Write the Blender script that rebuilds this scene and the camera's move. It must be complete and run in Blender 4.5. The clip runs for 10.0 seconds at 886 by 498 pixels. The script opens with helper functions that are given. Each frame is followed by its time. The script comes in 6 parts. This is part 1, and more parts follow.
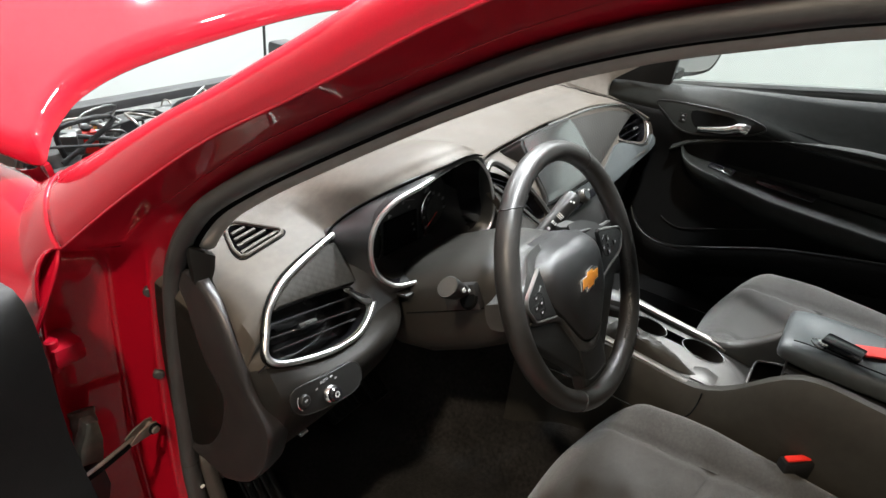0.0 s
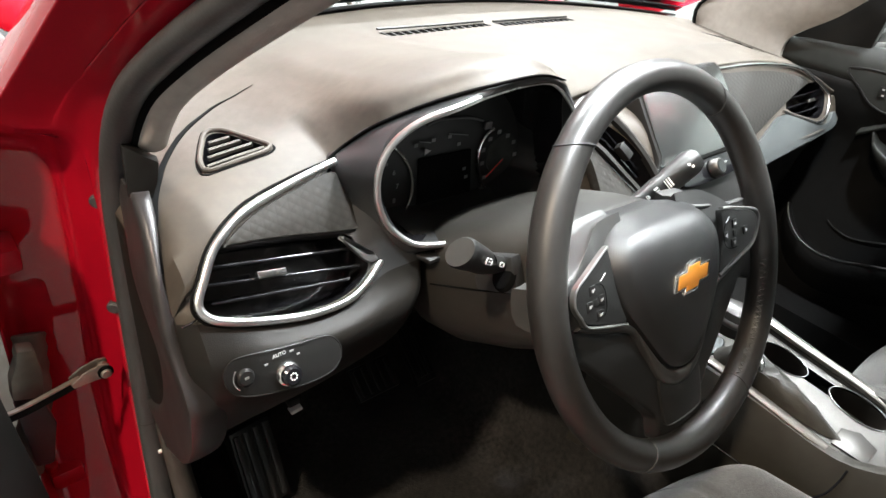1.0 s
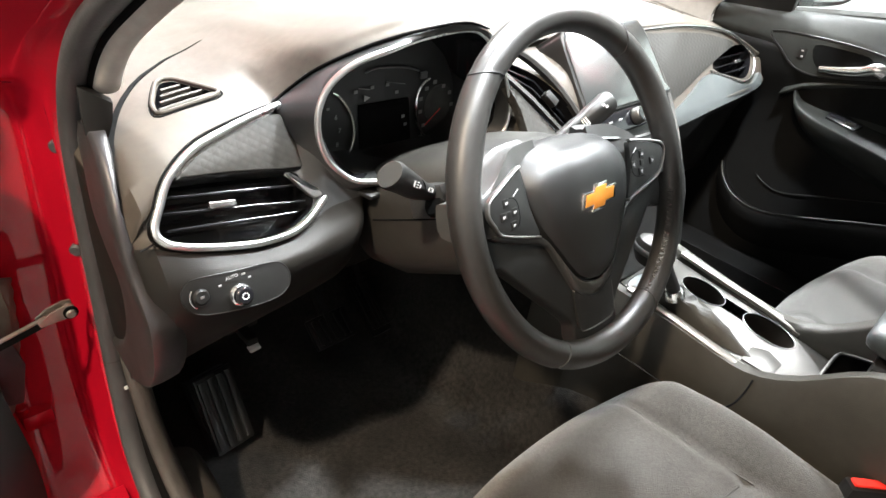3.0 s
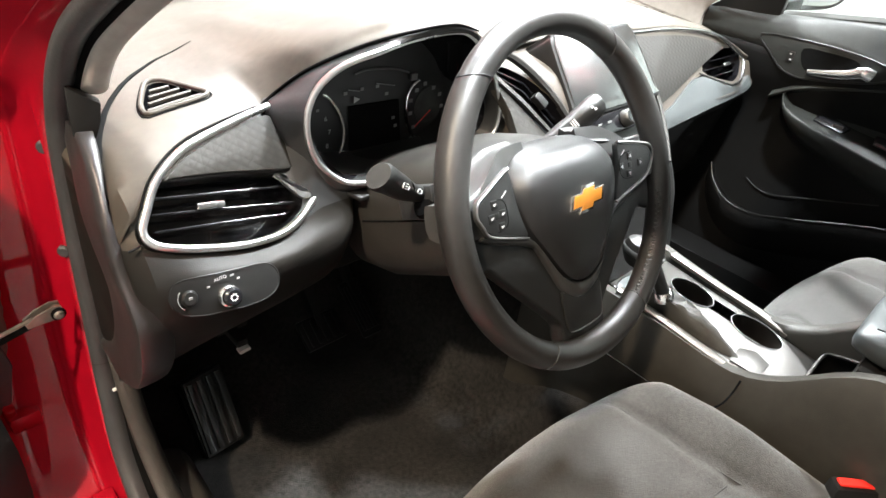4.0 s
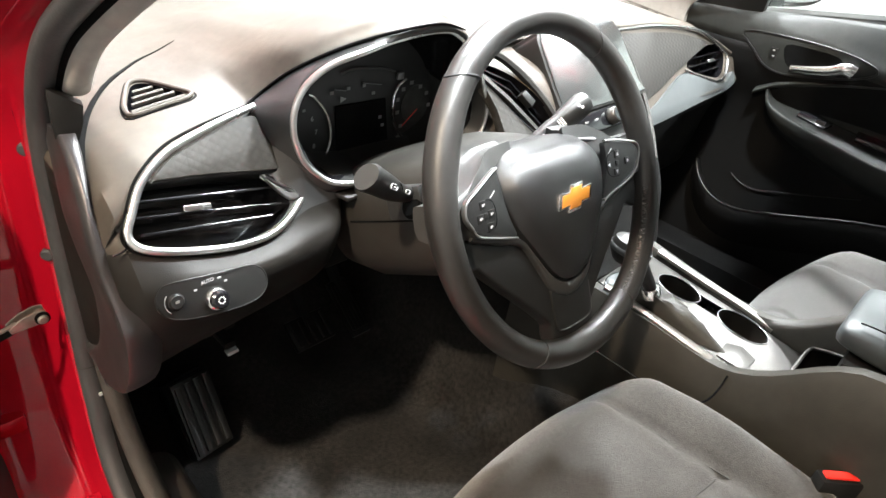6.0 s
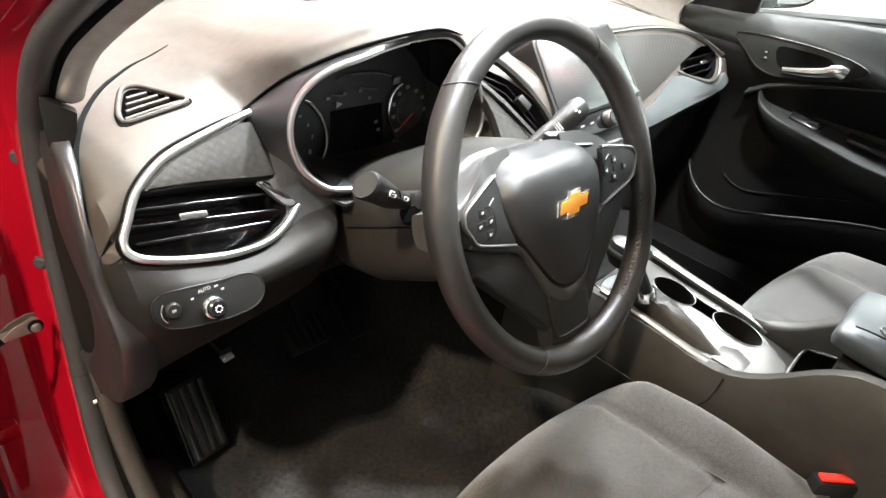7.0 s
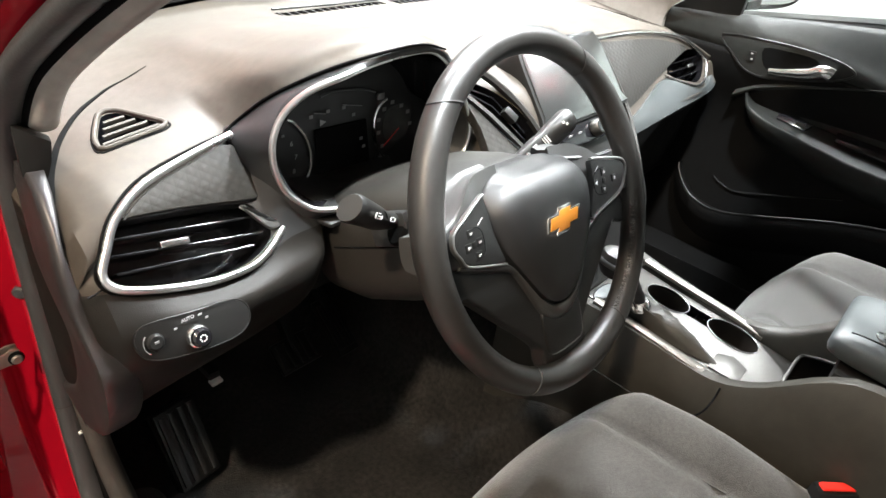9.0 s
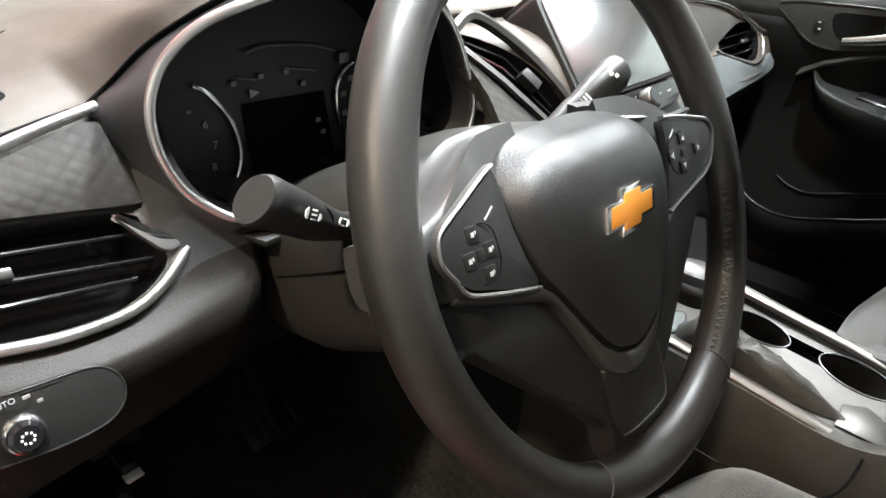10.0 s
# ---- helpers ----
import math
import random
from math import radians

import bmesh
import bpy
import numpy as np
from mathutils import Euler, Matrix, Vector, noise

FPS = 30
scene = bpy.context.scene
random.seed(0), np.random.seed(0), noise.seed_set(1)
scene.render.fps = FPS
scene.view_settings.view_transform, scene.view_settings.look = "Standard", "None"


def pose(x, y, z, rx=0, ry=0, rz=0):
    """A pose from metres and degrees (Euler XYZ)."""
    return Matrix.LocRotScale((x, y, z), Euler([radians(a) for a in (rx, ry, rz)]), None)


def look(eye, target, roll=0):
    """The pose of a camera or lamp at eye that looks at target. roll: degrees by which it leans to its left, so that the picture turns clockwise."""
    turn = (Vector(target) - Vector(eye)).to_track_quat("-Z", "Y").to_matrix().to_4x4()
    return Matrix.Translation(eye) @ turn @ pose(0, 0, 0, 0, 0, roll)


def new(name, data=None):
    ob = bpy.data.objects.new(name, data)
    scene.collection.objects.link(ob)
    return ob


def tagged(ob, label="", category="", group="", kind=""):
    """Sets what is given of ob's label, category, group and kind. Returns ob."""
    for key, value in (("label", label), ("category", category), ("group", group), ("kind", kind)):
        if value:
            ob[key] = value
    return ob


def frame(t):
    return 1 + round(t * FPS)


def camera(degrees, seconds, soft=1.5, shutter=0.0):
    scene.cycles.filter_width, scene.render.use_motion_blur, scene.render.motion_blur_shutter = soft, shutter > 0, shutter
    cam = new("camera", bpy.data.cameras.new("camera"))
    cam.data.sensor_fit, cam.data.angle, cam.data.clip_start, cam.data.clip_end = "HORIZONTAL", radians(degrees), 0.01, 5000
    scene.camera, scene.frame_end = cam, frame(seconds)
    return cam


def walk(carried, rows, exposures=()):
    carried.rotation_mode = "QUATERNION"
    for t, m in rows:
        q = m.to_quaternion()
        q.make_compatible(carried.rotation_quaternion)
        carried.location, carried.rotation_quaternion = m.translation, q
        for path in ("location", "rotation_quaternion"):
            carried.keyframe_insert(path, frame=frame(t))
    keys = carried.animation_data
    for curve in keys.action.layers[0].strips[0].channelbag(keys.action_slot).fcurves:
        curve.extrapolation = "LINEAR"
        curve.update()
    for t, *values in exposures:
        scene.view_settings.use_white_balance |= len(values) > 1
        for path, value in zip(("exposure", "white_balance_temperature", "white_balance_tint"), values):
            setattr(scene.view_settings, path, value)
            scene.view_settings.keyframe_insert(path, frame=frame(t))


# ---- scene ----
cam = camera(70.5, 10.0)
PATH = [
    (0, (-1.087, -0.244, 1.334), (0.395, 0.695, 0.373), 5.9),
    (0.5, (-0.901, -0.181, 1.246), (0.352, 0.992, 0.219), 6.9),
    (1, (-0.841, -0.205, 1.199), (0.335, 1.009, 0.13), 7.6),
    (1.5, (-0.871, -0.271, 1.184), (0.337, 0.892, 0.093), 8.2),
    (2, (-0.875, -0.287, 1.181), (0.346, 0.858, 0.087), 8.2),
    (2.5, (-0.873, -0.292, 1.185), (0.355, 0.845, 0.09), 7.9),
    (4, (-0.87, -0.3, 1.19), (0.383, 0.817, 0.102), 8.3),
    (4.5, (-0.866, -0.301, 1.189), (0.397, 0.806, 0.102), 8.4),
    (5, (-0.87, -0.299, 1.192), (0.4, 0.798, 0.104), 8.3),
    (5.5, (-0.869, -0.299, 1.192), (0.407, 0.79, 0.102), 8.4),
    (7, (-0.87, -0.286, 1.198), (0.425, 0.775, 0.104), 8.8),
    (7.5, (-0.858, -0.284, 1.202), (0.46, 0.754, 0.114), 8.9),
    (8, (-0.859, -0.284, 1.201), (0.467, 0.746, 0.114), 8.4),
    (8.5, (-0.853, -0.283, 1.198), (0.47, 0.752, 0.113), 8.1),
    (9, (-0.853, -0.274, 1.205), (0.462, 0.775, 0.123), 7.6),
    (9.5, (-0.784, -0.227, 1.188), (0.51, 0.848, 0.106), 6.5),
    (10, (-0.675, -0.16, 1.062), (0.626, 0.986, 0.065), 3.4),
]
EXPOSURES = [(0, -0.99), (0.5, -0.85), (1, -0.42), (1.5, -0.08), (2, 0.15), (8.5, 0.10), (9, -0.12), (9.5, -0.35), (10, -0.35)]
walk(cam, [(t, look(eye, target, roll)) for t, eye, target, roll in PATH], EXPOSURES)

# ---- light: a white workshop with tube lights, little daylight ----
world = bpy.data.worlds.new("workshop_air")
scene.world = world
world.use_nodes = True
world.node_tree.nodes["Background"].inputs[0].default_value = (0.9, 0.95, 1.0, 1)
world.node_tree.nodes["Background"].inputs[1].default_value = 0.05
LAMP = 3153.15


# ---- materials ----
def mat(name, color, rough=0.5, metal=0.0, spec=0.5, coat=0.0, coat_rough=0.03, noise_scale=0.0, vary=0.0, bump=0.0,
        bump_scale=400.0, blotch=0.0, blotch_scale=6.0, rough_vary=0.0, sheen=0.0):
    m = bpy.data.materials.new(name)
    m.use_nodes = True
    nt = m.node_tree
    b = nt.nodes["Principled BSDF"]
    b.inputs["Base Color"].default_value = (*color, 1)
    b.inputs["Roughness"].default_value = rough
    b.inputs["Metallic"].default_value = metal
    b.inputs["Specular IOR Level"].default_value = spec
    b.inputs["Coat Weight"].default_value = coat
    b.inputs["Coat Roughness"].default_value = coat_rough
    b.inputs["Sheen Weight"].default_value = sheen
    tc = nt.nodes.new("ShaderNodeTexCoord")
    if vary or blotch:
        col = None
        for amount, scale, detail in ((vary, noise_scale or 60.0, 4), (blotch, blotch_scale, 3)):
            if not amount:
                continue
            n = nt.nodes.new("ShaderNodeTexNoise")
            n.inputs["Scale"].default_value, n.inputs["Detail"].default_value = scale, detail
            nt.links.new(tc.outputs["Object"], n.inputs["Vector"])
            r = nt.nodes.new("ShaderNodeMapRange")
            r.inputs[1].default_value, r.inputs[2].default_value = 0.3, 0.7
            r.inputs[3].default_value, r.inputs[4].default_value = 1 - amount, 1 + amount
            nt.links.new(n.outputs["Fac"], r.inputs[0])
            mul = nt.nodes.new("ShaderNodeVectorMath")
            mul.operation = "MULTIPLY"
            if col is None:
                mul.inputs[0].default_value = color
            else:
                nt.links.new(col, mul.inputs[0])
            nt.links.new(r.outputs[0], mul.inputs[1])
            col = mul.outputs[0]
        nt.links.new(col, b.inputs["Base Color"])
    if rough_vary:
        n = nt.nodes.new("ShaderNodeTexNoise")
        n.inputs["Scale"].default_value, n.inputs["Detail"].default_value = 14.0, 5
        nt.links.new(tc.outputs["Object"], n.inputs["Vector"])
        r = nt.nodes.new("ShaderNodeMapRange")
        r.inputs[1].default_value, r.inputs[2].default_value = 0.3, 0.7
        r.inputs[3].default_value, r.inputs[4].default_value = rough - rough_vary, rough + rough_vary
        nt.links.new(n.outputs["Fac"], r.inputs[0])
        nt.links.new(r.outputs[0], b.inputs["Roughness"])
    if bump:
        n = nt.nodes.new("ShaderNodeTexNoise")
        n.inputs["Scale"].default_value, n.inputs["Detail"].default_value = bump_scale, 3
        nt.links.new(tc.outputs["Object"], n.inputs["Vector"])
        bp = nt.nodes.new("ShaderNodeBump")
        bp.inputs["Strength"].default_value, bp.inputs["Distance"].default_value = bump, 0.001
        nt.links.new(n.outputs["Fac"], bp.inputs["Height"])
        nt.links.new(bp.outputs[0], b.inputs["Normal"])
    return m


def glow(name, color, power):
    m = bpy.data.materials.new(name)
    m.use_nodes = True
    b = m.node_tree.nodes["Principled BSDF"]
    b.inputs["Emission Color"].default_value = (*color, 1)
    b.inputs["Emission Strength"].default_value = power
    return m


def clear(name, tint, gloss=0.03):
    m = bpy.data.materials.new(name)
    m.use_nodes = True
    nt = m.node_tree
    nt.nodes.clear()
    out = nt.nodes.new("ShaderNodeOutputMaterial")
    tr, gl, mix, fr = (nt.nodes.new(k) for k in ("ShaderNodeBsdfTransparent", "ShaderNodeBsdfGlossy", "ShaderNodeMixShader", "ShaderNodeFresnel"))
    tr.inputs[0].default_value = (*tint, 1)
    gl.inputs["Roughness"].default_value = gloss
    fr.inputs[0].default_value = 1.45
    nt.links.new(fr.outputs[0], mix.inputs[0])
    nt.links.new(tr.outputs[0], mix.inputs[1])
    nt.links.new(gl.outputs[0], mix.inputs[2])
    nt.links.new(mix.outputs[0], out.inputs[0])
    return m


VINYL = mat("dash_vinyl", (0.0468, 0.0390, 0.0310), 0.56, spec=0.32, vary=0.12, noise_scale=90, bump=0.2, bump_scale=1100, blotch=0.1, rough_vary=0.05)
PLASTIC = mat("black_plastic", (0.009, 0.0088, 0.0085), 0.42, spec=0.28, vary=0.1, bump=0.25, bump_scale=1100, rough_vary=0.06)
SOFTBLACK = mat("door_vinyl", (0.007, 0.007, 0.0068), 0.48, spec=0.22, vary=0.12, bump=0.3, bump_scale=800, rough_vary=0.06)
DIALGREY = mat("dial_grey", (0.035, 0.036, 0.034), 0.5, spec=0.2, blotch=0.3, blotch_scale=60)
BINNACLE = mat("binnacle_plastic", (0.024, 0.0245, 0.025), 0.42, spec=0.45, vary=0.1, bump=0.25, bump_scale=1000, rough_vary=0.05)
THREAD = mat("black_thread", (0.018, 0.018, 0.018), 0.7)
CONSOLE = mat("console_plastic", (0.0255, 0.0235, 0.0195), 0.46, spec=0.32, vary=0.12, bump=0.3, bump_scale=900, rough_vary=0.06)
LOWSPOKE = mat("spoke_plastic", (0.0108, 0.0108, 0.0105), 0.40, spec=0.35, vary=0.1, bump=0.25, bump_scale=1100, rough_vary=0.05)
DOORLOW = mat("door_low_black", (0.0035, 0.0035, 0.0035), 0.6, spec=0.10, vary=0.15, bump=0.3, bump_scale=800)
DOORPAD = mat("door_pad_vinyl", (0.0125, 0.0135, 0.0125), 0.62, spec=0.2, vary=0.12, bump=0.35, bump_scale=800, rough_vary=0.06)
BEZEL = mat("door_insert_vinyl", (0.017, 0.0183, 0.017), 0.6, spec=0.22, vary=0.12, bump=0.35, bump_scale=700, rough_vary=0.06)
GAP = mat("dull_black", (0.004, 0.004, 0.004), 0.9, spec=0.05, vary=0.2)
PULL = mat("pull_plastic", (0.45, 0.45, 0.44), 0.4)
DIMPRINT = mat("dim_print", (0.16, 0.16, 0.16), 0.6)
SILLPAD = mat("sill_pale_grey", (0.05, 0.053, 0.051), 0.42, spec=0.4, vary=0.06, bump=0.2, bump_scale=900, rough_vary=0.05)
SILLTRIM = mat("sill_plastic", (0.045, 0.040, 0.035), 0.55, vary=0.15, bump=0.4, bump_scale=500, blotch=0.2, blotch_scale=12)
# dark copy of the dash colour: the knee area's shade is in it
KNEE_SHADE = mat("knee_vinyl_shaded", (0.0100, 0.0090, 0.0077), 0.5, spec=0.22, vary=0.1, bump=0.25, bump_scale=1000, rough_vary=0.05)
COLUMN = mat("column_plastic", (0.022, 0.0205, 0.018), 0.5, spec=0.3, vary=0.1, bump=0.25, bump_scale=1000, rough_vary=0.05)
STALK = mat("stalk_plastic", (0.016, 0.016, 0.0155), 0.42, spec=0.4, vary=0.1, bump=0.2, bump_scale=1100, rough_vary=0.05)
CUP = mat("cup_liner", (0.012, 0.0095, 0.0075), 0.5, spec=0.3, vary=0.1)
BOOT = mat("boot_leather", (0.030, 0.0285, 0.025), 0.5, spec=0.3, vary=0.2, bump=0.4, bump_scale=600)
EDGETRIM = mat("satin_edge_trim", (0.30, 0.275, 0.25), 0.36, metal=1.0, vary=0.06, rough_vary=0.06)
RINGCHROME = mat("soft_chrome", (0.90, 0.90, 0.89), 0.30, metal=1.0, rough_vary=0.04)
DIAL = mat("dial_black", (0.014, 0.0145, 0.0145), 0.4, spec=0.3)
ENDTRIM = mat("end_trim_plastic", (0.027, 0.025, 0.0255), 0.34, spec=0.5, vary=0.1, bump=0.25, bump_scale=1000, rough_vary=0.05)
LEATHER = mat("wheel_leather", (0.0155, 0.0142, 0.0130), 0.40, spec=0.5, vary=0.15, noise_scale=120, bump=0.1, bump_scale=1100, rough_vary=0.10)
HUBSKIN = mat("airbag_vinyl", (0.0125, 0.0125, 0.0127), 0.38, spec=0.42, vary=0.08, bump=0.3, bump_scale=1200, rough_vary=0.04)
SPOKESKIN = mat("spoke_skin", (0.032, 0.032, 0.0315), 0.36, spec=0.45, vary=0.08, bump=0.2, bump_scale=1200, rough_vary=0.05)
ARMSKIN = mat("spoke_arm_skin", (0.040, 0.040, 0.039), 0.42, spec=0.4, vary=0.08, bump=0.2, bump_scale=1200, rough_vary=0.05)
SATINEDGE = mat("satin_edge", (0.30, 0.30, 0.29), 0.32, metal=0.9, rough_vary=0.05)
STITCH = mat("waxed_thread", (0.020, 0.019, 0.018), 0.55)
GLOSS = mat("piano_black", (0.006, 0.006, 0.007), 0.12, spec=0.5, rough_vary=0.03)
CHROME = mat("chrome", (0.88, 0.88, 0.87), 0.17, metal=1.0, rough_vary=0.05)
SATIN = mat("satin_silver", (0.070, 0.067, 0.063), 0.42, metal=0.85, vary=0.05, rough_vary=0.06)
DARKSATIN = mat("dark_satin_metal", (0.16, 0.16, 0.16), 0.35, metal=0.7, rough_vary=0.05)
GREYTRIM = mat("pillar_trim", (0.30, 0.28, 0.26), 0.75, spec=0.3, vary=0.08, bump=0.3, bump_scale=700)
RUBBER = mat("seal_rubber", (0.042, 0.042, 0.043), 0.5, spec=0.45, vary=0.15, noise_scale=30, bump=0.3, bump_scale=300, rough_vary=0.08)
CARPET = mat("carpet", (0.015, 0.014, 0.013), 0.95, spec=0.1, vary=0.5, noise_scale=120, bump=1.0, bump_scale=500, blotch=0.55, blotch_scale=7, sheen=0.22)
SEATCLOTH = mat("seat_cloth", (0.037, 0.0345, 0.0315), 0.85, spec=0.2, vary=0.2, noise_scale=230, bump=1.0, bump_scale=800, blotch=0.2, blotch_scale=10, sheen=0.25)
RED = mat("red_paint", (0.35, 0.002, 0.013), 0.55, metal=0.0, spec=0.12, coat=1.0, coat_rough=0.03, vary=0.05, noise_scale=500, blotch=0.06, blotch_scale=3)
STEEL = mat("zinc_steel", (0.30, 0.27, 0.24), 0.42, metal=0.8, vary=0.2, rough_vary=0.1)
GOLD = mat("gold_enamel", (0.58, 0.23, 0.03), 0.30, spec=0.5, vary=0.05)
WHITEPRINT = mat("white_print", (0.75, 0.75, 0.73), 0.6)
GREYPRINT = mat("grey_print", (0.30, 0.30, 0.30), 0.6)
REDPLASTIC = mat("red_plastic", (0.75, 0.03, 0.02), 0.4, spec=0.5, vary=0.06)
WALL = mat("wall_paint", (0.29, 0.305, 0.295), 0.75, vary=0.02, noise_scale=2, bump=0.1, bump_scale=60, blotch=0.03, blotch_scale=0.7)
# for the unseen west and south walls; grey to cut bounced fill light
DIMWALL = mat("low_bounce_wall", (0.24, 0.24, 0.235), 0.7, vary=0.04, noise_scale=2, bump=0.1, bump_scale=60, blotch=0.05, blotch_scale=0.7)
FLOORM = mat("sealed_concrete", (0.10, 0.097, 0.093), 0.5, vary=0.12, noise_scale=18, bump=0.2, bump_scale=80, blotch=0.15, blotch_scale=1.2, rough_vary=0.1)
CEILM = mat("ceiling_paint", (0.78, 0.79, 0.77), 0.85, vary=0.03, noise_scale=4)
LAMPM = glow("lamp_glow", (0.93, 0.98, 1.0), LAMP)
WARMFILL = glow("warm_fill_glow", (1.0, 0.82, 0.62), 0.68 * LAMP)
GLASS = clear("window_glass", (0.79, 0.83, 0.80))
MIRROR = mat("mirror_glass", (0.9, 0.9, 0.9), 0.02, metal=1.0)
SCREEN = mat("screen_glass", (0.014, 0.015, 0.015), 0.22, spec=1.0, coat=1.0, coat_rough=0.22, rough_vary=0.02)
ARMREST = mat("armrest_vinyl", (0.050, 0.056, 0.057), 0.42, spec=0.45, vary=0.08, bump=0.3, bump_scale=900, rough_vary=0.05)
LOWPANEL = mat("fascia_vinyl", (0.034, 0.0385, 0.039), 0.45, spec=0.4, vary=0.08, bump=0.3, bump_scale=900, rough_vary=0.05)
CABLE = mat("harness_boot", (0.10, 0.092, 0.072), 0.7, vary=0.2, bump=0.4, bump_scale=200)
ENGINE = mat("engine_plastic", (0.035, 0.035, 0.036), 0.55, vary=0.2, noise_scale=20, bump=0.3, bump_scale=120)
ALU = mat("cast_aluminium", (0.20, 0.20, 0.195), 0.45, metal=0.7, vary=0.2, noise_scale=40, bump=0.4, bump_scale=200)
FOOTRUBBER = mat("foot_rubber", (0.0055, 0.0055, 0.0055), 0.36, spec=0.5, vary=0.1, rough_vary=0.06)
HEADLINER = mat("headliner", (0.42, 0.40, 0.37), 0.95, spec=0.1, vary=0.08, bump=0.5, bump_scale=500)


def woven(name, color, size):
    """Small raised lozenges pressed into a trim cloth."""
    m = mat(name, color, 0.62, spec=0.25)
    nt = m.node_tree
    b = nt.nodes["Principled BSDF"]
    tc, mp = nt.nodes.new("ShaderNodeTexCoord"), nt.nodes.new("ShaderNodeMapping")
    mp.inputs["Rotation"].default_value = (0, 0.6, 0.785)
    nt.links.new(tc.outputs["Object"], mp.inputs["Vector"])
    v = nt.nodes.new("ShaderNodeTexVoronoi")
    v.inputs["Scale"].default_value = 1 / size
    v.inputs["Randomness"].default_value = 0.0
    nt.links.new(mp.outputs[0], v.inputs["Vector"])
    r = nt.nodes.new("ShaderNodeMapRange")
    r.inputs[1].default_value, r.inputs[2].default_value, r.inputs[3].default_value, r.inputs[4].default_value = 0.2, 0.7, 1.12, 0.82
    nt.links.new(v.outputs["Distance"], r.inputs[0])
    mul = nt.nodes.new("ShaderNodeVectorMath")
    mul.operation = "MULTIPLY"
    mul.inputs[0].default_value = color
    nt.links.new(r.outputs[0], mul.inputs[1])
    nt.links.new(mul.outputs[0], b.inputs["Base Color"])
    bp = nt.nodes.new("ShaderNodeBump")
    bp.invert = True
    bp.inputs["Strength"].default_value, bp.inputs["Distance"].default_value = 0.5, 0.0015
    nt.links.new(v.outputs["Distance"], bp.inputs["Height"])
    nt.links.new(bp.outputs[0], b.inputs["Normal"])
    return m


WOVEN = woven("trim_cloth", (0.0185, 0.0172, 0.015), 0.008)


# ---- mesh helpers ----
def V(*p):
    return Vector(p)


def knots(x, table):
    """A smooth curve through (x, value) pairs."""
    xs, vs = [p[0] for p in table], [p[1] for p in table]
    if x <= xs[0]:
        return vs[0]
    if x >= xs[-1]:
        return vs[-1]
    i = max(k for k in range(len(xs) - 1) if xs[k] <= x)

    def slope(k):
        if k == 0 or k == len(xs) - 1:
            return 0.0
        a, b = (vs[k] - vs[k - 1]) / (xs[k] - xs[k - 1]), (vs[k + 1] - vs[k]) / (xs[k + 1] - xs[k])
        return 0.0 if a * b <= 0 else 2 * a * b / (a + b)

    h = xs[i + 1] - xs[i]
    s = (x - xs[i]) / h
    return ((1 + 2 * s) * (1 - s) ** 2 * vs[i] + s * (1 - s) ** 2 * h * slope(i)
            + s * s * (3 - 2 * s) * vs[i + 1] + s * s * (s - 1) * h * slope(i + 1))


def smooth(points, n=6, closed=False):
    """Catmull-Rom through the points."""
    ps = [Vector(p) for p in points]
    out, c = [], len(ps)
    for i in range(c if closed else c - 1):
        p0 = ps[i - 1] if closed or i else ps[0]
        p1, p2 = ps[i], ps[(i + 1) % c]
        p3 = ps[(i + 2) % c] if closed or i + 2 < c else ps[-1]
        for k in range(n):
            t = k / n
            out.append(0.5 * (2 * p1 + (p2 - p0) * t + (2 * p0 - 5 * p1 + 4 * p2 - p3) * t * t + (3 * p1 - p0 - 3 * p2 + p3) * t ** 3))
    if not closed:
        out.append(ps[-1])
    return out


def finish(bm):
    bmesh.ops.recalc_face_normals(bm, faces=bm.faces)
    return bm


def loft(rings, closed=True, caps=True, wrap=False):
    bm = bmesh.new()
    vs = [[bm.verts.new(p) for p in ring] for ring in rings]
    n, m = len(vs), len(vs[0])
    for i in range(n if wrap else n - 1):
        a, b = vs[i], vs[(i + 1) % n]
        for j in range(m if closed else m - 1):
            bm.faces.new((a[j], a[(j + 1) % m], b[(j + 1) % m], b[j]))
    if caps and closed and not wrap:
        bm.faces.new(vs[0][::-1])
        bm.faces.new(vs[-1])
    return finish(bm)


def sweep(path, section, ref=None, closed=False, caps=True, scale=None):
    """Carries a closed section (a, b) along a path; a lies along ref (made square to the path), b across."""
    ps = [Vector(p) for p in path]
    rings, last = [], None
    for i, p in enumerate(ps):
        q0 = ps[i - 1] if closed or i else p
        q1 = ps[(i + 1) % len(ps)] if closed or i + 1 < len(ps) else p
        t = (q1 - q0).normalized()
        a = Vector(ref(i) if callable(ref) else ref) if ref is not None else (last or (V(0, 0, 1) if abs(t.z) < 0.9 else V(1, 0, 0)))
        a = (a - t * a.dot(t)).normalized()
        last = a
        b = t.cross(a)
        s = scale(i / max(1, len(ps) - 1)) if scale else 1.0
        rings.append([p + s * (a * x + b * y) for x, y in section])
    return loft(rings, True, caps, closed)


def circle(r, n=12, r2=None):
    return [(r * math.cos(2 * math.pi * k / n), (r2 or r) * math.sin(2 * math.pi * k / n)) for k in range(n)]


def tube(path, r, n=10, closed=False, scale=None):
    return sweep(path, circle(r, n), None, closed, True, scale)


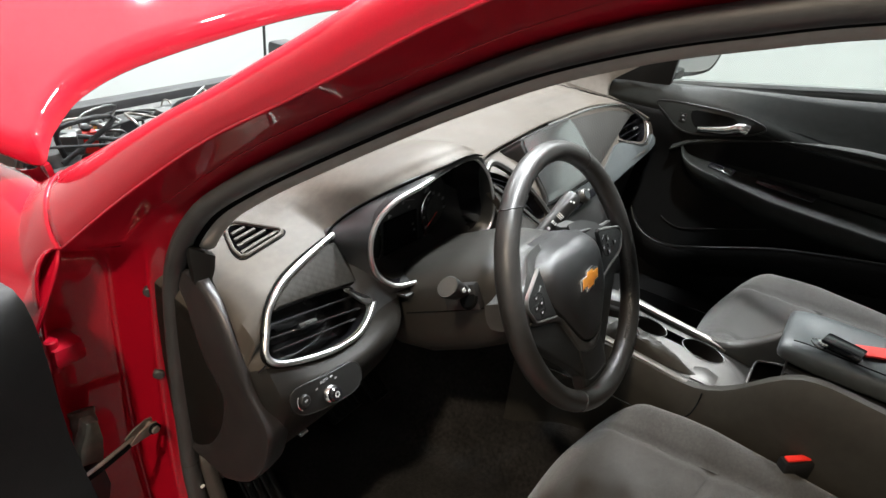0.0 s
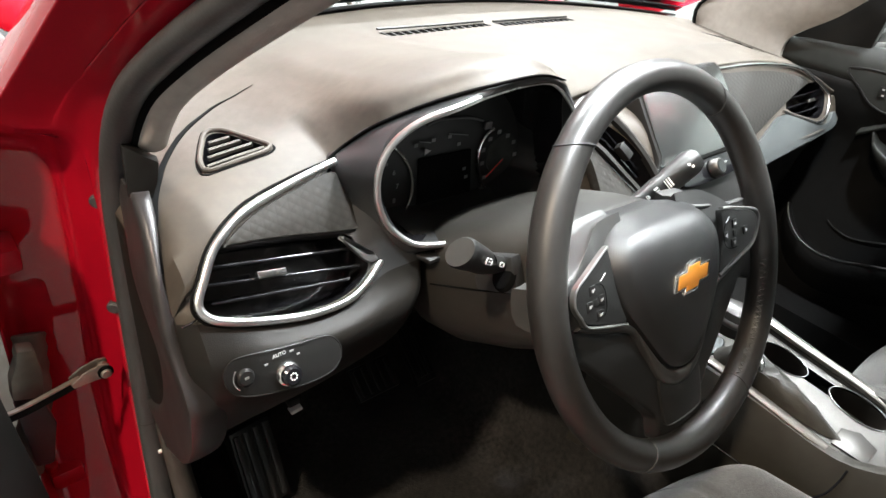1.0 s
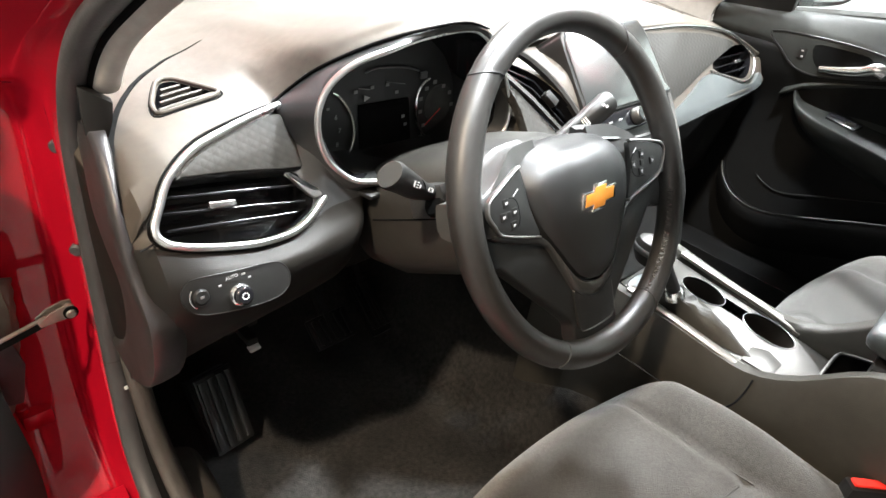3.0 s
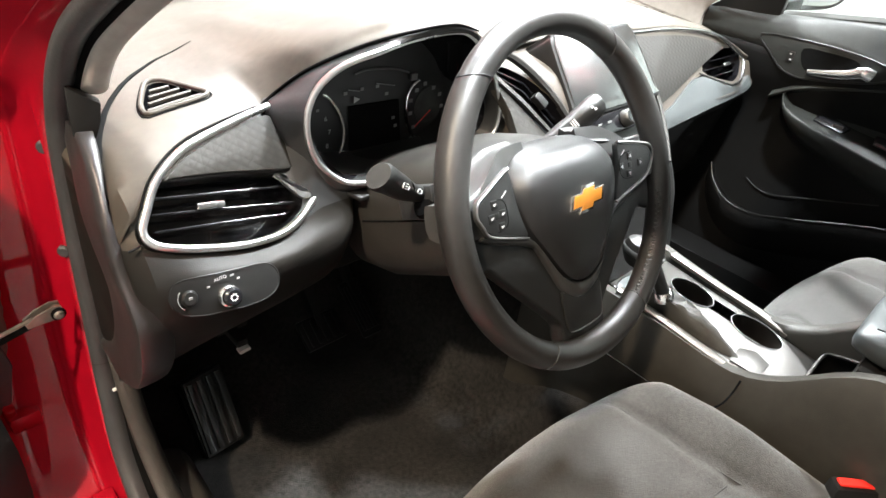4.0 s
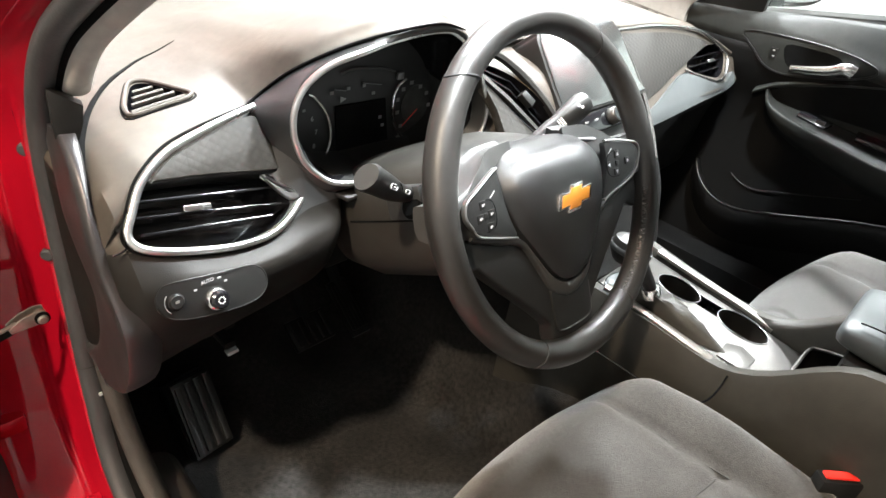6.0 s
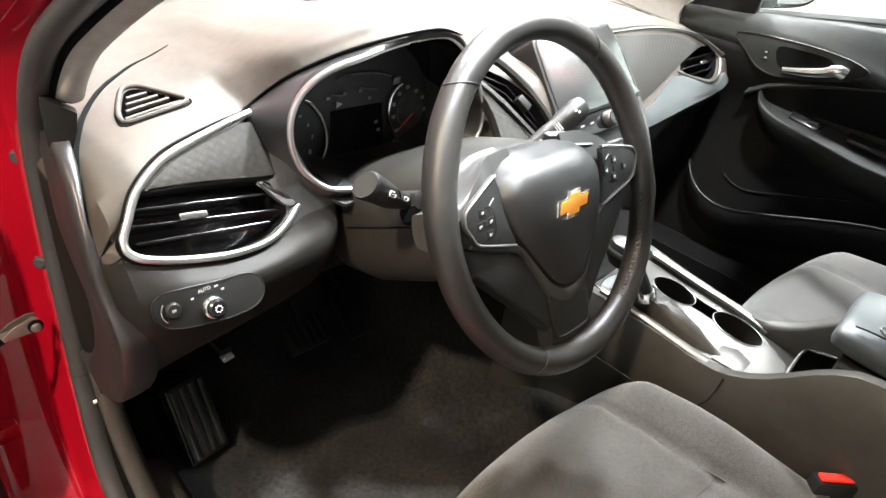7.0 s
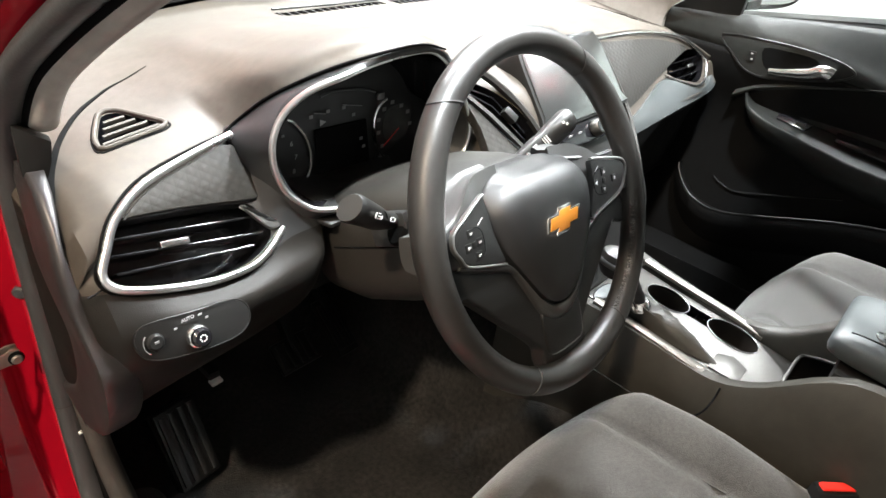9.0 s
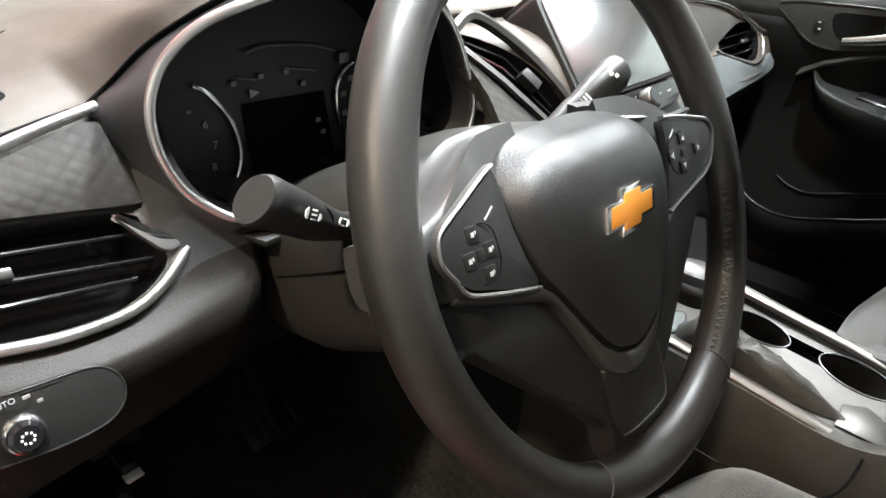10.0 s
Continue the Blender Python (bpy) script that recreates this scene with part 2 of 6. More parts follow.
def plate(outline, depth, bevel=0.0, segs=2):
    """A flat outline of world points, given a thickness along depth, its edges rounded."""
    bm = bmesh.new()
    f = bm.faces.new([bm.verts.new(p) for p in outline])
    ext = bmesh.ops.extrude_face_region(bm, geom=[f])
    bmesh.ops.translate(bm, vec=Vector(depth), verts=[g for g in ext["geom"] if isinstance(g, bmesh.types.BMVert)])
    finish(bm)
    if bevel:
        bmesh.ops.bevel(bm, geom=[e for e in bm.edges if e.calc_length() > 0 and e.calc_face_angle(0) > 0.6], offset=bevel, segments=segs, affect="EDGES", profile=0.6)
    return bm


def block(center, size, bevel=0.0, turn=None, segs=2):
    bm = bmesh.new()
    bmesh.ops.create_cube(bm, size=1.0)
    for v in bm.verts:
        v.co = Vector((v.co.x * size[0], v.co.y * size[1], v.co.z * size[2]))
    if bevel:
        bmesh.ops.bevel(bm, geom=bm.edges[:], offset=bevel, segments=segs, affect="EDGES", profile=0.6)
    m = Matrix.Translation(center) @ (turn or Matrix.Identity(4))
    bmesh.ops.transform(bm, matrix=m, verts=bm.verts)
    return bm


def rod(a, b, r, n=16, r2=None, bevel=0.0):
    """A round bar from a to b, its ends rounded."""
    a, b = Vector(a), Vector(b)
    r2 = r if r2 is None else r2
    d = (b - a)
    length = d.length
    q = d.to_track_quat("Z", "Y").to_matrix().to_4x4()
    prof = [(r - bevel, 0), (r, bevel), (r2, length - bevel), (r2 - bevel, length)] if bevel else [(r, 0), (r2, length)]
    rings = [[Matrix.Translation(a) @ q @ V(x * math.cos(2 * math.pi * k / n), x * math.sin(2 * math.pi * k / n), z) for k in range(n)] for x, z in prof]
    return loft(rings)


def join(*bms):
    out = bmesh.new()
    for b in bms:
        me = bpy.data.meshes.new("tmp")
        b.to_mesh(me)
        out.from_mesh(me)
        bpy.data.meshes.remove(me)
    return out


def part(name, bm, material, parent=None, label="", smoothed=True, sub=0, solid=0.0, angle=40):
    me = bpy.data.meshes.new(name)
    bm.to_mesh(me)
    bm.free()
    me.materials.append(material)
    for p in me.polygons:
        p.use_smooth = smoothed
    if smoothed:
        me.set_sharp_from_angle(angle=radians(angle))
    ob = new(name, me)
    if parent is not None:
        ob.parent = parent
        ob.matrix_parent_inverse = parent.matrix_basis.inverted() if parent.parent is None else Matrix.Identity(4)
    if label:
        ob["label"] = label
    if solid:
        s = ob.modifiers.new("thickness", "SOLIDIFY")
        s.thickness, s.offset = solid, -1
    if sub:
        s = ob.modifiers.new("round", "SUBSURF")
        s.levels = s.render_levels = sub
    return ob


def lettering(words, size, at_point, along, up, material, parent):
    """Printed characters lying on a surface."""
    curve = bpy.data.curves.new("print", "FONT")
    curve.body, curve.size, curve.align_x, curve.align_y, curve.extrude = words, size, "CENTER", "CENTER", 0.0002
    ob = new("print", curve)
    bpy.context.view_layer.update()
    me = bpy.data.meshes.new_from_object(ob.evaluated_get(bpy.context.evaluated_depsgraph_get()))
    bpy.data.objects.remove(ob)
    bpy.data.curves.remove(curve)
    a = Vector(along).normalized()
    n = a.cross(Vector(up)).normalized()
    m = Matrix((a, n.cross(a), n)).transposed().to_4x4()
    me.transform(Matrix.Translation(at_point) @ m)
    bm = bmesh.new()
    bm.from_mesh(me)
    bpy.data.meshes.remove(me)
    return part("lettering", bm, material, parent, smoothed=False)


def thing(name, at, label, category, group="", kind=""):
    ob = new(name)
    ob.empty_display_size = 0.05
    ob.matrix_basis = Matrix.Translation(at)
    return tagged(ob, label, category, group, kind)


def carve(ob, cutters):
    """Cuts pockets into ob; the pocket walls take the cutter's material."""
    made = []
    for bm, material in cutters:
        me = bpy.data.meshes.new("pocket")
        bm.to_mesh(me)
        bm.free()
        me.materials.append(material)
        c = new("pocket", me)
        made.append(c)
        b = ob.modifiers.new("pocket", "BOOLEAN")
        b.operation, b.object, b.solver = "DIFFERENCE", c, "EXACT"
        b.material_mode = "TRANSFER"
    bpy.context.view_layer.update()
    dep = bpy.context.evaluated_depsgraph_get()
    me = bpy.data.meshes.new_from_object(ob.evaluated_get(dep))
    ob.modifiers.clear()
    ob.data = me
    for p in me.polygons:
        p.use_smooth = True
    me.set_sharp_from_angle(angle=radians(35))
    for c in made:
        bpy.data.objects.remove(c)
    return ob


# ---- the workshop ----
def slab(name, center, size, material, label, category):
    ob = part(name, block(center, size), material, None, label, smoothed=False)
    return tagged(ob, label, category, "", "structure")


slab("floor", (0.5, 0.5, -0.05), (11, 12, 0.1), FLOORM, "grey sealed concrete workshop floor", "floor")
slab("ceiling", (0.5, 0.5, 3.45), (11, 12, 0.1), CEILM, "white painted workshop ceiling", "ceiling")
slab("wall_east", (4.05, 0.5, 1.7), (0.1, 12, 3.4), WALL, "white painted panelled workshop wall", "wall")
slab("wall_west", (-4.05, 0.5, 1.7), (0.1, 12, 3.4), DIMWALL, "unseen workshop wall, kept grey to cut bounced light", "wall")
slab("wall_north", (0, 3.25, 1.7), (8, 0.1, 3.4), WALL, "white painted panelled workshop wall", "wall")
for jx in (-2.6, -0.38, 1.84):
    slab("wall_joint", (jx, 3.1985, 1.7), (0.02, 0.005, 3.4), SOFTBLACK, "dark joint strip between white wall panels", "wall joint")
slab("wall_south", (0, -4.55, 1.7), (8, 0.1, 3.4), DIMWALL, "unseen workshop wall, kept grey to cut bounced light", "wall")


def bay_light(x, y, glowing, tint):
    t = thing("ceiling_light", (x, y, 3.4), "%s round lamp hanging from the workshop ceiling" % tint, "ceiling light", "lamps on the ceiling")
    part("housing", rod((x, y, 3.40), (x, y, 3.30), 0.05, 24, 0.11, 0.005), CEILM, t)
    part("lens", rod((x, y, 3.298), (x, y, 3.285), 0.10, 24, 0.09, 0.003), glowing, t)


for lx, ly in ((-0.3, -0.2), (1.0, -0.2), (2.6, -0.2), (0.3, 2.1), (1.8, 2.1), (1.2, 1.0), (2.9, -2.4)):
    bay_light(lx, ly, LAMPM, "cool white")
# unseen warm lamp, added to fill the driver's door side
for lx, ly in ((-2.5, -0.35),):
    bay_light(lx, ly, WARMFILL, "added warm fill, unseen")

# ---- the car's shell round the driver's door ----
# The door opening's edge: from the sill, up the hinge post, back along the windscreen post to the roof.
APERTURE = smooth([(-0.735, -0.62, 0.37), (-0.735, -0.15, 0.355), (-0.733, 0.20, 0.36), (-0.728, 0.335, 0.42), (-0.718, 0.388, 0.53), (-0.712, 0.400, 0.66),
                   (-0.708, 0.400, 0.80), (-0.705, 0.385, 0.91), (-0.698, 0.340, 0.992), (-0.682, 0.275, 1.050), (-0.653, 0.160, 1.128),
                   (-0.629, 0.050, 1.196), (-0.612, -0.040, 1.243), (-0.598, -0.150, 1.283), (-0.588, -0.300, 1.318), (-0.582, -0.62, 1.345)], 6)


def outward(i):
    """Square to the opening's edge, in the side of the car, away from the opening."""
    a, b = APERTURE[max(0, i - 1)], APERTURE[min(len(APERTURE) - 1, i + 1)]
    t = (b - a).normalized()
    side = V(-1, 0, 0)
    side = (side - t * side.dot(t)).normalized()
    return side.cross(t)


def along_opening(section, first=0, last=None, widen=None):
    """Carries an open section (away from the opening, outboard) along the opening's edge."""
    rings = []
    last = len(APERTURE) if last is None else last
    for i in range(first, last):
        o = outward(i)
        a, b = APERTURE[max(0, i - 1)], APERTURE[min(len(APERTURE) - 1, i + 1)]
        t = (b - a).normalized()
        s = V(-1, 0, 0)
        s = (s - t * s.dot(t)).normalized()
        w = widen(APERTURE[i]) if widen else 1.0
        rings.append([APERTURE[i] + o * (p * (w if p > 0.05 else 1)) + s * q for p, q in section])
    return rings


# The outer edge of the door frame, and the edge of the windscreen, from the fender up to the roof.
CREASE = smooth([(-0.815, 0.545, 0.862), (-0.80, 0.505, 0.910), (-0.79, 0.474, 0.941), (-0.76, 0.377, 1.028), (-0.735, 0.265, 1.114), (-0.722, 0.181, 1.165), (-0.71, 0.112, 1.208), (-0.69, 0.025, 1.264), (-0.665, -0.10, 1.325), (-0.645, -0.30, 1.375), (-0.635, -0.62, 1.40)], 8)
SCREEN_SIDE = smooth([(-0.727, 0.668, 0.938), (-0.722, 0.640, 0.955), (-0.712, 0.600, 0.98), (-0.705, 0.551, 1.007), (-0.693, 0.425, 1.078), (-0.68, 0.332, 1.13), (-0.665, 0.228, 1.195), (-0.65, 0.142, 1.249), (-0.625, 0.0, 1.325), (-0.605, -0.20, 1.39), (-0.595, -0.62, 1.425)], 8)


def at(line, s):
    """The place a share s along a line of points."""
    k = min(len(line) - 1.001, max(0.0, s * (len(line) - 1)))
    return line[int(k)].lerp(line[int(k) + 1], k - int(k))


def seal_section():
    return [(-0.004, -0.012), (-0.010, -0.004), (-0.012, 0.006), (-0.008, 0.015), (0.0, 0.018), (0.008, 0.014), (0.011, 0.006), (0.010, -0.003), (0.004, -0.012)]


def car_body():
    t = thing("car", (-0.74, 0.3, 0.2), "glossy red car with its driver's door frame open", "car")
    post = [(0.008, -0.014), (0.026, -0.004), (0.032, 0.004), (0.035, 0.011), (0.038, 0.012), (0.044, 0.009), (0.060, 0.012), (0.085, 0.019), (0.098, 0.025), (0.102, 0.030), (0.105, 0.033), (0.110, 0.042), (0.119, 0.070),
            (0.126, 0.100), (0.118, 0.118), (0.10, 0.12)]
    first = next(i for i, p in enumerate(APERTURE) if p.z > 0.80)
    last = len(APERTURE) - 1
    rings = []
    for i, p in enumerate(APERTURE):
        ring = along_opening(smooth_section(post), i, i + 1)[0]
        b = min(1.0, max(0.0, (p.z - 0.85) / 0.11))
        b = b * b * (3 - 2 * b)
        if b > 0:
            c = at(CREASE, (i - first) / (last - first))
            a = along_opening([(0.004, -0.012), (0.014, -0.002)], i, i + 1)[0]
            side = [a[0], a[1]]
            for k in range(len(ring) - 2):
                s = (k + 1) / (len(ring) - 2)
                hollow = 0.010 * math.sin(math.pi * s) - 0.006 * math.exp(-((s - 0.45) / 0.06) ** 2)
                side.append(a[1].lerp(c, s) + V(0.6, 0.0, -0.5) * hollow)
            ring = [u.lerp(w, b) for u, w in zip(ring, side)]
        rings.append(ring)
    part("door_frame", loft(rings, closed=False), RED, t, "glossy red painted door frame", solid=0.003)
    # outer skin of the windscreen post, from the frame's edge over to the glass
    rings = []
    for k in range(60):
        s = 0.185 + 0.815 * k / 59
        c, g = at(CREASE, s), at(SCREEN_SIDE, s)
        n = (g - c).cross(at(CREASE, min(1, s + 0.02)) - at(CREASE, max(0, s - 0.02))).normalized()
        n = n if n.z > 0 else -n
        row = [c + (c - g).normalized() * -0.004 - n * 0.010, c - n * 0.002]
        row += [c.lerp(g, u) + n * (0.020 * math.sin(math.pi * u) ** 0.8 - (0.0 if abs(u - 0.80) > 0.03 else 0.004)) for u in np.linspace(0.06, 0.94, 13)]
        row += [g, g + V(0.012, 0.004, -0.006), g + V(0.016, 0.0, -0.022)]
        rings.append(row)
    part("pillar_skin", loft(rings, closed=False), RED, t, "glossy red windscreen post skin", solid=0.002)
    # fenders: their rear edge follows the windscreen post's skin, a few millimetres off
    rows = []
    for k in range(9):
        s = 0.172 - 0.172 * k / 8
        c, g = at(CREASE, s), at(SCREEN_SIDE, s)
        n = (g - c).cross(V(0.3, -0.8, 0.5)).normalized()
        n = n if n.z > 0 else -n
        e = k / 8
        ctl = [g + V(0.014, 0, -0.05), g + V(0.010, 0, -0.010), g] + [c.lerp(g, u) + n * (0.020 * math.sin(math.pi * u) ** 0.8) for u in (0.85, 0.65, 0.45, 0.25, 0.1)]
        ctl += [c, c + V(-0.012 - 0.01 * e, -0.004, -0.03), V(-0.862, c.y + 0.012, 0.76), V(-0.875, c.y + 0.02, 0.62), V(-0.862, c.y + 0.02, 0.48), V(-0.85, c.y + 0.02, 0.30)]
        rows.append(smooth(ctl, 3))
    for k in range(22):
        y = 0.70 + 1.05 * k / 21
        top = knots(y, [(0.66, 0.940), (0.9, 0.925), (1.75, 0.85)])
        inner = knots(y, [(0.66, -0.728), (1.0, -0.724), (1.75, -0.69)])
        outer = knots(y, [(0.5, -0.878), (1.2, -0.925), (1.75, -0.88)])
        ctl = [(inner + 0.014, top - 0.05), (inner + 0.010, top - 0.010), (inner, top), (inner - 0.018, top + 0.003), (inner - 0.038, top - 0.002), (inner - 0.058, top - 0.010), (inner - 0.08, top - 0.024), (inner - 0.10, top - 0.042),
               (outer + 0.03, top - 0.075), (outer + 0.012, top - 0.12), (outer, 0.76), (outer + 0.004, 0.62), (outer + 0.02, 0.48), (outer + 0.03, 0.30)]
        rows.append(smooth([V(x, y, z) for x, z in ctl], 3))
    part("fender", loft(rows, closed=False), RED, t, "glossy red front fender", solid=0.003)
    part("fender", loft([[V(0.04 - v.x, v.y, v.z - 0.06) for v in r] for r in rows], closed=False), RED, t, "glossy red front fender", solid=0.003)
    # filler between post and fender
    for z, x, y in ((0.857, -0.7215, 0.433), (0.721, -0.7265, 0.434)):
        part("grommet", rod((x + 0.006, y + 0.006, z), (x - 0.0005, y - 0.002, z), 0.008, 16, bevel=0.002), RUBBER, t, "black rubber plug")
    # roof: an outer skin, open below
    rows = []
    for k in range(15):
        y = -1.9 + 1.85 * k / 14
        rows.append([V(x, y, 1.455 - 0.075 * (abs(x) / 0.62) ** 3 - 0.09 * max(0, (y + 0.55) / 0.5) ** 2) for x in np.linspace(-0.60, 0.60, 17)])
    part("roof", loft(rows, closed=False), RED, t, "glossy red roof", solid=0.004)
    part("headliner", loft([[p - V(0, 0, 0.045) for p in r] for r in rows], closed=False), HEADLINER, t, "grey cloth headliner", solid=0.01)
    part("roof_edge_trim", sweep([p + V(0, 0.005, -0.022) for p in rows[-1]], [(-0.028, -0.004), (0.018, -0.004), (0.018, 0.006), (-0.028, 0.006)], (0, 0, 1)), HEADLINER, t, "grey trim along the windscreen header")
    rail = smooth([(0.60, 0.03, 1.265), (0.585, -0.06, 1.315), (0.57, -0.16, 1.345), (0.565, -0.30, 1.365), (0.56, -0.62, 1.375), (0.56, -1.9, 1.360)], 5)
    part("roof_rail", sweep(rail, [(-0.035, -0.030), (-0.020, -0.045), (0.03, -0.045), (0.03, 0.045), (-0.020, 0.045), (-0.035, 0.030)], (0, 0, 1)), HEADLINER, t, "grey trim along the roof edge")
    # unseen plain sheets, added to keep light out from behind
    part("rear_light_block", plate([(-0.72, -1.92, 0.28), (0.72, -1.92, 0.28), (0.62, -1.95, 1.36), (-0.62, -1.95, 1.36)], (0, -0.03, 0)), SOFTBLACK, t, "unseen dark sheet closing the cabin's rear against light")
    for sx in (-1, 1):
        part("side_light_block", plate([(sx * 0.74, -0.84, 0.28), (sx * 0.74, -1.92, 0.28), (sx * 0.72, -1.92, 0.98), (sx * 0.74, -0.84, 0.96)], (sx * 0.03, 0, 0)), SOFTBLACK, t, "unseen dark sheet closing the cabin's rear side against light")
    # sill, floor pan wall under the door, passenger side post and rear
    part("sill", sweep(smooth([(-0.80, -1.0, 0.30), (-0.80, 0.0, 0.295), (-0.79, 0.38, 0.30)], 4), [(-0.07, -0.06), (0.04, -0.07), (0.055, -0.03), (0.05, 0.04), (-0.07, 0.06)], (0, 0, 1)), RED, t, "glossy red sill")
    part("sill", sweep([V(0.80, -1.9, 0.30), V(0.80, 0.0, 0.30), V(0.80, 0.6, 0.30)], [(-0.08, -0.14), (0.05, -0.14), (0.055, -0.03), (0.05, 0.04), (-0.08, 0.06)], (0, 0, 1)), DOORLOW, t, "black inner sill")
    part("underfloor", block((0, -0.4, 0.20), (1.5, 3.0, 0.04)), SOFTBLACK, t, "black underfloor")
    return t


def smooth_section(sec, n=3):
    return [(p.x, p.y) for p in smooth([(a, b, 0) for a, b in sec], n)]


car_body()


def door_seal():
    t = thing("door_seal", APERTURE[20], "black rubber weatherstrip round the driver's door opening", "door seal")
    join_at = next(i for i, p in enumerate(APERTURE) if p.z > 0.565)
    sec = smooth_section(seal_section(), 2)
    part("bulb", loft(along_opening(sec, 0, join_at + 1), closed=True), RUBBER, t, "lower rubber bulb")
    part("bulb", loft(along_opening(sec, join_at, None), closed=True), RUBBER, t, "upper rubber bulb")
    groove = [(-0.006, -0.004), (-0.011, -0.005), (-0.015, -0.008), (-0.016, -0.012), (-0.008, -0.022), (0.0, -0.02)]
    part("carrier", loft(along_opening(groove, 0, None), closed=True), GAP, t, "black carrier behind the bulb")
    ring = along_opening(sec, join_at, join_at + 1)[0]
    mid = sum(ring, V(0, 0, 0)) / len(ring)
    step = (APERTURE[join_at + 1] - APERTURE[join_at]).normalized() * 0.0012
    part("joint", loft([[v + (v - mid) * 0.03 + step * k for v in ring] for k in (0, 1)], closed=True), CONSOLE, t, "moulded joint")


door_seal()


def pillar_trim():
    sec = [(-0.010, -0.012), (-0.016, -0.0125), (-0.0195, -0.016), (-0.0205, -0.021), (-0.018, -0.028), (-0.010, -0.033), (0.006, -0.036)]
    first = max(i for i, p in enumerate(APERTURE) if p.z < 0.955)
    ob = part("pillar_trim", loft(along_opening(smooth_section(sec), first, None), closed=False), GREYTRIM, solid=0.004)
    tagged(ob, "grey fabric-textured trim on the windscreen post", "pillar trim")
    cap = part("pillar_cap", plate([(-0.708, 0.352, 0.950), (-0.695, 0.338, 0.942), (-0.682, 0.338, 0.934), (-0.686, 0.336, 0.916), (-0.692, 0.338, 0.899), (-0.704, 0.338, 0.897), (-0.712, 0.342, 0.903)], (0.002, 0.012, 0.002), 0.002), PLASTIC)
    tagged(cap, "black plastic end cap between pillar trim and dashboard", "trim cap")


pillar_trim()


def kick_trim():
    """The dark panel inside the hinge post, running down to the sill plate."""
    rings = []
    for z in np.linspace(0.908, 0.610, 24):
        y1 = knots(z, [(0.560, 0.325), (0.60, 0.290), (0.65, 0.240), (0.70, 0.214), (0.75, 0.205), (0.80, 0.236), (0.85, 0.262), (0.893, 0.305), (0.908, 0.335)])
        xo = knots(z, [(0.62, -0.727), (0.82, -0.728), (0.893, -0.715), (0.908, -0.711)])
        xi = knots(z, [(0.61, -0.697), (0.66, -0.694), (0.74, -0.694), (0.79, -0.704), (0.85, -0.716), (0.893, -0.703), (0.908, -0.697)])
        b = max(0.0, (0.64 - z) / 0.03) ** 2 * 0.016
        rings.append([V(p.x, p.y + b, z) for p in smooth([(-0.70, y1 + 0.11, 0), (xo + 0.014, y1 + 0.10, 0), (xo + 0.006, y1 + 0.085, 0), (xo + 0.004, y1 + 0.055, 0), (xo + 0.002, y1 + 0.025, 0), (xo + 0.002, y1 + 0.009, 0), (xo + 0.006, y1 + 0.001, 0), (xi + 0.002, y1 + 0.003, 0), (xi + 0.004, y1 + 0.014, 0), (max(-0.70, xi + 0.002), y1 + 0.04, 0)], 3, True)])
    t = thing("end_panel", (-0.71, 0.32, 0.56), "dark grey plastic dashboard end panel beside the door seal", "trim panel")
    part("panel", loft(rings), ENDTRIM, t, "satin dark grey cover")
    part("clip", rod((-0.722, 0.312, 0.612), (-0.722, 0.312, 0.604), 0.004, 10), PLASTIC, t, "small fixing clip")
    k = thing("kick_panel", (-0.71, 0.42, 0.3), "dark plastic kick panel in the footwell", "trim panel")
    rows = []
    for z in np.linspace(0.25, 0.600, 12):
        y0 = knots(z, [(0.25, 0.15), (0.36, 0.22), (0.42, 0.30), (0.50, 0.350), (0.60, 0.370)])
        rows.append([V(-0.716, y0 + 0.004, z), V(-0.708, y0 - 0.004, z), V(-0.696, y0 + 0.004, z), V(-0.688, y0 + 0.05, z), V(-0.676, 0.52, z), V(-0.66, 0.78, z)])
    part("panel", loft([smooth(r, 3) for r in rows], closed=False), SILLTRIM, k, solid=0.004)
    part("clip", block((-0.7185, 0.3735, 0.533), (0.006, 0.004, 0.004), 0.001), WHITEPRINT, k, "small white clip")
    s = thing("sill_plate", (-0.72, -0.1, 0.35), "grey-brown plastic door sill plate", "sill plate")
    rows = []
    for k2 in range(20):
        y = -0.7 + 1.05 * k2 / 19
        rise = 0.05 * max(0, (y - 0.22) / 0.13) ** 2
        rows.append([V(-0.722, y, 0.355 + rise), V(-0.70, y, 0.362 + rise), V(-0.66, y, 0.352 + rise * 0.8), V(-0.64, y, 0.32 + rise * 0.4), V(-0.63, y, 0.26)])
    part("plate", loft([smooth(r, 3) for r in rows], closed=False), SILLTRIM, s, solid=0.004)


kick_trim()


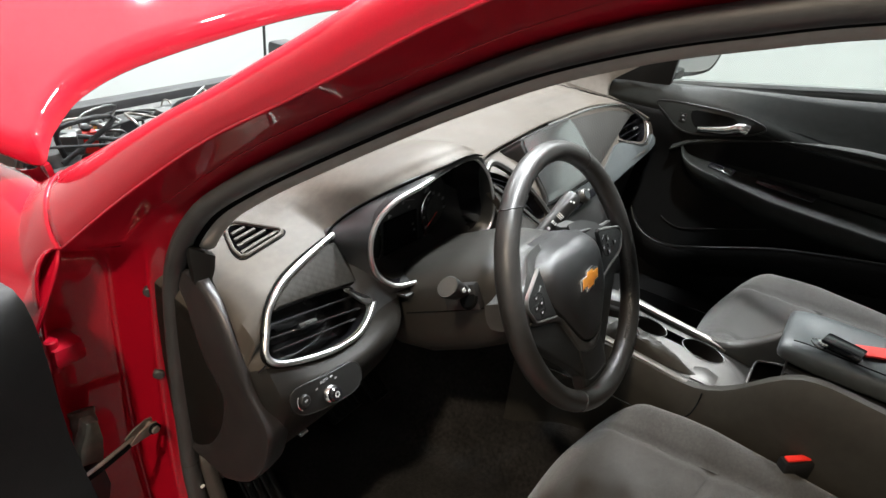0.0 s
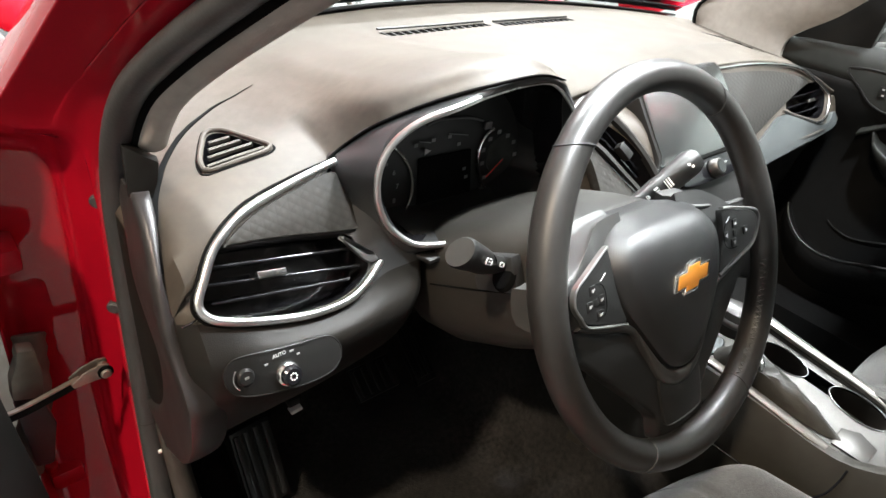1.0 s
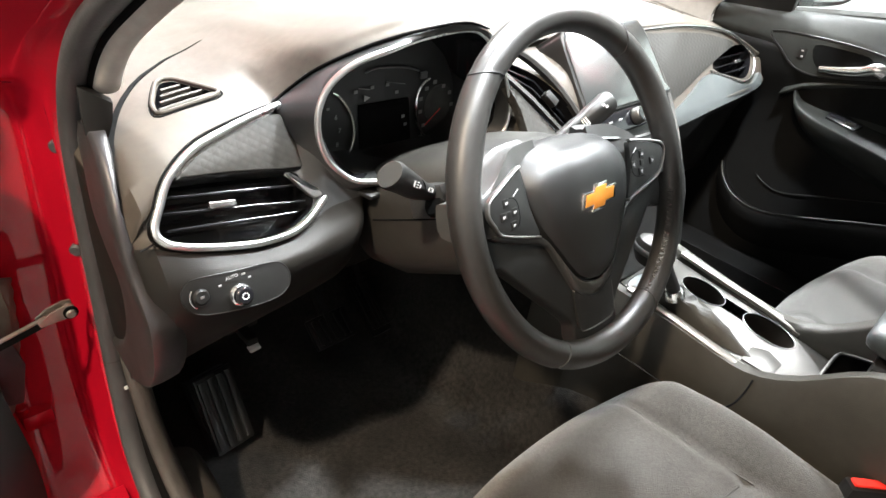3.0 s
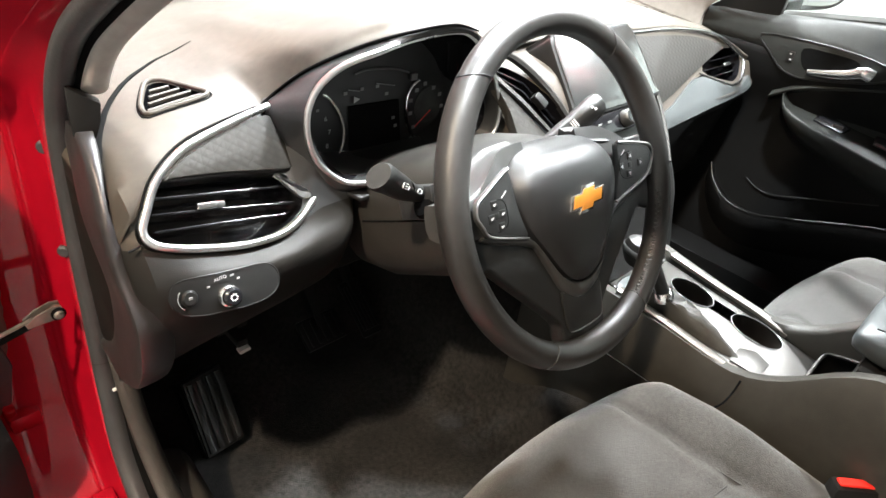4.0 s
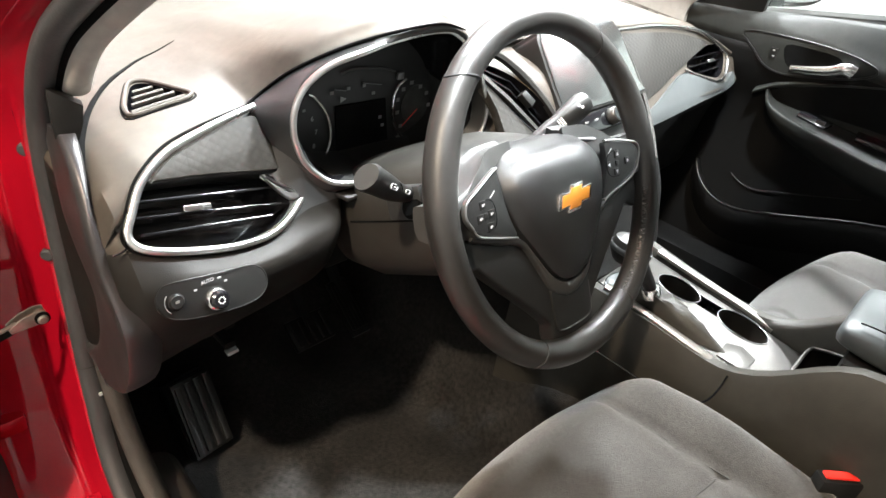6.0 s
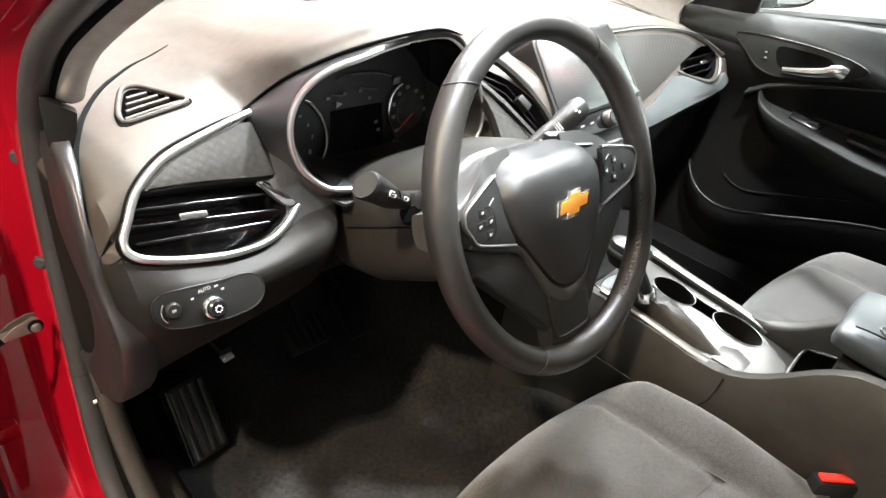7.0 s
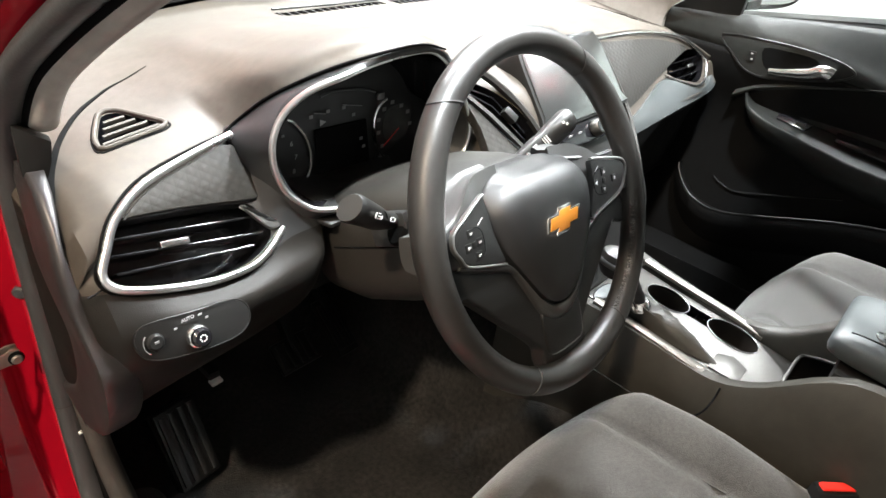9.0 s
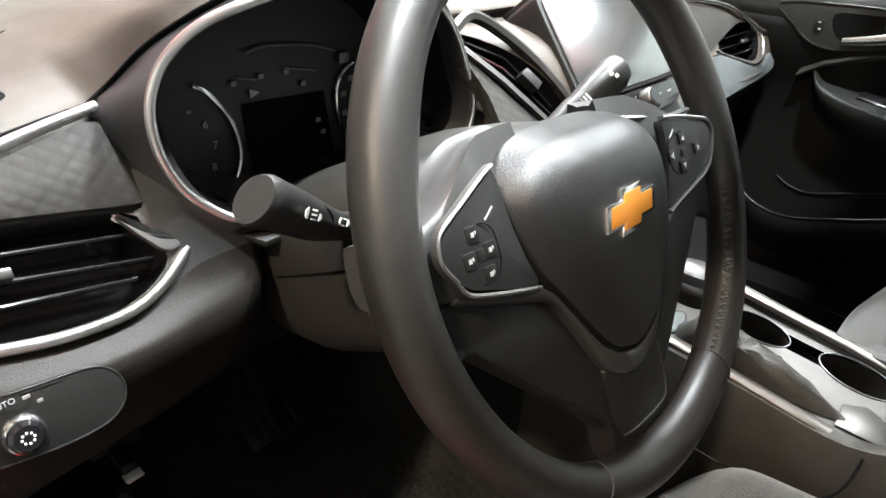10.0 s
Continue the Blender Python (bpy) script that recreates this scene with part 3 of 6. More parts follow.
# ---- bonnet, engine bay, windscreen ----
def hood():
    t = thing("car_hood", (0, 0.7, 1.0), "bright red car hood standing open", "car hood")
    edge = [(0.800, 0.720, 1.022), (0.772, 0.702, 0.998), (0.754, 0.692, 0.985), (0.715, 0.674, 0.961), (0.694, 0.687, 0.979), (0.675, 0.70, 0.996), (0.614, 0.726, 1.030), (0.504, 0.747, 1.058), (0.291, 0.768, 1.086), (0.15, 0.779, 1.100), (0, 0.784, 1.108)]
    curve = smooth([(-x, y, z) for x, y, z in edge] + [(x, y, z) for x, y, z in edge[-2::-1]], 5)
    rows = []
    for k in range(18):
        s = k / 17
        row = []
        for p in curve:
            d = V(-0.04 * p.x, 0.60, 0.80) * (0.92 * s)
            bulge = 0.012 * s * (1 - (abs(p.x) / 0.82) ** 2)
            row.append(p + d + V(0, -0.8, 0.6) * bulge)
        rows.append(row)
    part("skin", loft(rows, closed=False), RED, t, "bright red painted skin", solid=0.006)
    inner = [[p + V(0, 0.018, -0.012) for p in r[20:-20]] for r in rows[1:-1]]
    part("lining", loft(inner, closed=False), ENGINE, t, "black inner frame", solid=0.004)
    for sx in (-1, 1):
        part("hinge", sweep(smooth([(sx * 0.708, 0.69, 0.962), (sx * 0.70, 0.70, 0.935), (sx * 0.70, 0.75, 0.91), (sx * 0.70, 0.83, 0.89)], 4), [(-0.004, -0.016), (0.004, -0.016), (0.004, 0.016), (-0.004, 0.016)], (1, 0, 0)), RED, t, "red painted hinge arm")


hood()


def engine_bay():
    rng = random.Random(4)
    t = thing("engine", (0, 1.2, 0.65), "grey and black engine with hoses in the open bay", "engine")

    def roof(y):
        return 0.875 - 0.33 * (y - 1.15)
    part("cover", plate([(-0.16, 1.02, 0.84), (0.30, 1.02, 0.84), (0.32, 1.36, 0.73), (-0.16, 1.36, 0.73)], (0, 0, 0.04), 0.02), ENGINE, t, "black plastic engine cover")
    part("block", block((0.05, 1.18, 0.66), (0.60, 0.42, 0.24), 0.03), ALU, t, "grey cast engine block")
    for k in range(80):
        x, y = rng.uniform(-0.66, 0.5), rng.uniform(0.90, 1.55)
        z = roof(y) - rng.uniform(0.02, 0.09)
        pts = [(x, y, z - 0.06), (x + rng.uniform(-0.04, 0.04), y + rng.uniform(-0.03, 0.03), z), (x + rng.uniform(-0.08, 0.12), y + rng.uniform(-0.06, 0.06), z), (x + rng.uniform(-0.2, 0.25), y + rng.uniform(-0.08, 0.08), z - 0.06)]
        part("hose", tube(smooth(pts, 5), rng.uniform(0.002, 0.006), 8), rng.choice((ENGINE, RUBBER, ALU, ALU, STEEL)), t)
    for k in range(90):
        x, y = rng.uniform(-0.66, 0.5), rng.uniform(0.92, 1.55)
        w, d, h = rng.uniform(0.012, 0.055), rng.uniform(0.012, 0.055), rng.uniform(0.03, 0.09)
        part("fitting", block((x, y, roof(y) - 0.045 - h / 2), (w, d, h), 0.006, Matrix.Rotation(rng.uniform(0, 1.5), 4, "Z")), rng.choice((ENGINE, ALU, ALU, RUBBER, ENGINE, GREYPRINT)), t)
    for x, y, m2, lab in ((-0.44, 1.10, REDPLASTIC, "red terminal cover"), (-0.33, 1.28, GOLD, "yellow cap"), (0.42, 0.98, ALU, "grey housing")):
        part("reservoir", block((x, y, roof(y) - 0.075), (0.034, 0.034, 0.05), 0.010), m2, t, lab)
        part("cap", rod((x, y, roof(y) - 0.051), (x, y, roof(y) - 0.040), 0.011, 16, bevel=0.004), ENGINE, t)
    bay = thing("engine_bay", (0, 1.2, 0.55), "dark engine bay with cowl", "engine bay")
    part("floor_pan", block((0, 1.2, 0.50), (1.44, 1.2, 0.06), 0.01), ENGINE, bay)
    part("firewall", block((0, 0.83, 0.70), (1.40, 0.03, 0.36), 0.005), ENGINE, bay)
    part("front_panel", block((0, 1.72, 0.60), (1.4, 0.07, 0.20), 0.02), ENGINE, bay)
    for sx in (-1, 1):
        part("strut_tower", rod((sx * 0.56, 1.10, 0.55), (sx * 0.55, 1.10, 0.83), 0.11, 24, 0.08, 0.01), ENGINE, bay)
        part("apron", block((sx * 0.69, 1.25, 0.65), (0.10, 1.05, 0.30), 0.02), ENGINE, bay)
    rows = []
    for k in range(21):
        x = -0.72 + 1.44 * k / 20
        yb, zb = 0.66 + 0.14 * (1 - (x / 0.74) ** 2), 0.915 + 0.035 * (1 - (x / 0.74) ** 2)
        rows.append([V(x, yb + 0.005, zb - 0.005), V(x, yb + 0.05, zb - 0.015), V(x, yb + 0.10, zb - 0.035), V(x, yb + 0.11, zb - 0.10)])
    part("cowl", loft(rows, closed=False), ENGINE, bay, "black plastic cowl", solid=0.004)


engine_bay()


def windscreen():
    rows = []
    for k in range(13):
        s = k / 12
        row = []
        for x in np.linspace(-1, 1, 21):
            w = 0.715 - 0.12 * s
            yb = 0.67 + 0.14 * (1 - x * x) - 0.80 * s
            zb = 0.925 + 0.03 * (1 - x * x) + 0.46 * s - 0.03 * s * s
            row.append(V(w * x, yb, zb))
        rows.append(row)
    ob = part("windscreen", loft(rows, closed=False), GLASS)
    ob.visible_shadow = False
    tagged(ob, "clear curved windscreen glass with black edge", "windscreen", "", "structure")
    edge = part("windscreen_edge", sweep([p + V(0, -0.004, 0.004) for p in rows[0]], [(-0.012, -0.004), (0.012, -0.004), (0.012, 0.004), (-0.012, 0.004)], (0, -0.8, 0.5)), GLOSS)
    tagged(edge, "black band along the foot of the windscreen", "trim", "", "structure")


windscreen()


# ---- dashboard ----
def DV(x, z, off=0.0):
    """A place on the slanted driver-side fascia."""
    return V(x, 0.238 + 0.7 * (z - 0.836), z) + V(0, -0.819, 0.573) * off


def PV(x, z, off=0.0):
    """A place on the slanted passenger-side fascia."""
    return V(x, 0.255 + 0.7 * (z - 0.84), z) + V(0, -0.819, 0.573) * off


def SV(x, z, off=0.0):
    """A place on the centre stack's face."""
    return V(x, 0.15 + 0.87 * (z - 0.857), z) + V(0, -0.754, 0.656) * off


LIP = [(-0.716, 0.272, 0.862), (-0.70, 0.280, 0.880), (-0.66, 0.290, 0.899), (-0.62, 0.297, 0.910), (-0.57, 0.303, 0.917), (-0.527, 0.304, 0.920), (-0.511, 0.297, 0.933), (-0.499, 0.285, 0.947), (-0.479, 0.255, 0.976),
       (-0.441, 0.228, 1.001), (-0.399, 0.207, 1.017), (-0.348, 0.198, 1.022), (-0.305, 0.200, 1.010), (-0.262, 0.222, 0.985), (-0.22, 0.248, 0.966), (-0.12, 0.275, 0.958), (0.0, 0.285, 0.956), (0.2, 0.312, 0.938),
       (0.40, 0.318, 0.929), (0.60, 0.300, 0.903), (0.68, 0.268, 0.874), (0.735, 0.25, 0.85)]
FACE = [  # how the section goes down from the lip: tables of y and z against x
    ([(-0.735, 0.252), (-0.60, 0.262), (-0.528, 0.266), (-0.505, 0.248), (-0.44, 0.222), (-0.30, 0.215), (-0.22, 0.235), (-0.13, 0.205), (0.13, 0.205), (0.24, 0.27), (0.6, 0.275), (0.735, 0.245)],
     [(-0.735, 0.840), (-0.53, 0.872), (-0.50, 0.92), (-0.345, 0.93), (-0.22, 0.93), (0.0, 0.92), (0.24, 0.868), (0.6, 0.868), (0.735, 0.835)]),
    ([(-0.735, 0.234), (-0.69, 0.231), (-0.668, 0.225), (-0.63, 0.219), (-0.596, 0.216), (-0.56, 0.216), (-0.535, 0.219), (-0.50, 0.222), (-0.465, 0.220), (-0.44, 0.236), (-0.26, 0.236), (-0.13, 0.148), (0.13, 0.148), (0.24, 0.225), (0.6, 0.226), (0.735, 0.23)],
     [(-0.735, 0.829), (-0.69, 0.826), (-0.668, 0.817), (-0.63, 0.808), (-0.596, 0.803), (-0.56, 0.803), (-0.535, 0.809), (-0.50, 0.820), (-0.345, 0.83), (-0.2, 0.85), (0.0, 0.855), (0.2, 0.81), (0.6, 0.803), (0.735, 0.805)]),
    ([(-0.735, 0.206), (-0.62, 0.192), (-0.55, 0.194), (-0.49, 0.200), (-0.465, 0.212), (-0.445, 0.250), (-0.43, 0.285), (-0.30, 0.285), (-0.13, 0.112), (0.13, 0.112), (0.24, 0.212), (0.6, 0.205), (0.735, 0.22)],
     [(-0.735, 0.778), (-0.345, 0.785), (0.0, 0.800), (0.3, 0.775), (0.735, 0.780)]),
    ([(-0.735, 0.226), (-0.62, 0.218), (-0.50, 0.228), (-0.468, 0.240), (-0.448, 0.270), (-0.43, 0.310), (-0.30, 0.310), (-0.13, 0.07), (0.13, 0.07), (0.24, 0.25), (0.735, 0.26)],
     [(-0.735, 0.70), (-0.345, 0.715), (0.0, 0.70), (0.735, 0.70)]),
    ([(-0.735, 0.290), (-0.62, 0.284), (-0.50, 0.292), (-0.468, 0.300), (-0.448, 0.310), (-0.43, 0.345), (-0.30, 0.36), (-0.13, 0.075), (0.13, 0.075), (0.24, 0.28), (0.735, 0.29)],
     [(-0.735, 0.612), (-0.66, 0.632), (-0.60, 0.658), (-0.5, 0.670), (-0.345, 0.668), (0.0, 0.60), (0.3, 0.56), (0.735, 0.54)]),
]


def dash_section(x):
    k = 1 - (x / 0.74) ** 2
    yb, zb = 0.655 + 0.14 * k, 0.905 + 0.035 * k
    yl, zl = knots(x, [(a, b) for a, b, c in LIP]), knots(x, [(a, c) for a, b, c in LIP])
    mid = knots(x, [(-0.735, 0.885), (-0.64, 0.911), (-0.56, 0.923), (-0.51, 0.940), (-0.45, 0.970), (-0.38, 0.986), (-0.31, 0.985), (-0.24, 0.965), (0.0, 0.959), (0.4, 0.944), (0.735, 0.885)])
    ctl = [(yb, zb - 0.09), (yb, zb - 0.015), (yb - 0.015, zb), (0.54, 0.5 * zb + 0.5 * mid + 0.004), (0.40, mid + 0.002), (yl + 0.05, 0.75 * zl + 0.25 * mid + 0.005)]
    # the instrument hood's crown stands a little behind its lip
    crown = max(0.0, 1 - ((x + 0.37) / 0.135) ** 2) ** 0.5
    ctl[-1] = (yl + 0.05 - 0.006 * crown, ctl[-1][1] + (zl + 0.0055 - ctl[-1][1]) * crown)
    b = min(1.0, max(0.0, (x + 0.545) / 0.025))
    rolled = [(DV(0, zl).y + 0.020, zl + 0.001), (DV(0, zl - 0.013).y + 0.001, zl - 0.013), (DV(0, zl - 0.028).y, zl - 0.028)]
    sharp = [(yl + 0.012, zl + 0.001), (yl, zl - 0.004), (yl + 0.004, zl - 0.014)]
    ctl += [(p * (1 - b) + u * b, q * (1 - b) + w * b) for (p, q), (u, w) in zip(rolled, sharp)]
    for ys, zs in FACE:
        ctl.append((knots(x, ys), knots(x, zs)))
    ctl += [(0.36, 0.60), (0.50, 0.62), (0.62, 0.74)]
    end = max(0.0, (abs(x + 0.6) - 0.094) / 0.0225) if x < -0.6 else 0.0
    pull = 0.019 * end ** 2.4
    out = []
    for p in smooth([(a, b, 0) for a, b in ctl], 5, closed=True):
        c = V(0.42, 0.76, 0) - p
        p = p + c.normalized() * pull
        out.append(V(x, p.x, p.y))
    return out


VENT_L = [(-0.674, 0.874), (-0.684, 0.852), (-0.690, 0.838), (-0.684, 0.828), (-0.66, 0.8195), (-0.63, 0.8140), (-0.597, 0.8092), (-0.562, 0.8092), (-0.538, 0.8160), (-0.523, 0.8270), (-0.528, 0.846), (-0.537, 0.8590), (-0.60, 0.8695), (-0.655, 0.8748)]
VENT_R = [(0.668, 0.868), (0.690, 0.846), (0.672, 0.818), (0.640, 0.806), (0.600, 0.810), (0.500, 0.838), (0.560, 0.862)]
CLUSTER = [(-0.455, 0.843), (-0.476, 0.847), (-0.499, 0.868), (-0.5115, 0.893), (-0.516, 0.917), (-0.513, 0.940), (-0.501, 0.962), (-0.478, 0.982), (-0.444, 0.996), (-0.399, 1.005), (-0.337, 1.008), (-0.302, 0.998),
           (-0.262, 0.962), (-0.239, 0.922), (-0.228, 0.896), (-0.230, 0.868), (-0.247, 0.850), (-0.30, 0.835), (-0.40, 0.835)]
CVENT = [(-0.236, 0.947), (-0.208, 0.952), (-0.180, 0.938), (-0.150, 0.908), (-0.128, 0.872), (-0.142, 0.862), (-0.175, 0.880), (-0.205, 0.912), (-0.238, 0.940)]
TRI = [(-0.636, 0.351), (-0.632, 0.368), (-0.616, 0.400), (-0.608, 0.411), (-0.598, 0.411), (-0.590, 0.400), (-0.576, 0.362), (-0.573, 0.352), (-0.577, 0.346), (-0.588, 0.343), (-0.627, 0.343), (-0.634, 0.346)]


def pocket(outline, place, deep, out=0.02, n=3):
    ps = smooth([place(a, b, out) for a, b in outline], n, closed=True)
    d = place(0, 0.9, 0) - place(0, 0.9, 1)
    return plate(ps, d.normalized() * (deep + out))


def top_z(x, y):
    sec = dash_section(x)
    best = [p for p in sec if p.z > 0.84]
    best.sort(key=lambda p: abs(p.y - y))
    return max(p.z for p in best[:3])


def dashboard():
    t = thing("dashboard", (0, 0.4, 0.6), "dark soft-touch vinyl car dashboard", "dashboard")
    xs = sorted([-0.714 + 1.449 * k / 110 for k in range(111)] + [-0.53 + 0.004 * k for k in range(28)] + [-0.7155, -0.7163])
    body = part("body", loft([dash_section(x) for x in xs]), VINYL, t)
    tri = [V(x, y, 0.99) for x, y in smooth_section(TRI + TRI[:1], 2)[:-1]]
    cl = [V(x, 0.12, z) for x, z in [(p.x, p.y) for p in smooth([(a, b, 0) for a, b in CLUSTER], 4, closed=True)]]
    c = V(-0.375, 0, 0.915)
    cuts = [(pocket(VENT_L, DV, 0.06), GLOSS), (pocket(VENT_R, PV, 0.06), GLOSS), (pocket(CVENT, SV, 0.05), GLOSS),
            (loft([[V(c.x + (v.x - c.x) * kx, y, c.z + (v.z - c.z) * (kt if v.z > c.z else kb)) for v in cl] for kx, kt, kb, y in ((1.0, 1.0, 1.0, 0.12), (1.0, 1.0, 1.0, 0.205), (0.82, 0.70, 0.97, 0.298))]), GLOSS), (plate(tri, (0, 0, -0.10)), GLOSS)]
    for x0, x1 in ((-0.26, -0.03), (-0.01, 0.20)):
        cuts.append((plate([(x0, 0.575, 1.0), (x1, 0.585, 1.0), (x1, 0.605, 1.0), (x0, 0.60, 1.0)], (0, 0, -0.09)), GLOSS))
    carve(body, cuts)
    # below the chrome the body is recoloured darker, for the weaker light there
    body.data.materials.append(KNEE_SHADE)
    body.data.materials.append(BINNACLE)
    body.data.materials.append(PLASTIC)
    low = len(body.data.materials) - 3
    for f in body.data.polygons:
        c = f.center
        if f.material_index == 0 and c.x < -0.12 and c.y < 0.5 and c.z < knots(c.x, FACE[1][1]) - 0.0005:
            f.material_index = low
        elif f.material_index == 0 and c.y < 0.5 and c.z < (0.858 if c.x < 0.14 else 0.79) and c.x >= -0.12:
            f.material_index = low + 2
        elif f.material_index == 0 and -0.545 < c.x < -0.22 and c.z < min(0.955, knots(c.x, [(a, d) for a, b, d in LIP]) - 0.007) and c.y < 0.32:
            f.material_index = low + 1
    return t


DASH = dashboard()


def ring_trim(name, pts, material, parent, ref, width=0.005, height=0.004, closed=False, label="", n=5):
    sec = circle(height, 14, width)
    return part(name, sweep(smooth(pts, n, closed), sec, ref, closed), material, parent, label, angle=80)


FN = V(0, -0.819, 0.573)
SN = V(0, -0.754, 0.656)


def driver_fascia():
    chrome = [(-0.526, 0.919), (-0.568, 0.912), (-0.615, 0.902), (-0.642, 0.893), (-0.668, 0.877), (-0.685, 0.857), (-0.696, 0.841), (-0.690, 0.829), (-0.668, 0.820), (-0.630, 0.811), (-0.596, 0.806), (-0.560, 0.806), (-0.535, 0.813), (-0.512, 0.826), (-0.496, 0.838)]
    ring_trim("chrome_trim", [DV(a, b, 0.004) for a, b in chrome], RINGCHROME, DASH, FN, 0.0042, 0.004, label="bright chrome vent surround")
    # shadow line outside the chrome, laid on as a thin black strip
    mid = V(-0.60, 0.855, 0)
    away = [V(a, b, 0) + (V(a, b, 0) - mid).normalized() * 0.0052 for a, b in chrome[:9]]
    part("trim_shadow", sweep(smooth([DV(p.x, p.y, 0.0016) for p in away], 5), circle(0.0017, 8)), GAP, DASH, "dark strip drawn as the shadow line along the chrome")
    cloth = smooth([(-0.530, 0.911, 0), (-0.57, 0.906, 0), (-0.615, 0.896, 0), (-0.640, 0.887, 0), (-0.660, 0.876, 0), (-0.652, 0.876, 0), (-0.60, 0.871, 0), (-0.53, 0.861, 0), (-0.516, 0.864, 0), (-0.520, 0.885, 0)], 3, True)
    part("insert", plate([DV(p.x, p.y, -0.01) for p in cloth], FN * 0.0145, 0.0015), WOVEN, DASH, "grey patterned trim insert")
    fold = [[DV(-0.661, 0.8765 - d, h), DV(-0.60, 0.871 - d * 1.3, h), DV(-0.522, 0.860 - d * 1.3, h)] for d, h in ((-0.001, 0.0026), (0.0012, 0.0020), (0.0022, -0.002), (0.0028, -0.01), (0.003, -0.03))]
    part("insert_fold", loft([smooth(r, 4) for r in fold], closed=False), PLASTIC, DASH, "black lower edge of the insert", solid=0.0015, angle=70)
    v = part("air_vent", plate([DV(a, b, -0.05) for a, b in smooth_section(VENT_L + VENT_L[:1], 2)[:-1]], FN * 0.004), GLOSS, DASH, "black air vent")
    for z, z1, x0, x1 in ((0.864, 0.8455, -0.674, -0.530), (0.852, 0.830, -0.681, -0.530), (0.838, 0.822, -0.682, -0.545)):
        part("blade", sweep([DV(x0, z, -0.005), DV(x0 * 0.6 + x1 * 0.4, z * 0.6 + z1 * 0.4, -0.003), DV(x1, z1, -0.005)], [(-0.012, -0.0008), (0.0015, -0.0013), (0.002, 0), (0.0015, 0.0013), (-0.012, 0.0008)], FN), GLOSS, v)
    part("tab", plate([DV(-0.639, 0.8515, 0.0), DV(-0.611, 0.8480, 0.0), DV(-0.611, 0.8420, 0.0), DV(-0.639, 0.8455, 0.0)], FN * 0.008, 0.0015), CHROME, v, "chrome adjusting tab")
    hook = smooth([(-0.5465, 0.8595, 0), (-0.5385, 0.853, 0), (-0.530, 0.8450, 0), (-0.521, 0.8390, 0), (-0.509, 0.8355, 0), (-0.514, 0.8300, 0), (-0.524, 0.8310, 0), (-0.533, 0.8400, 0), (-0.5405, 0.8495, 0)], 3, True)
    part("hook_trim", plate([DV(p.x, p.y, 0.000) for p in hook], FN * 0.008, 0.0025), RINGCHROME, DASH, "chrome vent tip")
    # demister slots
    tri = smooth([(a, b, 0) for a, b in TRI], 3, True)
    c = V(sum(p.x for p in tri) / len(tri), sum(p.y for p in tri) / len(tri), 0)

    def on_top(x, y, off=0.0):
        return V(x, y, top_z(x, y) + off)

    rim = [on_top(c.x + (p.x - c.x) * 1.12, c.y + (p.y - c.y) * 1.12, 0.0015) for p in tri]
    d = part("demister_vent", sweep(rim, circle(0.0026, 8), None, True), VINYL, DASH, "triangular side demister grille")
    part("groove", sweep([on_top(c.x + (p.x - c.x) * 1.24, c.y + (p.y - c.y) * 1.24, -0.0006) for p in tri], circle(0.0014, 6), None, True), GAP, d, "dark joint round the grille")
    for y in (0.354, 0.369, 0.384, 0.398):
        x0 = -0.637 + 0.45 * (y - 0.346)
        x1 = -0.574 - 0.40 * (y - 0.355)
        part("slat", sweep([on_top(x0, y, 0.0), on_top((x0 + x1) / 2, y, 0.0), on_top(x1, y, 0.0)], [(-0.0045, -0.0018), (-0.001, -0.0024), (0.0, 0), (-0.001, 0.0024), (-0.0045, 0.0018)], (0, 0, 1)), VINYL, d)
    # the pad groove's shadow, drawn as a black ribbon lying on top
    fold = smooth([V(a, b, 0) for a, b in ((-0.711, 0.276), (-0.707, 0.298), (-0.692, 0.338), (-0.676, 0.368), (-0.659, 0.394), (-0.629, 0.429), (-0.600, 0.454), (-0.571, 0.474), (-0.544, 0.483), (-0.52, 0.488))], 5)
    part("pad_edge", sweep([on_top(p.x, p.y, 0.0006) for p in fold], [(-0.003, -0.0045), (0.0008, -0.0045), (0.0022, -0.0018), (0.0010, 0.0040), (-0.003, 0.0045)], (0, 0, 1), scale=lambda s: min(1.1 - s, 0.2 + 4 * s)), GAP, DASH, "dark ribbon drawn as the shadowed groove in the pad")
    part("pad_edge", sweep([on_top(-p.x, p.y, 0.0006) for p in fold], [(-0.003, -0.0045), (0.0008, -0.0045), (0.0022, -0.0018), (0.0010, 0.0040), (-0.003, 0.0045)], (0, 0, 1), scale=lambda s: min(1.1 - s, 0.2 + 4 * s)), GAP, DASH, "dark ribbon drawn as the shadowed groove in the pad")
    part("seam", sweep([DV(-0.7135, 0.829, 0.0), DV(-0.706, 0.830, 0.0015), DV(-0.698, 0.832, 0.0012)], circle(0.0011, 6)), GLOSS, DASH)
    for x0, x1 in ((-0.26, -0.03), (-0.01, 0.20)):
        g = part("defroster_grille", sweep([on_top(x0, 0.604, -0.0005), on_top((x0 + x1) / 2, 0.607, -0.0005), on_top(x1, 0.609, -0.0005)], circle(0.002, 6)), PLASTIC, DASH, "black windscreen defroster grille")
        for k in range(14):
            x = x0 + (x1 - x0) * (k + 0.5) / 14
            part("slat", block(on_top(x, 0.59, -0.010), (0.004, 0.022, 0.012)), PLASTIC, g)


driver_fascia()


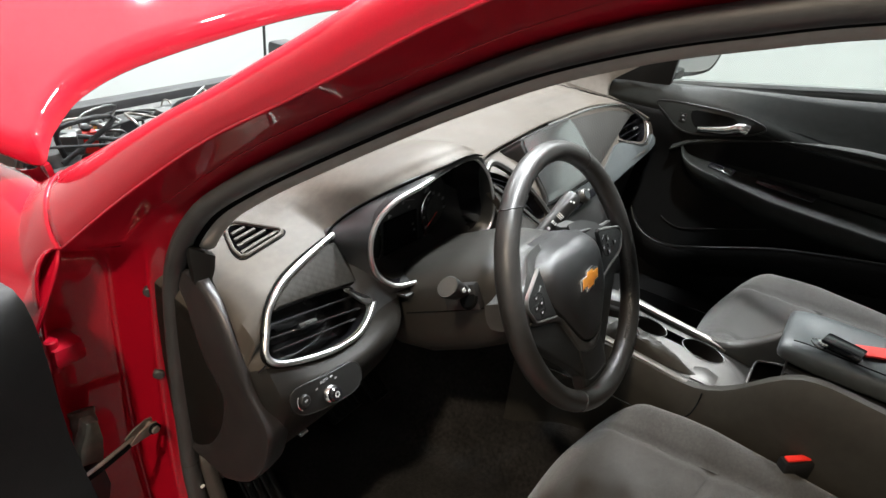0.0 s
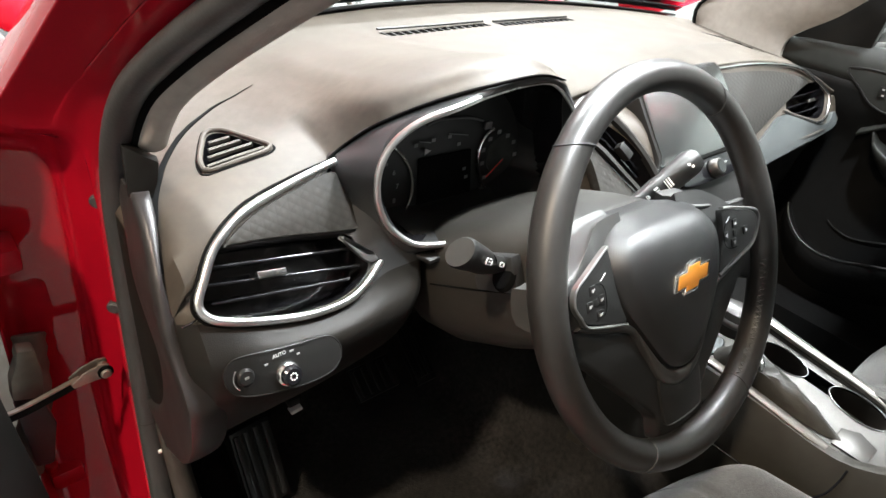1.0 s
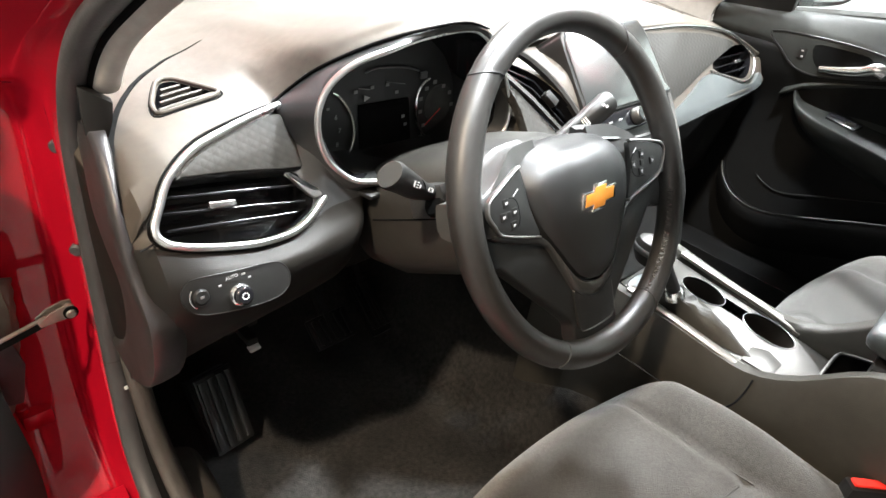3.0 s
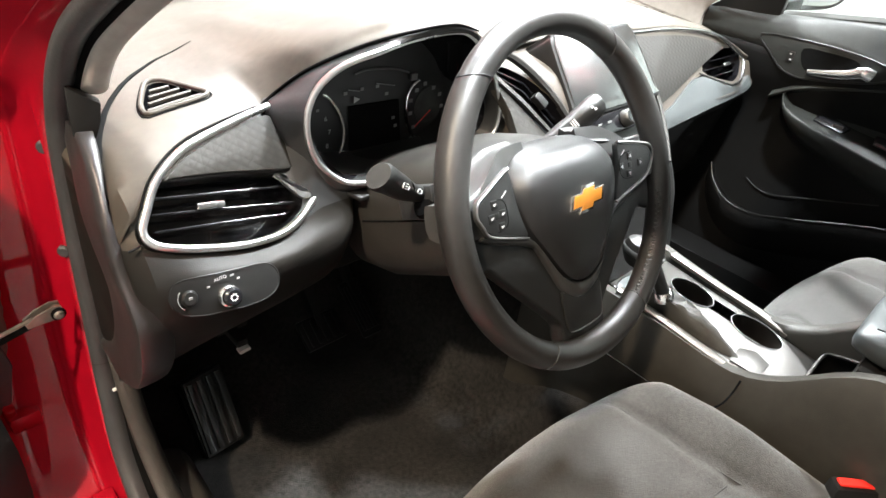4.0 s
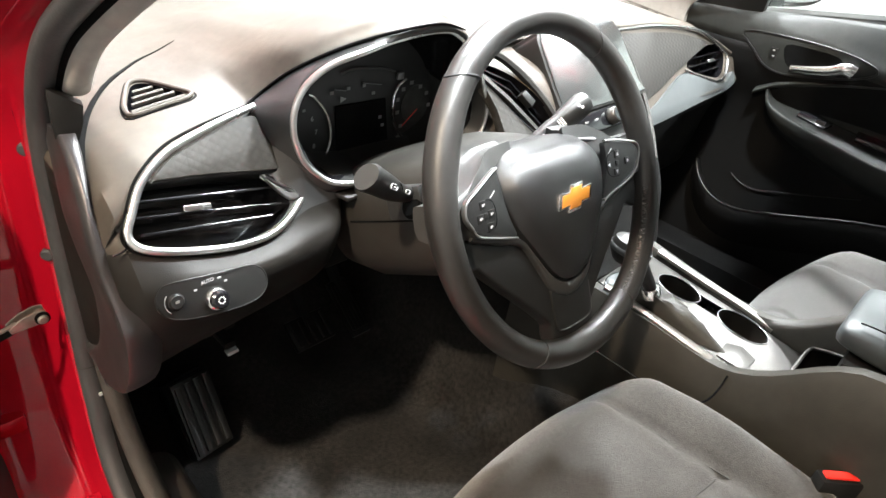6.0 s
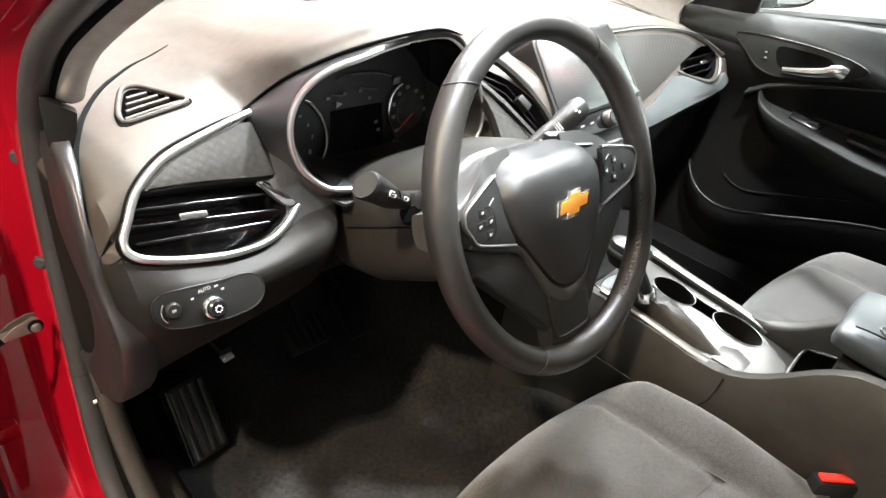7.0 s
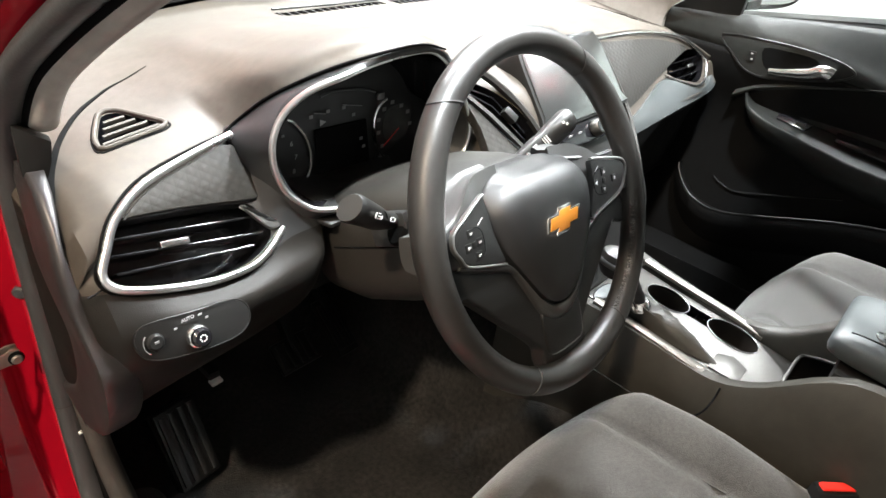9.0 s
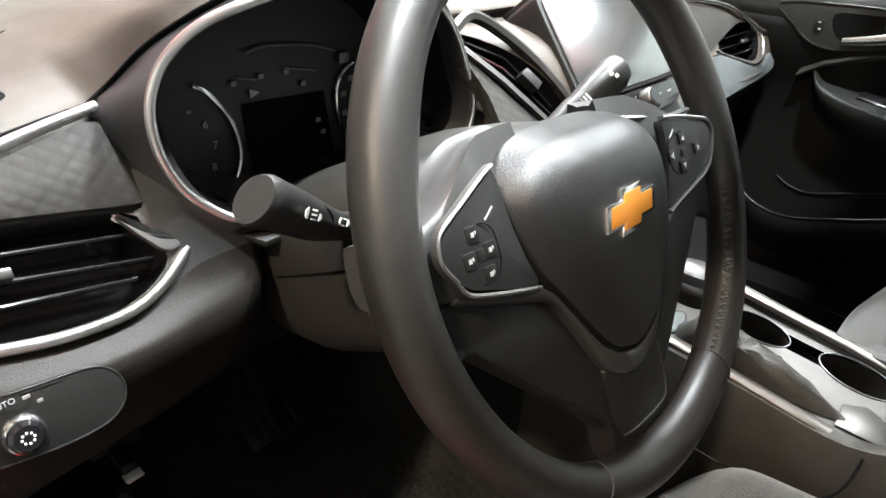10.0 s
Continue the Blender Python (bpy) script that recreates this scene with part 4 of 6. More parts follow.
def switch_panel():
    def W(x, z, off=0.0):
        y = knots(x, [(-0.735, 0.206), (-0.62, 0.190), (-0.5, 0.195)]) + 0.45 * (z - 0.78)
        return V(x, y, z) + V(0, -0.91, 0.41) * off
    n = V(0, -0.91, 0.41)
    outline = [(-0.694, 0.783, 0), (-0.690, 0.793, 0), (-0.677, 0.798, 0), (-0.64, 0.797, 0), (-0.602, 0.794, 0), (-0.588, 0.789, 0), (-0.582, 0.778, 0), (-0.586, 0.766, 0), (-0.602, 0.759, 0), (-0.64, 0.760, 0), (-0.675, 0.763, 0), (-0.690, 0.770, 0)]
    t = part("light_switch", plate([W(p.x, p.y, -0.006) for p in smooth(outline, 4, True)], n * 0.0095, 0.002), PLASTIC, DASH, "black headlight switch panel")
    part("panel_rim", sweep([W(p.x, p.y, 0.003) for p in smooth(outline, 4, True)], circle(0.0009, 6), None, True), PLASTIC, t)
    c = W(-0.640, 0.774, 0.003)
    part("dial", rod(c, c + n * 0.013, 0.0102, 28, 0.0096, 0.0022), GLOSS, t, "black rotary dial")
    part("dial_ring", rod(c - n * 0.001, c + n * 0.007, 0.0120, 28, 0.0113, 0.002), CHROME, t, "chrome dial ring")
    for k in range(8):
        a = k * math.pi / 4
        p = c + n * 0.0132 + V(math.cos(a), 0.41 * math.sin(a), 0.91 * math.sin(a)) * 0.0032
        part("mark", block(p, (0.0012, 0.0006, 0.0012)), WHITEPRINT, t)
    c2 = W(-0.677, 0.781, 0.003)
    part("button", rod(c2, c2 + n * 0.005, 0.0085, 24, 0.0078, 0.0015), PLASTIC, t, "round black push button")
    part("mark", block(c2 + n * 0.0052, (0.004, 0.0006, 0.003)), GREYPRINT, t)
    part("button_ring", sweep([c2 + V(math.cos(a), 0.4 * math.sin(a), math.sin(a)) * 0.0112 + n * 0.002 for a in np.linspace(2.3, 4.0, 9)], circle(0.0009, 6)), CHROME, t)
    lettering("AUTO", 0.0048, W(-0.644, 0.7925, 0.0041), (1, 0, 0.03), (0, 0.41, 0.91), GREYPRINT, t)
    for x, z, w in ((-0.657, 0.787, 0.003), (-0.632, 0.7925, 0.004), (-0.6265, 0.788, 0.003)):
        part("mark", block(W(x, z, 0.0038), (w, 0.0006, 0.002)), GREYPRINT, t)
    latch = thing("hood_release", (-0.557, 0.33, 0.55), "small grey hood release pull under the dashboard", "release lever")
    part("pull", plate([(-0.566, 0.325, 0.551), (-0.549, 0.325, 0.5525), (-0.547, 0.325, 0.5465), (-0.564, 0.325, 0.545)], (0, 0.010, 0.001), 0.0015), PULL, latch)
    part("stem", block((-0.557, 0.350, 0.560), (0.016, 0.040, 0.012), 0.002), PLASTIC, latch)
    part("bracket", block((-0.557, 0.375, 0.585), (0.05, 0.03, 0.05), 0.004), PLASTIC, latch)


switch_panel()


def instrument_cluster():
    t = thing("instrument_cluster", (-0.385, 0.25, 0.85), "dark unlit instrument cluster in a chrome ring", "instrument cluster")
    def depth(x):
        s = min(1, max(0, (-0.43 - x) / 0.088))
        return 0.207 + 0.026 * s * s * (3 - 2 * s)
    ring = [V(x, depth(x), z) for x, z in CLUSTER[:17]]
    part("chrome_ring", sweep(smooth([V(-0.438, 0.207, 0.842)] + ring, 6), circle(0.0038, 14, 0.0036), V(0, -1, 0.1), scale=lambda s: 1 - 0.35 * min(1, max(0, (s - 0.55) / 0.2))), RINGCHROME, t, "chrome cluster ring", angle=80)
    loop = smooth([(a, b, 0) for a, b in CLUSTER], 4, True)
    mid = V(-0.375, 0.92, 0)
    BROW = [(-0.462, 0.224, 0.829), (-0.487, 0.230, 0.833), (-0.508, 0.243, 0.852), (-0.521, 0.264, 0.883), (-0.529, 0.286, 0.908), (-0.528, 0.303, 0.919), (-0.511, 0.300, 0.932), (-0.490, 0.272, 0.962), (-0.452, 0.230, 0.995), (-0.403, 0.204, 1.013), (-0.345, 0.199, 1.017), (-0.300, 0.203, 1.005),
            (-0.252, 0.226, 0.972), (-0.228, 0.238, 0.935), (-0.217, 0.238, 0.90), (-0.22, 0.233, 0.865), (-0.24, 0.233, 0.842), (-0.30, 0.228, 0.828), (-0.40, 0.228, 0.828)]
    brow = smooth(BROW, 4, True)
    rows = [[V(p.x + (mid.x - p.x) * 0.18, 0.294, p.y + (mid.y - p.y) * (0.28 if p.y > mid.y else 0.06)) for p in loop], [V(p.x, depth(p.x) + 0.006, p.y) for p in loop]]
    for s, h in ((0.12, 0.004), (0.5, 0.004), (0.85, 0.002), (1.0, 0.0)):
        rows.append([V(p.x, depth(p.x), p.y).lerp(b, s) + V(0, -h, 0) for p, b in zip(loop, brow)])
    rows.append([b + V(0, 0.02, 0) + (V(mid.x, 0.25, mid.y) - b) * 0.03 for b in brow])
    part("inner_wall", loft(rows[:2], True, False), DIAL, t, "black inner wall", angle=60)
    part("binnacle", loft(rows[1:], True, False), BINNACLE, t, "dark grey instrument surround", angle=60)
    # shadow under the hood's lip, modelled as a black bead
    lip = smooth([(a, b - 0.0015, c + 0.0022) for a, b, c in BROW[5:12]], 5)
    part("brow_shadow", sweep(lip, circle(0.0022, 8, 0.0018), None, scale=lambda s: 1 if s < 0.6 else 1 - 0.6 * (s - 0.6) / 0.4), GAP, t, "dark bead drawn as the shadow under the hood's lip")
    part("dial_face", plate([V(mid.x + (p.x - mid.x) * 0.86, 0.2935, mid.y + (p.y - mid.y) * (0.74 if p.y > mid.y else 0.97)) for p in loop], (0, -0.002, 0)), DIAL, t, "black dial face")

    def F(x, z, y=0.288):
        return V(x, y, z)

    def glyph(x, z, parent, w=0.004, h=0.003, y=0.2890):
        part("mark", block((x, y, z), (w, 0.0006, h)), DIMPRINT, parent)

    g = part("gauge_rim", sweep(smooth([F(x, z) for x, z in [(-0.459, 0.925), (-0.450, 0.920), (-0.440, 0.908), (-0.431, 0.893), (-0.426, 0.875), (-0.426, 0.860), (-0.430, 0.848), (-0.435, 0.839)]], 5), circle(0.0020, 8)), CHROME, t, "silver tachometer rim")
    for (x, z), d in zip([(-0.452, 0.893), (-0.446, 0.875), (-0.449, 0.857)], "678"):
        lettering(d, 0.0085, F(x, z, 0.2895), (1, 0, 0), (0, 0, 1), GREYPRINT, g)
    glyph(-0.464, 0.906, g)
    part("end_tab", block(F(-0.427, 0.837), (0.011, 0.004, 0.007), 0.001), CHROME, g, "bright rim end")
    g = part("gauge_rim", sweep(smooth([F(x, z) for x, z in [(-0.305, 0.921), (-0.317, 0.914), (-0.324, 0.902), (-0.325, 0.886), (-0.322, 0.869), (-0.315, 0.854), (-0.306, 0.840)]], 5), circle(0.0022, 8)), CHROME, t, "silver speedometer rim")
    part("disc", rod(F(-0.282, 0.883, 0.2915), F(-0.282, 0.883, 0.2895), 0.0260, 32), DIALGREY, g, "grey speedometer centre")
    for x, z in [(-0.307, 0.907), (-0.293, 0.914), (-0.276, 0.906), (-0.263, 0.895), (-0.316, 0.894), (-0.315, 0.876), (-0.307, 0.855), (-0.257, 0.877), (-0.258, 0.857)]:
        glyph(x, z, g, 0.006, 0.005)
    for x, z in [(-0.308, 0.837), (-0.316, 0.927)]:
        part("end_tab", block(F(x, z), (0.011, 0.004, 0.009), 0.001), DARKSATIN, g, "satin rim end")
    part("needle", sweep([F(-0.279, 0.875), F(-0.305, 0.855)], circle(0.0006, 6)), REDPLASTIC, g, "red needle")
    part("top_rim", sweep(smooth([F(x, z) for x, z in [(-0.412, 0.943), (-0.397, 0.946), (-0.375, 0.945), (-0.347, 0.941), (-0.325, 0.934)]], 5), circle(0.0012, 8)), DARKSATIN, t)
    part("lower_rim", sweep(smooth([F(x, z) for x, z in [(-0.425, 0.834), (-0.400, 0.835), (-0.371, 0.835), (-0.337, 0.835), (-0.308, 0.834)]], 4), circle(0.0024, 8)), BINNACLE, t, "dark rim under the display")
    part("display", plate([(x, 0.2905, z) for x, z in [(-0.419, 0.903), (-0.338, 0.900), (-0.329, 0.840), (-0.415, 0.843)]], (0, -0.002, 0), 0.0008), GAP, t, "dark driver display")
    for x, z in [(-0.425, 0.921), (-0.400, 0.923), (-0.376, 0.923), (-0.360, 0.911), (-0.346, 0.876), (-0.341, 0.864)]:
        glyph(x, z, t, 0.005, 0.004, 0.2882)
    for (x0, z0), (x1, z1) in ((-0.421, 0.925), (-0.404, 0.921)), ((-0.378, 0.927), (-0.347, 0.92)):
        part("mark", sweep([F(x0, z0), F(x1, z1)], circle(0.0006, 6)), DIMPRINT, t)
    part("warning_mark", plate([F(-0.408 + a, 0.911 + c) for a, c in ((-0.004, -0.004), (0.005, 0), (-0.004, 0.004))], (0, -0.0006, 0)), GREYPRINT, t)
    part("lower_lip", plate([V(-0.50, 0.285, 0.842), V(-0.24, 0.285, 0.842), V(-0.25, 0.205, 0.828), V(-0.46, 0.205, 0.828)], (0, 0, -0.006), 0.002), PLASTIC, t)


instrument_cluster()


def centre_stack():
    t = thing("infotainment_unit", (0, 0.2, 0.85), "glossy black touchscreen unit standing on the centre stack", "touchscreen")
    face = smooth([(-0.112, 0.952, 0), (-0.104, 0.966, 0), (-0.085, 0.971, 0), (0.085, 0.971, 0), (0.104, 0.966, 0), (0.112, 0.952, 0), (0.115, 0.885, 0), (0.110, 0.872, 0), (-0.110, 0.872, 0), (-0.116, 0.885, 0)], 3, True)
    part("housing", plate([SV(p.x, p.y, -0.045) for p in face], SN * 0.057, 0.004), PLASTIC, t, "black screen housing")
    part("screen", plate([SV(p.x * 0.95, 0.9215 + (p.y - 0.9215) * 0.93, 0.0115) for p in face], SN * 0.0022, 0.0008), SCREEN, t, "dark glossy display glass")
    r = part("control_strip", plate([SV(p.x, p.y, -0.01) for p in smooth([(-0.088, 0.868, 0), (0.088, 0.868, 0), (0.082, 0.852, 0), (0.05, 0.846, 0), (-0.05, 0.846, 0), (-0.082, 0.852, 0)], 4, True)], SN * 0.020, 0.003), GLOSS, t, "black control strip")
    c = SV(0.0, 0.857, 0.010)
    part("knob", rod(c, c + SN * 0.014, 0.0135, 28, 0.0125, 0.002), SATIN, r, "silver volume knob")
    part("knob_face", rod(c + SN * 0.0142, c + SN * 0.0148, 0.009, 24), GLOSS, r)
    for x in (-0.066, -0.040, 0.036, 0.062):
        part("mark", block(SV(x, 0.859, 0.0105), (0.009, 0.001, 0.003)), GREYPRINT, r)
    left = [(-0.238, 0.950), (-0.208, 0.958), (-0.178, 0.943), (-0.146, 0.912), (-0.126, 0.876), (-0.122, 0.84), (-0.112, 0.79)]
    right = [(0.112, 0.957), (0.119, 0.92), (0.120, 0.865), (0.106, 0.825), (0.085, 0.79)]
    for strip in (left, right):
        part("chrome_trim", sweep(smooth([SV(a, b, 0.005) for a, b in strip], 5), [(-0.004, -0.005), (0.003, -0.005), (0.005, 0), (0.003, 0.005), (-0.004, 0.005)], SN), SATIN, DASH, "satin silver edge strip")
    v = part("air_vent", plate([SV(a, b, -0.045) for a, b in smooth_section(CVENT + CVENT[:1], 2)[:-1]], SN * 0.004), GLOSS, DASH, "black centre air vent")
    for k in range(4):
        o = (k - 1.5) * 0.008
        part("blade", sweep([SV(-0.225 + o * 0.5, 0.938 + o * 0.5, -0.008), SV(-0.19 + o, 0.914 + o, -0.006), SV(-0.150 + o * 0.8, 0.872 + o * 0.8, -0.008)], [(-0.012, -0.0008), (0.001, -0.0012), (0.001, 0.0012), (-0.012, 0.0008)], SN), GLOSS, v)
    part("tab", plate([SV(-0.182, 0.908, -0.002), SV(-0.170, 0.912, -0.002), SV(-0.158, 0.898, -0.002), SV(-0.170, 0.893, -0.002)], SN * 0.011, 0.002), PLASTIC, v, "black adjusting tab")
    part("wedge_trim", sweep([SV(-0.243, 0.940, 0.004), SV(-0.208, 0.908, 0.005), SV(-0.176, 0.872, 0.005), SV(-0.15, 0.845, 0.004)], [(-0.003, -0.002), (0.002, -0.003), (0.002, 0.003), (-0.003, 0.002)], SN), SATIN, DASH, "thin silver strip")
    cloth = smooth([(-0.240, 0.932, 0), (-0.210, 0.902, 0), (-0.180, 0.868, 0), (-0.158, 0.842, 0), (-0.20, 0.83, 0), (-0.235, 0.85, 0), (-0.232, 0.90, 0)], 3, True)
    part("insert", plate([SV(p.x, p.y, -0.012) for p in cloth], SN * 0.014, 0.001), WOVEN, DASH, "grey patterned trim insert")


centre_stack()


def passenger_fascia():
    chrome = [(0.16, 0.926), (0.27, 0.924), (0.38, 0.921), (0.473, 0.914), (0.55, 0.904), (0.608, 0.891), (0.655, 0.870), (0.690, 0.848), (0.699, 0.838), (0.690, 0.822), (0.660, 0.803), (0.620, 0.798), (0.585, 0.804), (0.475, 0.834)]
    ring_trim("chrome_trim", [PV(a, b, 0.007) for a, b in chrome], CHROME, DASH, FN, 0.0040, 0.004, label="bright chrome vent surround")
    cloth = smooth([(0.14, 0.917, 0), (0.30, 0.915, 0), (0.47, 0.903, 0), (0.575, 0.884, 0), (0.614, 0.871, 0), (0.55, 0.858, 0), (0.43, 0.834, 0), (0.31, 0.808, 0), (0.14, 0.79, 0)], 3, True)
    part("insert", plate([PV(p.x, p.y, -0.012) for p in cloth], FN * 0.019, 0.0015), WOVEN, DASH, "grey patterned trim insert")
    v = part("air_vent", plate([PV(a, b, -0.05) for a, b in smooth_section(VENT_R + VENT_R[:1], 2)[:-1]], FN * 0.004), GLOSS, DASH, "black air vent")
    for z, x0, x1 in ((0.852, 0.55, 0.682), (0.838, 0.52, 0.688), (0.824, 0.55, 0.680)):
        part("blade", sweep([PV(x0, z, -0.006), PV(x1, z, -0.006)], [(-0.012, -0.0008), (0.0015, -0.0013), (0.002, 0), (0.0015, 0.0013), (-0.012, 0.0008)], FN), GLOSS, v)
    part("tab", plate([PV(0.60, 0.842, 0.0), PV(0.63, 0.842, 0.0), PV(0.63, 0.836, 0.0), PV(0.60, 0.836, 0.0)], FN * 0.007, 0.0015), CHROME, v, "chrome adjusting tab")
    lower = smooth([(0.13, 0.778, 0), (0.30, 0.792, 0), (0.40, 0.817, 0), (0.462, 0.830, 0), (0.53, 0.817, 0), (0.600, 0.796, 0), (0.66, 0.793, 0), (0.705, 0.808, 0), (0.70, 0.785, 0), (0.62, 0.776, 0), (0.50, 0.772, 0), (0.30, 0.764, 0), (0.13, 0.758, 0)], 3, True)
    part("lower_panel", plate([PV(p.x, p.y, -0.014) for p in lower], FN * 0.024, 0.0015), LOWPANEL, DASH, "blue-grey smooth lower panel")
    g = tagged(part("glovebox", plate([(0.20, 0.262, 0.735), (0.68, 0.262, 0.735), (0.67, 0.29, 0.56), (0.21, 0.29, 0.56)], (0, -0.02, -0.004), 0.01), SOFTBLACK, DASH), "")


passenger_fascia()

# ---- steering wheel and column ----
HUB = V(-0.341, 0.004, 0.906)
RIM = V(-0.339, 0.004, 0.898)
LEAN_BACK = radians(27)
WU, WV, WN = V(1, 0, 0), V(0, math.sin(LEAN_BACK), math.cos(LEAN_BACK)), V(0, -math.cos(LEAN_BACK), math.sin(LEAN_BACK))


def W3(u, v, n=0.0):
    """A place in the steering wheel's plane: right, up, towards the driver."""
    a = radians(-2.2)
    return HUB + WU * (u * math.cos(a) - v * math.sin(a)) + WV * (u * math.sin(a) + v * math.cos(a)) + WN * n


def both(half):
    """A closed outline from its right half, top to bottom."""
    return half + [(-u, v) for u, v in half[::-1] if abs(u) > 1e-6]


def steering_wheel():
    t = thing("steering_wheel", HUB, "black leather steering wheel with spoke buttons and gold emblem", "steering wheel")
    seams = (57.5, 132.5, 242, 299)
    rings = []
    n = 144
    R, tube_r = 0.1742, 0.0146

    def on_rim(a, out=0.0, up=0.0):
        d = WU * math.cos(a) + (WV * math.cos(0.011) - WN * math.sin(0.011)) * math.sin(a)
        return RIM + d * (R + out) + WN * up
    for k in range(n):
        a = 2 * math.pi * k / n
        deg = math.degrees(a)
        thumb = 1 + 0.24 * math.exp(-((deg - 22) / 16) ** 2) + 0.30 * math.exp(-((deg - 157) / 18) ** 2) + 0.10 * math.exp(-((deg - 270) / 30) ** 2)
        seam = min(abs(deg - s + 2.2) for s in seams)
        r = tube_r * (1 - 0.035 * math.exp(-(seam / 1.0) ** 2))
        rings.append([on_rim(a, r * math.cos(b) * (thumb if math.cos(b) < 0 else 1), r * 1.04 * math.sin(b)) for b in (2 * math.pi * j / 22 for j in range(22))])
    rim = part("rim", loft(rings, True, False, True), LEATHER, t, "black leather-wrapped rim", angle=60)
    for s in seams:
        loop = []
        for j in range(28):
            v = 2 * math.pi * j / 28
            a = radians(s - 2.2 + 3.5 * math.cos(v) * (1 if s < 180 else -0.5))
            loop.append(on_rim(a, tube_r * math.cos(v), tube_r * 1.04 * math.sin(v)))
        part("seam", sweep(loop, circle(0.0008, 6), None, True), THREAD, rim, "sewn leather joint")
    # cross-stitches along the inside of the rim between two seams
    for k in range(44):
        a = radians(-14 - 46 * k / 43)
        d = WU * math.cos(a) + WV * math.sin(a)
        e = -WU * math.sin(a) + WV * math.cos(a)
        p = on_rim(a, -0.0130, 0.0074)
        s = -1 if k % 2 else 1
        part("stitch", rod(p - e * 0.0016 + d * 0.0024 * s + WN * 0.0024 * s, p + e * 0.0016 - d * 0.0024 * s - WN * 0.0024 * s, 0.00065, 5), STITCH, rim)
    # airbag cover: a shield whose crown rolls back over the top, with a chamfer along its flanks
    shield = [(0.0, 0.050, -0.030), (0.036, 0.050, -0.030), (0.062, 0.045, -0.028), (0.078, 0.034, -0.024), (0.085, 0.018, -0.016), (0.084, 0.0, -0.0105),
              (0.076, -0.025, -0.006), (0.060, -0.053, -0.001), (0.036, -0.086, 0.0), (0.020, -0.0985, 0.0), (0.0, -0.1035, 0.0)]
    outline = smooth(shield + [(-u, v, h) for u, v, h in shield[-2:0:-1]], 4, True)
    rings = []
    for s, g in ((0.99, -0.9), (0.99, -0.06), (0.985, 0.05), (0.965, 0.16), (0.92, 0.34), (0.865, 0.53), (0.835, 0.62), (0.78, 0.71), (0.66, 0.85), (0.50, 0.945), (0.30, 0.99), (0.04, 1.0)):
        ring = []
        for p in outline:
            u, v = p.x * s, -0.014 + (p.y + 0.014) * s
            crown = 0.0135 - 0.10 * max(0.0, v - 0.012) ** 1.2 - 0.05 * max(0.0, -0.03 - v)
            ring.append(W3(u, v, p.z + (crown - p.z) * g if g >= 0 else p.z + 0.03 * g))
        rings.append(ring)
    part("airbag_cover", loft(rings), HUBSKIN, t, "dark grey airbag cover", angle=28)
    part("hub_base", plate([W3(p.x * 0.97, p.y * 0.93 - 0.004, -0.050) for p in outline], WN * 0.012), GAP, t, "black hub base")

    def em(u, v, n):
        return W3(0.0015 + u + v * 0.22, -0.0150 + v + u * 0.02, n)
    cross = [(-0.026, 0.0070), (-0.0105, 0.0070), (-0.0085, 0.0125), (0.0125, 0.0125), (0.0105, 0.0070), (0.028, 0.0070), (0.026, -0.0070), (0.0105, -0.0070), (0.0085, -0.0125), (-0.0125, -0.0125), (-0.0105, -0.0070), (-0.028, -0.0070)]
    e = part("emblem", plate([em(u * 1.07, v * 1.10, 0.0095) for u, v in cross], WN * 0.0058, 0.0012), CHROME, t, "chrome-edged emblem")
    part("emblem_fill", plate([em(u * 0.90, v * 0.84, 0.0146) for u, v in cross], WN * 0.0014, 0.0004), GOLD, e, "gold enamel fill")

    def PN(u):
        """The button pads dip towards the hub."""
        return 0.006 - (0.15 - abs(u)) * 0.12
    pads = {-1: [(0.096, 0.0335), (0.104, 0.0300), (0.128, 0.0195), (0.1455, 0.0115), (0.1500, 0.0045), (0.1490, -0.0025), (0.1430, -0.0110), (0.1385, -0.0165), (0.128, -0.0215), (0.100, -0.0300), (0.0785, -0.0355), (0.0835, -0.020), (0.0895, 0.0), (0.0920, 0.018)],
            1: [(0.0915, 0.0280), (0.105, 0.0260), (0.128, 0.0210), (0.1420, 0.0170), (0.1480, 0.0105), (0.1475, 0.0035), (0.1400, -0.0105), (0.1300, -0.0170), (0.115, -0.0225), (0.095, -0.0290), (0.0790, -0.0345), (0.0835, -0.020), (0.0895, 0.0), (0.0910, 0.015)]}
    keys = {-1: [(-0.1255, 0.0065), (-0.1145, -0.0042), (-0.1318, -0.0052), (-0.1182, -0.0158)], 1: [(0.1095, 0.0110), (0.1265, 0.0005), (0.0935, 0.0010), (0.1060, -0.0085)]}
    for sx in (-1, 1):
        arm = []
        for k in range(15):
            u = 0.045 + 0.122 * k / 14
            top, foot = knots(u, [(0.045, 0.052), (0.079, 0.0505), (0.099, 0.0425), (0.118, 0.031), (0.134, 0.0215), (0.160, 0.016)]), knots(u, [(0.045, -0.052), (0.10, -0.036), (0.16, -0.020)])
            lift = knots(u, [(0.045, -0.022), (0.085, -0.018), (0.105, -0.011), (0.14, -0.005), (0.16, -0.003)])
            arm.append(smooth([W3(sx * u, v, h) for v, h in ((top - 0.004, -0.046), (top, -0.036), (top - 0.001, lift - 0.005), (top - 0.006, lift), (foot + 0.005, lift), (foot, lift - 0.006), (foot + 0.004, -0.046))], 3, True))
        part("spoke", loft(arm), ARMSKIN, t, "grey side spoke", angle=60)
        sm = smooth([(sx * u, v, 0) for u, v in pads[sx]], 3, True)
